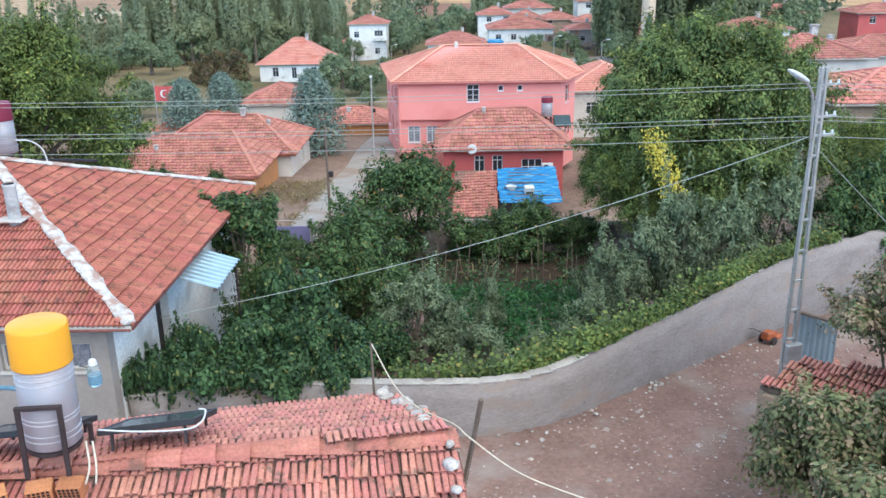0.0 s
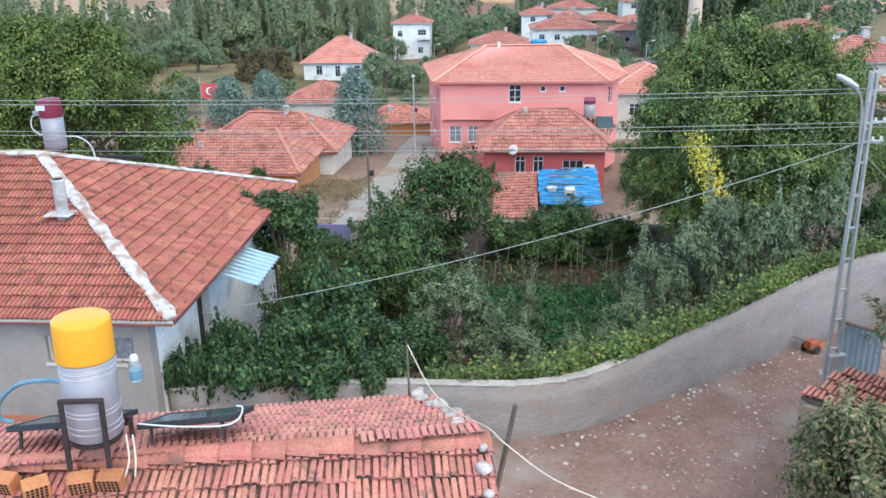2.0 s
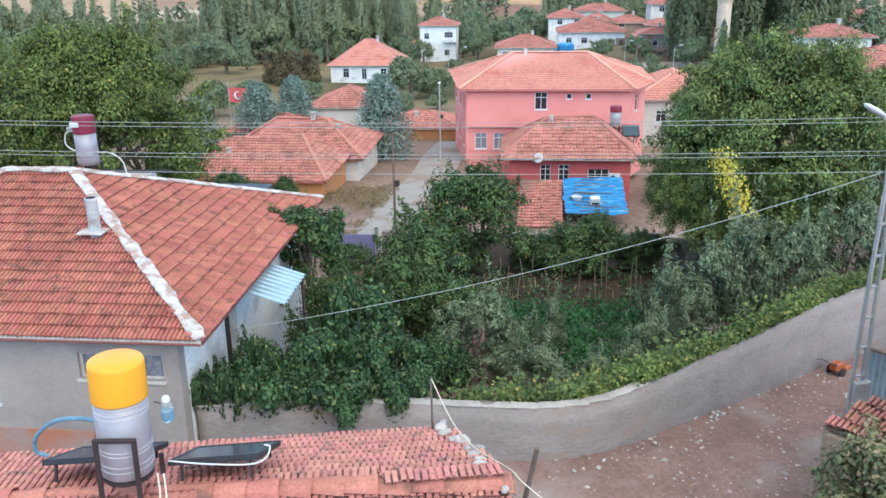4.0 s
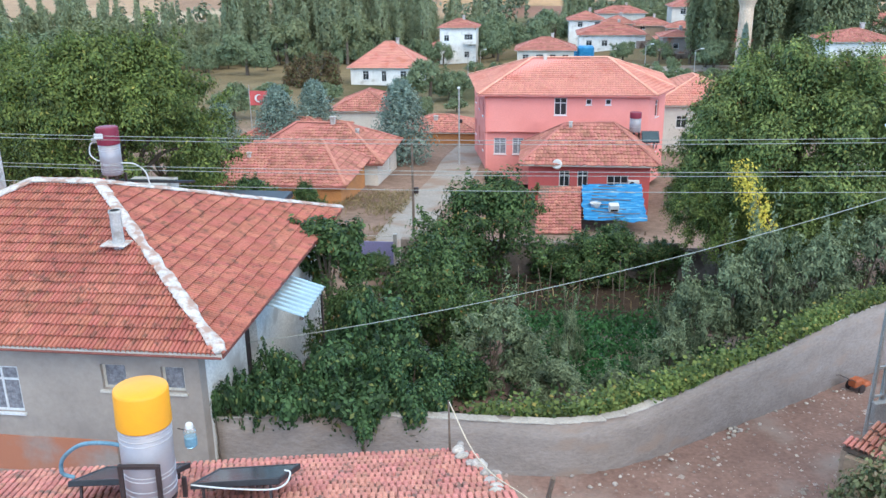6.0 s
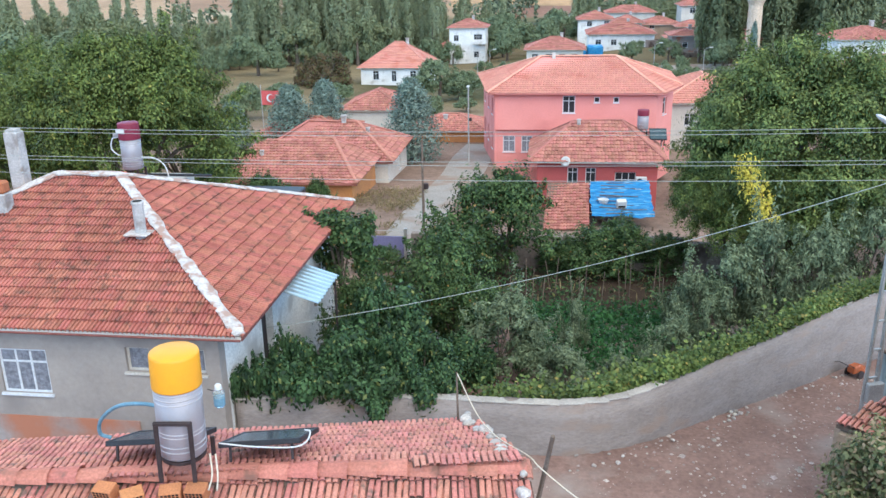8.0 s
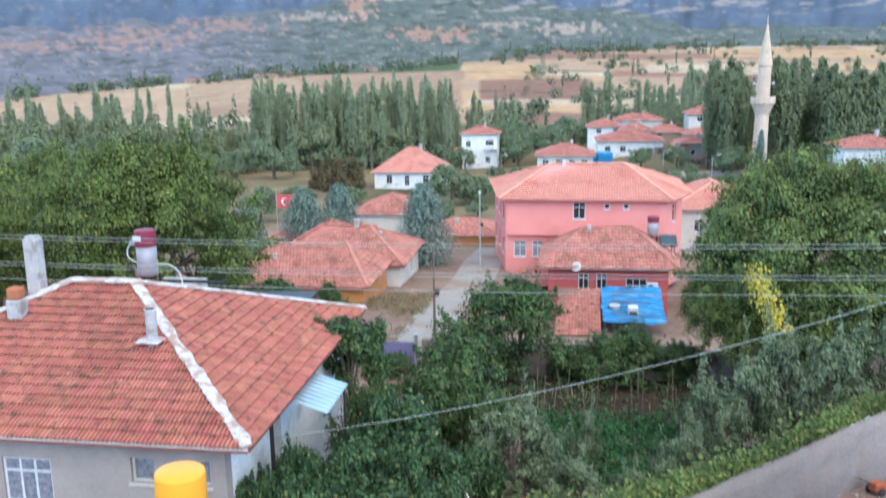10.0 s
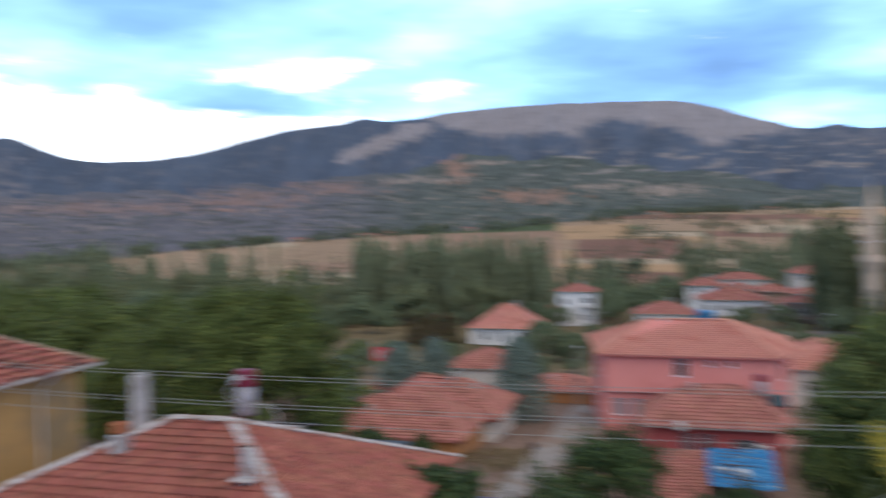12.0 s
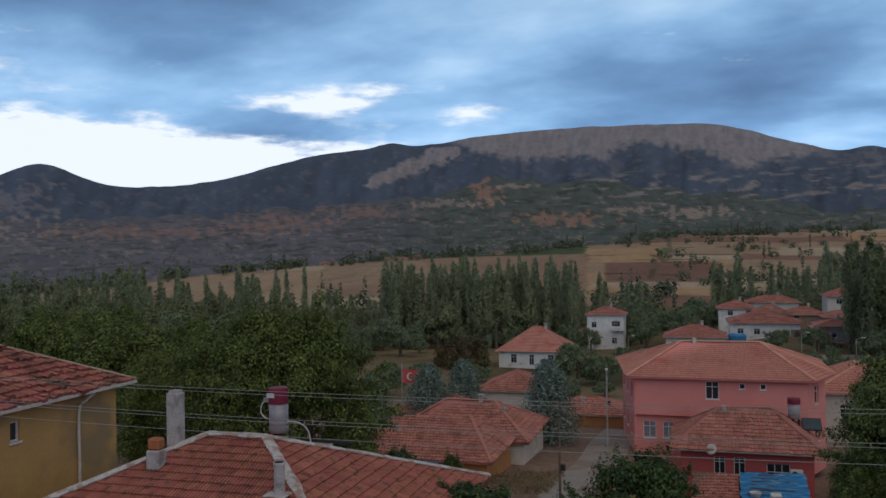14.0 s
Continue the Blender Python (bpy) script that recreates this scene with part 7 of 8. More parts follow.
def lane_things():
    g = thing("metal_gate", pose(-8.8, 39.95, gz(-8, 39.95) - 0.1), "violet-blue painted sheet metal gate between posts", "gate")
    part("leaf", Geo().soft_box(0.0, 0, 0.1, 1.9, 0.05, 1.35, 0.01), GATE_PAINT, g)
    for i in range(5):
        part("rib", Geo().box(0.15 + i * 0.4, -0.02, 0.12, 0.2 + i * 0.4, -0.002, 1.33), GATE_PAINT, g)
    part("top_rail", Geo().tube([(0, 0.02, 1.62), (1.9, 0.02, 1.62)], 0.02), STEEL, g)
    for x in (-0.12, 2.0):
        part("post", Geo().soft_box(x - 0.08, -0.06, -0.3, x + 0.08, 0.1, 1.75, 0.01), STEEL, g)
    for x, y, h in ((-6.4, 43.2, 5.6), (-7.0, 72.8, 6.6)):
        o = thing("wooden_pole", pose(x, y, gz(x, y)), "slim grey utility pole beside the lane", "utility pole", "lane poles")
        part("shaft", Geo().tube([(0, 0, -0.4), (0, 0, h)], 0.075, 0.055, 8), WOOD if y < 60 else CONCRETE, o)
        if y > 60:
            part("lamp_head", Geo().soft_box(-0.1, -0.45, h - 0.12, 0.1, 0.1, h + 0.02, 0.03), WHITE_PLASTIC, o)
        part("switch_box", Geo().soft_box(0.06, -0.12, h * 0.55, 0.28, 0.1, h * 0.55 + 0.3, 0.03), DARK_STEEL, o)
    f = thing("red_flag", pose(-30.4, 88.5, -5.9), "red flag with a white crescent on a low building", "flag")
    z0 = 2.9
    X, Z = np.meshgrid(np.linspace(0, 2.0, 20), np.linspace(0, 1.5, 6))
    Y = 0.08 * np.sin(X * 3)
    V = np.stack([X, Y, Z + z0], -1).reshape(-1, 3)
    part("cloth", Geo().add(V, [(i * 20 + j, i * 20 + j + 1, (i + 1) * 20 + j + 1, (i + 1) * 20 + j) for i in range(5) for j in range(19)]), FLAG_RED, f)
    cr = Geo()
    n = 24
    v = []
    for i in range(n + 1):
        a = radians(50 + 260 * i / n)
        v += [(1.0 + 0.42 * math.cos(a), -0.13, z0 + 0.75 + 0.42 * math.sin(a)), (1.12 + 0.34 * math.cos(a), -0.13, z0 + 0.75 + 0.34 * math.sin(a))]
    part("crescent", cr.add(v, [(2 * i, 2 * i + 1, 2 * i + 3, 2 * i + 2) for i in range(n)]), FLAG_WHITE, f)
    part("flagpole", Geo().tube([(-0.02, 0, -0.5), (-0.02, 0, 5.0)], 0.05), STEEL, f)
    # distribution box and concrete block behind the grey house
    b = thing("concrete_block_wall", pose(-15.2, 34.6, gz(-10, 34.6)), "bare concrete block wall and dark flat roof behind the grey house", "outbuilding")
    part("wall", Geo().soft_box(-2.6, 0, -0.5, -0.6, 2.5, 4.3, 0.03), CONCRETE, b)
    part("flat_roof", Geo().soft_box(-0.55, 0, 3.2, 4.2, 3.5, 3.5, 0.04), PANEL_FRAME, b)
    part("wall", Geo().box(-0.5, 0.1, -0.5, 4.1, 3.4, 3.19), RENDER_WHITE, b)


lane_things()

# ---- trees, shrubs and crops ----
def place(src, x, y, turn=0.0, size=1.0, tall=None, z=None):
    return copy_thing(src, Matrix.Translation((x, y, gz(x, y) if z is None else z)) @ pose(0, 0, 0, 0, 0, turn) @ Matrix.Diagonal((size, size, tall or size, 1)))


def greenery():
    R = np.random.default_rng(61)
    at = lambda x, y, z=None: Matrix.Translation((x, y, gz(x, y) if z is None else z))  # noqa: E731
    # large walnut over the back of the garden, with one yellowing branch
    make_tree("walnut_tree", "large spreading walnut tree with dense green leaves", "tree", at(10.7, 38.6), LEAF_WALNUT_PALE, R, (4.9, 4.5, 4.5), 5.7, 600, 290, 0.72, 0.17, 0.32, 3.2, 18, slim=0.42, hang=1.3)
    y = thing("yellow_branch", at(7.72, 34.2, -0.85), "yellowing branch standing out from the green walnut crown", "branch")
    n, pos = 900, []
    t = R.random(n)
    pos = np.stack([-0.45 + 1.15 * t + 0.22 * R.normal(size=n), 0.3 * R.normal(size=n), 4.75 - 2.4 * t + 0.25 * R.normal(size=n)], 1)
    part("leaves", leaf_mesh("leaves", pos, R.normal(size=(n, 3)) + [0, -0.6, 0.6], 0.17 * R.uniform(0.6, 1.2, n), R, LEAF_YELLOW, 0.42, 1.0), None, y)
    part("twig", Geo().tube([(1.2, 0.6, 2.0), (0.5, 0.2, 3.2), (-0.3, 0, 4.6)], 0.04, 0.015, 5), BARK, y)
    wal = make_tree("walnut_tree", "big dark green walnut tree behind the grey house", "tree", at(-20.9, 41.5), LEAF_WALNUT, R, (6.0, 5.0, 4.7), 6.1, 520, 280, 0.85, 0.19, 0.32, 3.4, 16, "walnut trees", slim=0.42, hang=1.3)
    for x, yy, s, a in ((-30.0, 45.5, 0.78, 70), (18.5, 41.0, 0.54, 40), (19.5, 36.0, 0.48, 140), (7.7, 38.2, 0.52, 260), (10.6, 36.6, 0.5, 200)):
        place(wal, x, yy, a, s)
    old = make_tree("walnut_tree", "broad dark green walnut tree in the far orchard", "tree", at(-36.0, 50.0), LEAF_WALNUT, R, (5.8, 5.2, 4.4), 5.6, 240, 110, 0.95, 0.3, 0.32, 3.2, 10, "walnut trees", slim=0.42, hang=1.3)
    for x, yy, s, a in ((-46.0, 60.0, 1.05, 130), (-31.0, 58.0, 0.85, 20), (-24.0, 53.0, 0.7, 300), (-56.0, 66.0, 1.0, 250), (-66.0, 78.0, 1.1, 10), (-40.0, 68.0, 0.9, 90), (-52.0, 84.0, 1.0, 320), (-74.0, 96.0, 1.1, 200), (11.6, 65.0, 0.4, 60), (13.6, 68.0, 0.42, 160)):
        place(old, x, yy, a, s)
    # garden fruit trees
    def crown_at(src, r0, h0, c0, x, y, cz, rw, rh, turn):
        """A copy whose crown has its middle at height cz and the given half width and half height."""
        g0 = gz(x, y)
        tall = max(rh / h0, (cz - g0) / c0)
        return place(src, x, y, turn, rw / r0, tall, cz - c0 * tall)

    plum = make_tree("plum_tree", "rounded plum tree with dark leaves by the back wall", "tree", at(-1.8, 38.0), LEAF_PLUM, R, (3.45, 2.4, 2.5), 2.35, 250, 80, 0.46, 0.17, 0.12, 1.2, 16, "garden trees", lumps=0.4, fill=0.5, shoots=0.2, hang=0.2)
    for x, yy, cz, rw, rh, a in ((-3.5, 28.0, 0.9, 2.1, 1.75, 120), (-2.9, 26.6, 0.5, 1.5, 1.3, 200), (3.1, 38.5, -1.2, 2.1, 1.4, 40), (1.0, 38.4, -1.7, 1.5, 1.0, 310), (5.3, 38.7, -1.5, 1.2, 1.0, 250), (15.0, 33.0, 0.6, 2.3, 2.0, 75), (-5.3, 25.0, 0.9, 1.2, 1.3, 15)):
        crown_at(plum, 2.85, 2.4, 2.3, x, yy, cz, rw, rh, a)
    for x, yy, cz, rw, rh, a in ((-7.5, 38.3, -1.9, 1.25, 0.62, 30), (-17.6, 50.4, -2.3, 2.3, 1.1, 80), (-13.3, 47.6, -1.9, 1.0, 1.0, 190), (-19.9, 49.0, -1.6, 1.6, 1.2, 10)):
        crown_at(plum, 2.85, 2.4, 2.3, x, yy, cz, rw, rh, a)
    make_tree("young_fruit_tree", "slim young fruit tree reaching over the eave of the grey house", "tree", at(-6.55, 26.6), LEAF_PLUM, R, (1.2, 1.05, 1.2), 3.5, 130, 80, 0.34, 0.17, 0.06, 2.9, 9, "garden trees")
    dark = make_tree("garden_bush", "dense dark green bush spilling over the garden wall", "bush", at(-4.88, 21.7), LEAF_DARK, R, (1.6, 1.2, 1.15), 1.3, 160, 78, 0.3, 0.15, 0.06, 0.7, 12, "bushes by the wall", lumps=0.42, fill=0.5, shoots=0.3, hang=0.1)
    for x, yy, cz, rw, rh, a in ((-6.5, 20.5, 1.25, 0.6, 0.65, 75), (-6.1, 20.2, 1.2, 0.85, 0.75, 160), (-3.2, 22.0, 0.8, 1.2, 0.9, 250), (-4.5, 24.0, 1.0, 1.5, 1.2, 90), (-4.6, 23.0, 1.25, 1.0, 1.4, 300), (-5.0, 20.5, 1.3, 1.0, 0.7, 10), (-3.7, 20.4, 1.25, 0.9, 0.65, 200), (-2.3, 24.0, 0.2, 1.0, 0.8, 30), (-2.6, 20.6, 0.9, 0.7, 0.6, 70)):
        crown_at(dark, 1.4, 1.1, 1.25, x, yy, cz, rw, rh, a)
    spill = make_tree("garden_bush", "dark green branches lying over the top of the garden wall", "bush", at(-4.35, 19.75), LEAF_DARK, R, (0.95, 0.6, 0.42), 1.5, 70, 70, 0.24, 0.15, 0.05, 1.2, 10, "bushes by the wall", lumps=0.42, fill=0.5, hang=0.1)
    for x, yy, a, wide, tall in ((-3.3, 19.8, 160, 0.8, 0.95), (-5.4, 19.75, 60, 0.85, 1.08), (-6.35, 19.6, 290, 0.8, 1.12), (-7.02, 19.3, 20, 0.5, 1.15), (-2.7, 20.0, 220, 0.7, 0.9), (-4.0, 19.5, 100, 0.6, 0.8)):
        place(spill, x, yy, a, wide, tall)
    silver = make_tree("silver_shrub", "grey-green silvery shrub with upright shoots", "shrub", at(-1.3, 24.8), LEAF_SILVER, R, (1.5, 1.2, 1.35), 1.35, 150, 70, 0.27, 0.14, 0.05, 0.6, 12, "silver shrubs", slim=0.35, hang=-0.8, shoots=0.9)
    for x, yy, cz, rw, rh, a in ((0.6, 23.2, 0.3, 1.0, 0.5, 100), (6.0, 28.7, 0.6, 1.25, 1.35, 30), (7.4, 29.5, 0.9, 1.3, 1.5, 200), (9.4, 31.0, 0.5, 1.5, 1.3, 280), (4.9, 28.0, 0.3, 1.0, 0.9, 150), (0.9, 26.4, 0.2, 0.5, 0.65, 60), (11.4, 32.2, 0.6, 1.4, 1.2, 330), (3.6, 24.8, 0.4, 0.8, 0.6, 10), (2.2, 23.3, 0.2, 0.7, 0.4, 120)):
        crown_at(silver, 1.25, 1.2, 1.3, x, yy, cz, rw, rh, a)
    # half-dry shrub over the shed
    dry = make_tree("roadside_shrub", "half-dry tangled shrub with brownish leaves beside the shed", "shrub", at(8.65, 18.0, 0), LEAF_DRY, R, (1.3, 1.3, 1.3), 3.3, 170, 110, 0.34, 0.11, 0.08, 1.8, 12, "roadside shrubs")
    low = make_tree("roadside_bush", "green bush with drooping leaves growing beside the road", "bush", at(6.6, 15.5, -0.35), LEAF_ROAD, R, (1.4, 1.4, 1.5), 2.1, 170, 140, 0.36, 0.115, 0.07, 1.0, 10, "roadside bushes")
    place(low, 8.35, 15.2, 100, 1.2, 1.2, 0)
    place(low, 6.3, 13.0, 200, 1.1, 0.9, 0)
    place(dry, 10.2, 19.2, 140, 1.1, 1.0, 0)
    place(dry, 9.4, 16.0, 220, 1.1, 1.1, 0)
    # vine along the wall
    pts = curve_points(WALL_LINE, 6)
    v = thing("vine_hedge", Matrix(), "yellow-green vine leaves trailing along the wall top", "vine")
    P, Nn = [], []
    for i, p in enumerate(pts):
        if -1.6 < p.x < 12.6:
            way = (pts[min(i + 1, len(pts) - 1)] - pts[i - 1]).normalized()
            back = Vector((-way.y, way.x, 0))
            thick = int((430 if p.x > 1.8 else 240) * (0.35 + 1.2 * float(noise2(np.array([p.x * 1.1]), np.array([p.y * 1.1]), 19)[0])))
            deep = (-0.06 if p.x > 3.0 else 0.2) + np.abs(R.normal(size=thick)) * 0.42
            P.append(np.array(p) + deep[:, None] * np.array(back) + R.normal(size=thick)[:, None] * 0.3 * np.array(way) + np.stack([0 * deep, 0 * deep, (1.36 if p.x > 1.8 else 1.22) + (0.1 + 0.22 * R.random()) * np.abs(R.normal(size=thick)) + 0.04 - 0.3 * deep], 1))
            Nn.append(R.normal(size=(thick, 3)) * 0.6 + [0, -0.35, 0.9])
    P, Nn = np.concatenate(P), np.concatenate(Nn)
    part("leaves", leaf_mesh("leaves", P, Nn, 0.115 * R.uniform(0.6, 1.3, len(P)), R, LEAF_VINE, 0.8), None, v)
    part("stem", Geo().tube([p + Vector((-0.3, 0.5, 1.0)) for p in pts if 1.0 < p.x < 12], 0.03), BARK, v)
    # crops in rows, weeds and dry stalks
    P, Nn, S = [], [], []
    for row in range(9):
        yy = 25.2 + row * 0.72
        for x in np.arange(-0.8, 6.2 - 0.1 * row, 0.16):
            k = 26
            hgt = 0.55 + 0.35 * float(noise2(np.array([x * 0.7]), np.array([row * 1.7]), 9)[0])
            P.append(np.array([x, yy, gz(x, yy)]) + R.normal(size=(k, 3)) * [0.12, 0.14, 0.0] + np.c_[np.zeros(k), np.zeros(k), R.random(k) * hgt])
            Nn.append(R.normal(size=(k, 3)) + [0, -0.3, 0.6])
    P, Nn = np.concatenate(P), np.concatenate(Nn)
    tagged(part("crop_rows", leaf_mesh("crop_rows", P, Nn, 0.17 * R.uniform(0.6, 1.4, len(P)), R, LEAF_CROP, 0.4), None), "dark green vegetable rows in the garden bed", "crops", "", "stuff")
    n = 17000
    x, yy = R.uniform(-6.5, 12, n), R.uniform(20.6, 38.8, n)
    keep = (yy > 20.4 + np.maximum(0, x - 1.5) * 0.95) & (fbm(x * 0.8, yy * 0.8, 17, 3) > 0.36)
    x, yy = x[keep], yy[keep]
    P = np.stack([x, yy, ground(x, yy) + R.random(len(x)) * 0.35], 1)
    tagged(part("weeds", leaf_mesh("weeds", P, R.normal(size=P.shape) + [0, -0.3, 0.5], 0.18 * R.uniform(0.5, 1.4, len(P)), R, LEAF_DARK, 0.4), None), "low weeds and leaves over the garden soil", "weeds", "", "stuff")
    n = 5200
    x, yy = R.uniform(-13.5, -8.6, n), R.uniform(41, 60, n)
    keep = fbm(x * 0.5, yy * 0.5, 29, 3) > 0.5
    x, yy = x[keep], yy[keep]
    x2, y2 = R.uniform(-2.6, 6.5, 120), R.uniform(32.0, 37.5, 120)
    x, yy = np.r_[x, x2], np.r_[yy, y2]
    P = np.stack([x, yy, ground(x, yy) + 0.12 + R.random(len(x)) * 0.3], 1)
    tagged(part("dry_grass", leaf_mesh("dry_grass", P, R.normal(size=P.shape) * [1, 1, 0.2], 0.4 * R.uniform(0.5, 1.3, len(P)), R, STRAW, 0.12), None), "dry straw-coloured grass beside the lane and beds", "grass", "", "stuff")
    for i in range(16):
        x, yy = R.uniform(-1.5, 5.5), R.uniform(30.5, 35.5)
        z = gz(x, yy)
        tagged(part("bean_stake", Geo().tube([(x, yy, z - 0.1), (x + R.normal() * 0.12, yy + R.normal() * 0.1, z + R.uniform(1.2, 1.9))], 0.022, 0.015, 5), WOOD), "thin wooden stake standing in the vegetable bed", "stake", "bean stakes")
    # blue spruces by the lane
    def spruce(m, h, r, group):
        ob = thing("blue_spruce", m, "blue-green spruce with dense drooping branches", "tree", group)
        P, Nn = [], []
        k = 230
        for i in range(k):
            t = (i / k) ** 0.8
            a = i * 2.399
            L = r * min(1.0, 0.55 + 1.6 * t) * (1 - t) ** 0.55 * R.uniform(0.75, 1.1) + 0.12
            m2 = 44
            s = R.random(m2) ** 0.6
            P.append(np.stack([math.cos(a) * L * s, math.sin(a) * L * s, 0.4 + t * (h - 0.4) - 0.25 * L * s + 0.05 * s], 1) + R.normal(size=(m2, 3)) * 0.16)
            Nn.append(R.normal(size=(m2, 3)) * 0.6 + [0.6 * math.cos(a), 0.6 * math.sin(a), 0.6])
        P, Nn = np.concatenate(P), np.concatenate(Nn)
        part("crown", leaf_mesh("crown", P, Nn, 0.34 * R.uniform(0.6, 1.2, len(P)), R, LEAF_SPRUCE, 0.35), None, ob)
        part("trunk", Geo().tube([(0, 0, -0.5), (0, 0, h * 0.9)], 0.18, 0.03, 8), BARK, ob)
        return ob
    sp = spruce(at(-12.1, 74.0), 7.0, 3.7, "spruces")
    for x, yy, s, tl in ((-24.0, 77.4, 0.95, 0.88), (-21.4, 80.6, 0.85, 0.92), (-30.5, 80, 0.7, 0.65), (30.9, 144.0, 0.36, 1.2)):
        place(sp, x, yy, x * 31, s, tl)
    # poplars along the stream and round the minaret
    def poplar(h, r, k, group, mat, label):
        """Upright sprays set close round the stem, of uneven length, so that the outline is ragged."""
        ob = thing("poplar", Matrix(), label, "tree", group)
        sprays = k // 16
        t0 = R.random(sprays) ** 0.85
        a = R.uniform(0, 6.283, sprays)
        reach = r * np.minimum(1.0, (1 - t0) * 3.2 + 0.10) * np.minimum(1, 0.5 + t0 * 4) * R.uniform(0.35, 1.15, sprays)
        s = R.random((sprays, 16))
        rise = R.uniform(0.10, 0.2, sprays)[:, None] * h * s
        out = reach[:, None] * (0.45 + 0.55 * np.sqrt(s))
        jit = R.normal(size=(sprays, 16, 3)) * 0.22
        z = np.minimum(h * (0.05 + 0.86 * t0[:, None]) + rise, h * R.uniform(0.96, 1.03, (sprays, 1)))
        P = (np.stack([out * np.cos(a)[:, None], out * np.sin(a)[:, None], z], -1) + jit).reshape(-1, 3)
        Nn = np.stack([np.cos(a), np.sin(a), 0.5 + 0 * a], 1).repeat(16, 0) + 0.28 * R.normal(size=(sprays * 16, 3))
        part("crown", leaf_mesh("crown", P, Nn, 0.66 * R.uniform(0.6, 1.3, len(P)), R, mat, 0.38, -2.2), None, ob)
        part("trunk", Geo().tube([(0, 0, -1.0), (0, 0, h * 0.9)], 0.28, 0.05, 6), BARK, ob)
        return ob
    tall_label, close_label = "tall slim poplar in a row along the stream", "tall dark poplar in the dense stand beside the minaret"
    kinds = [poplar(19, 1.05, 1900, "poplars", LEAF_POPLAR, tall_label), poplar(17, 1.4, 2200, "poplars", LEAF_POPLAR, tall_label), poplar(15, 1.8, 2400, "poplars", LEAF_POPLAR, tall_label)]
    stand = [poplar(18, 1.5, 2600, "minaret poplars", LEAF_POPLAR_DARK, close_label), poplar(17, 1.8, 2800, "minaret poplars", LEAF_POPLAR_DARK, close_label)]
    willow = make_tree("willow", "broad pale green willow among the poplars", "tree", at(-110.0, 196.0), LEAF_WILLOW, R, (4.3, 4.1, 5.4), 6.6, 92, 38, 1.25, 0.72, 0.4, 5.5, 0, "stream willows", lumps=0.4, fill=0.5)
    spots = []
    # from and to direction, how many, distance, depth, least and most height
    for lo, hi, count, d0, deep, h0, h1 in ((25.5, 46, 92, 226, 55, 0.68, 1.18), (20.2, 25, 20, 225, 30, 0.5, 0.8), (14.2, 20.2, 66, 226, 45, 0.85, 1.26), (7.2, 14.2, 78, 224, 50, 0.9, 1.28), (3.4, 7.2, 10, 240, 40, 0.6, 1.0), (-3.4, -1.2, 9, 262, 25, 0.8, 1.05), (-8.4, -4.6, 12, 270, 60, 0.6, 0.95), (-9.2, -7.6, 6, 300, 20, 1.0, 1.2), (-18, -10, 16, 300, 120, 0.7, 1.1)):
        bunch = R.uniform(lo, hi, max(3, count // 7))
        for i in range(count):
            az = float(np.clip(R.choice(bunch) + R.normal() * 0.55, lo, hi)) if R.random() < 0.7 else R.uniform(lo, hi)
            spots.append((d0 + deep * R.random() ** 1.3 + 0.7 * max(0, az - 20), az, h0 + (h1 - h0) * R.random()))
    for i, (d, az, tall) in enumerate(spots):
        x, yy = -d * math.sin(radians(az)), d * math.cos(radians(az))
        if i < 3:
            kinds[i].matrix_basis = at(x, yy)
        else:
            k = 0 if R.random() < 0.45 else (1 if R.random() < 0.65 else 2)
            place(kinds[k], x, yy, R.uniform(0, 360), R.uniform(0.75, 1.3), tall)
    for az in (15.6, 15.1, 14.6, 14.1, 13.7, 9.2, 8.7):
        place(kinds[0], -305 * math.sin(radians(az)), 305 * math.cos(radians(az)), az * 90, 0.55, R.uniform(0.8, 1.0))
    for n2 in range(62):
        az = -(9.0 + 2.3 * n2 / 17) if n2 < 18 else -(12.7 + 6.0 * (n2 - 18) / 43) + R.normal() * 0.12
        d = 156 + R.random() * 30
        x, yy = -d * math.sin(radians(az)), d * math.cos(radians(az))
        if n2 < 2:
            stand[n2].matrix_basis = at(x, yy)
        else:
            place(stand[n2 % 2], x, yy, R.uniform(0, 360), R.uniform(0.9, 1.3), R.uniform(0.74, 1.06))
    for lo, hi, count, d0, deep, h0, h1 in ((26, 47, 46, 196, 70, 0.95, 1.5), (20, 26, 8, 205, 40, 0.45, 0.7), (7.5, 19.5, 20, 212, 36, 0.75, 1.25), (1.5, 7.0, 9, 236, 60, 0.5, 0.8), (-7.5, -1.5, 7, 255, 50, 0.45, 0.75)):
        for i in range(count):
            az, d = radians(R.uniform(lo, hi)), d0 + deep * R.random()
            place(willow, -d * math.sin(az), d * math.cos(az), R.uniform(0, 360), R.uniform(0.65, 1.2), R.uniform(h0, h1))
    # round-headed trees among the houses and in the fields
    rus = make_tree("russet_tree", "wide tree with russet autumn leaves by the farmhouse", "tree", at(-38.6, 147.0), LEAF_RUSSET, R, (5.3, 4.2, 4.0), 2.4, 200, 90, 0.8, 0.36, 0.3, 1.6, 8, "village trees")
    oak = make_tree("village_tree", "rounded green tree among the far houses", "tree", at(-62.0, 178.0), LEAF_FAR, R, (5.5, 5, 4.2), 4.8, 160, 60, 1.1, 0.5, 0.35, 4.0, 0, "village trees")
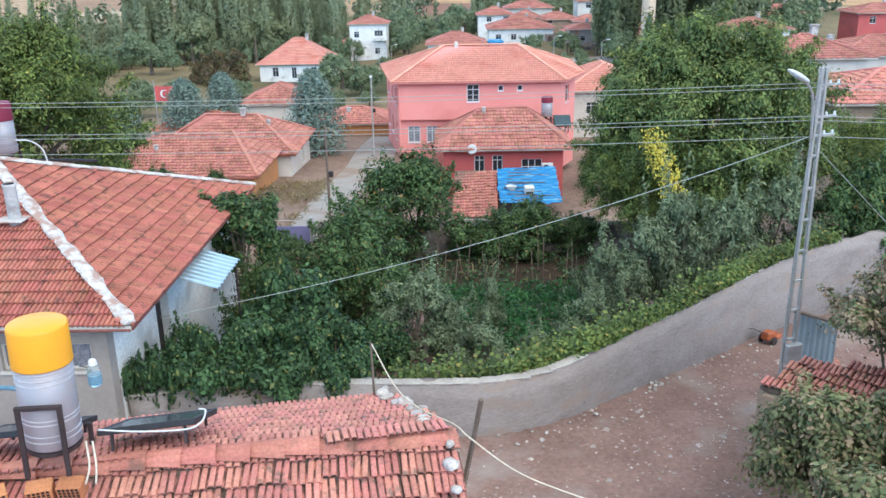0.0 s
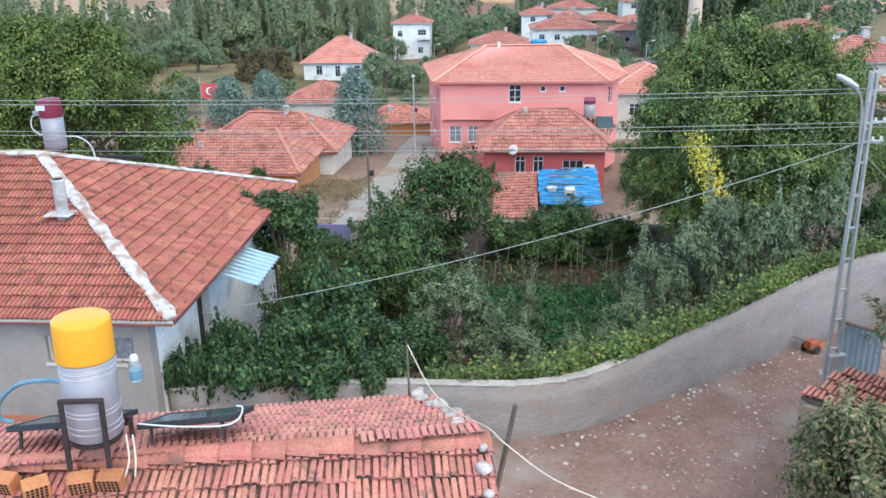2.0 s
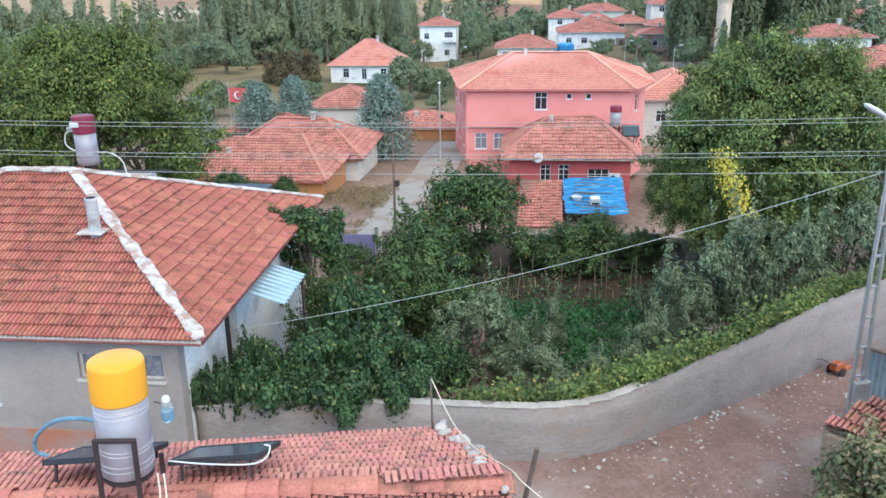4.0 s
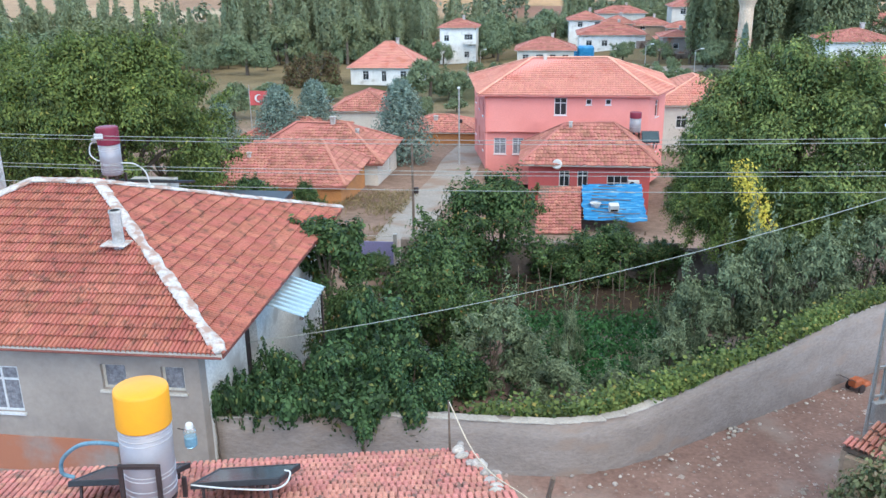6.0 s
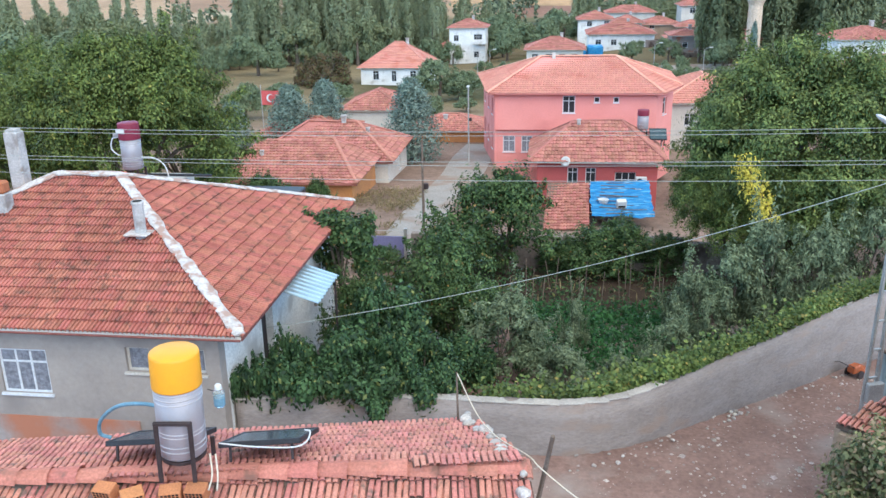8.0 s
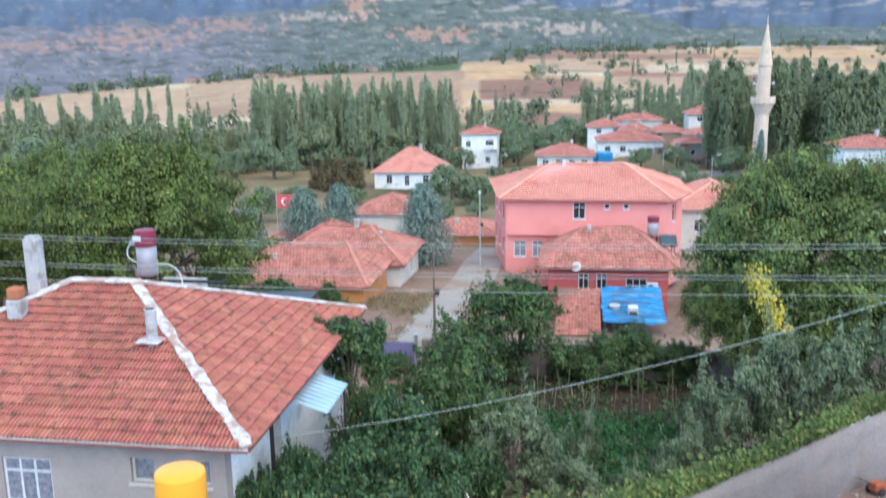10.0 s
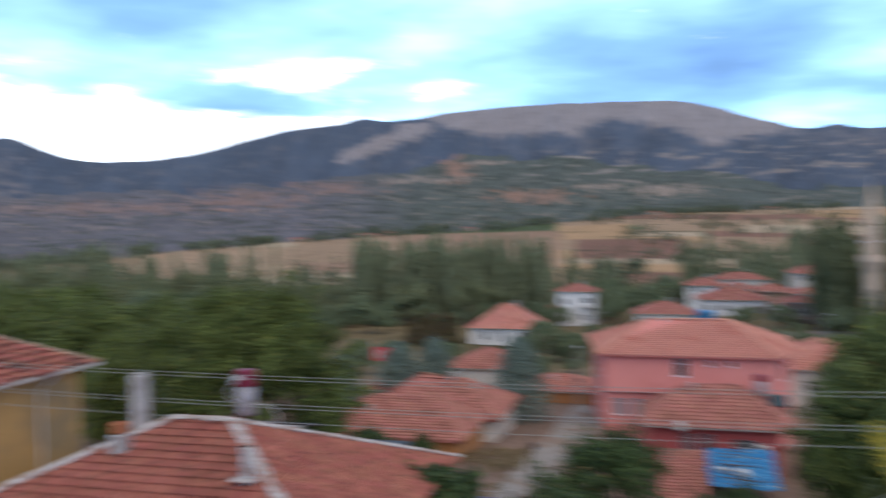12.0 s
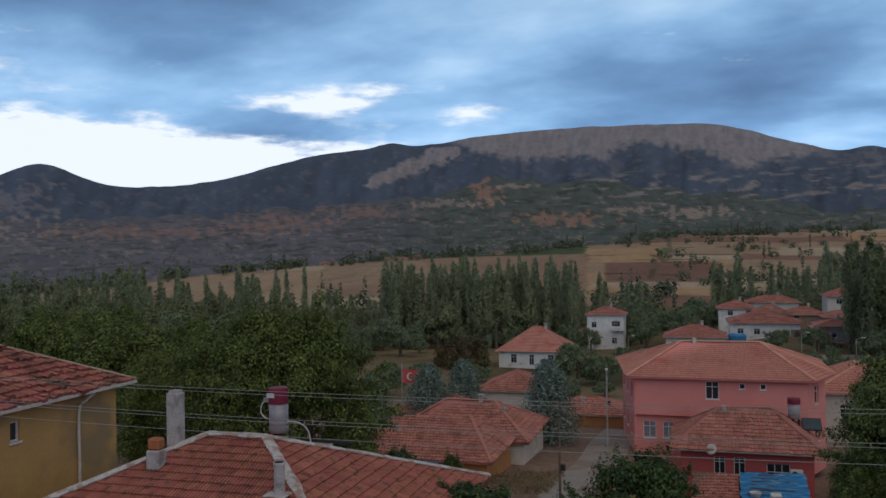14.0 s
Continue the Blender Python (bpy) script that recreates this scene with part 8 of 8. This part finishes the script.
    for x, yy, s, tl, a in ((-16.4, 125, 0.7, 0.75, 50), (-11.0, 205, 0.75, 0.9, 90), (-4.0, 212, 0.9, 1.0, 150), (-30, 214, 0.6, 0.7, 10), (-13, 222, 1.0, 1.3, 80), (-27, 204, 0.35, 0.5, 30), (-50, 112, 0.6, 0.55, 20), (-38, 104, 0.5, 0.5, 250), (-58, 96, 0.9, 0.8, 100), (-80, 120, 1.1, 0.9, 300), (2, 226, 1.1, 1.1, 30), (-18, 238, 1.2, 1.1, 60), (20, 160, 0.5, 0.5, 20), (14, 164, 0.5, 0.45, 100), (45, 176, 1.0, 1.0, 10), (60, 160, 1.1, 1.1, 70), (36, 108, 0.8, 0.8, 130), (30, 98, 0.8, 0.8, 230), (42, 100, 0.9, 0.9, 330), (-95, 150, 1.4, 1.2, 40), (-110, 190, 1.4, 1.2, 140), (-48, 210, 0.7, 0.7, 340), (-130, 170, 1.5, 1.2, 30), (28, 152, 0.6, 0.6, 75), (-13, 131, 0.5, 0.5, 75)):
        place(oak, x, yy, a, s, tl)
    place(rus, -43, 153, 60, 0.8, 0.9)
    for i in range(76):
        a, d = radians(R.uniform(3, 30)), R.uniform(186, 228) if i < 26 else R.uniform(212, 226)
        place(oak, -d * math.sin(a), d * math.cos(a), R.uniform(0, 360), R.uniform(0.25, 0.6), R.uniform(0.3, 0.7))
    for i in range(56):
        x, yy = (R.uniform(-46, -9), R.uniform(100, 178)) if i < 36 else (R.uniform(2, 30), R.uniform(108, 148))
        if yy > 112 and 6.5 < math.degrees(math.atan2(-x, yy)) < 13.8:
            continue
        place(oak, x, yy, R.uniform(0, 360), R.uniform(0.2, 0.42), R.uniform(0.2, 0.38))
    # far woods and hedges in the fields: uncountable
    az = np.r_[R.uniform(-24, 56, 700), R.uniform(-24, 5, 300), R.uniform(-24, 56, 1500), R.uniform(-24, 56, 520)]
    edge = field_edge(az)
    d = np.r_[(edge[:700] + R.normal(size=700) * 16), R.uniform(400, 1050, 300), edge[1000:2500] * R.uniform(1.02, 1.6, 1500), R.uniform(285, 420, 520)]
    sort = np.r_[np.zeros(700), np.ones(300), np.full(1500, 2), np.full(520, 3)]
    clump = fbm(az * 0.8, d / 60, 101, 4)
    keep = np.where(sort == 0, clump > 0.47, np.where(sort == 1, clump > 0.5, np.where(sort == 2, clump > 0.42, clump > 0.46)))
    P, Nn, S = [], [], []
    az, d, sort = np.radians(az[keep]), d[keep], sort[keep]
    for px, py, pz, q in zip(-d * np.sin(az), d * np.cos(az), ground(-d * np.sin(az), d * np.cos(az)), sort):
        tall = R.random() < (0.16 if q < 2 else 0.0) or q == 3 and R.random() < 0.3
        k = (16 if q == 2 else 60)
        h = R.uniform(10, 17) if tall else (R.uniform(1.6, 4.0) if q == 2 else R.uniform(3.5, 8.5))
        rr = R.uniform(0.9, 1.5) if tall else h * R.uniform(0.45, 0.9)
        o = R.normal(size=(k, 3))
        o /= np.linalg.norm(o, axis=1, keepdims=True)
        P.append(np.array([px, py, pz + h * 0.46]) + o * [rr, rr, h * 0.5] * R.uniform(0.5, 1.08, (k, 1)))
        Nn.append(o + [0, 0, 0.4])
        S.append(np.full(k, 0.30 * h if not tall else 1.5) * R.uniform(0.6, 1.25, k))
    P, Nn, S = np.concatenate(P), np.concatenate(Nn), np.concatenate(S)
    tagged(part("far_woods", leaf_mesh("far_woods", P, Nn, S, R, LEAF_FAR_DARK, 0.7), None), "far woods and hedgerows between the fields", "woods", "", "stuff")


greenery()
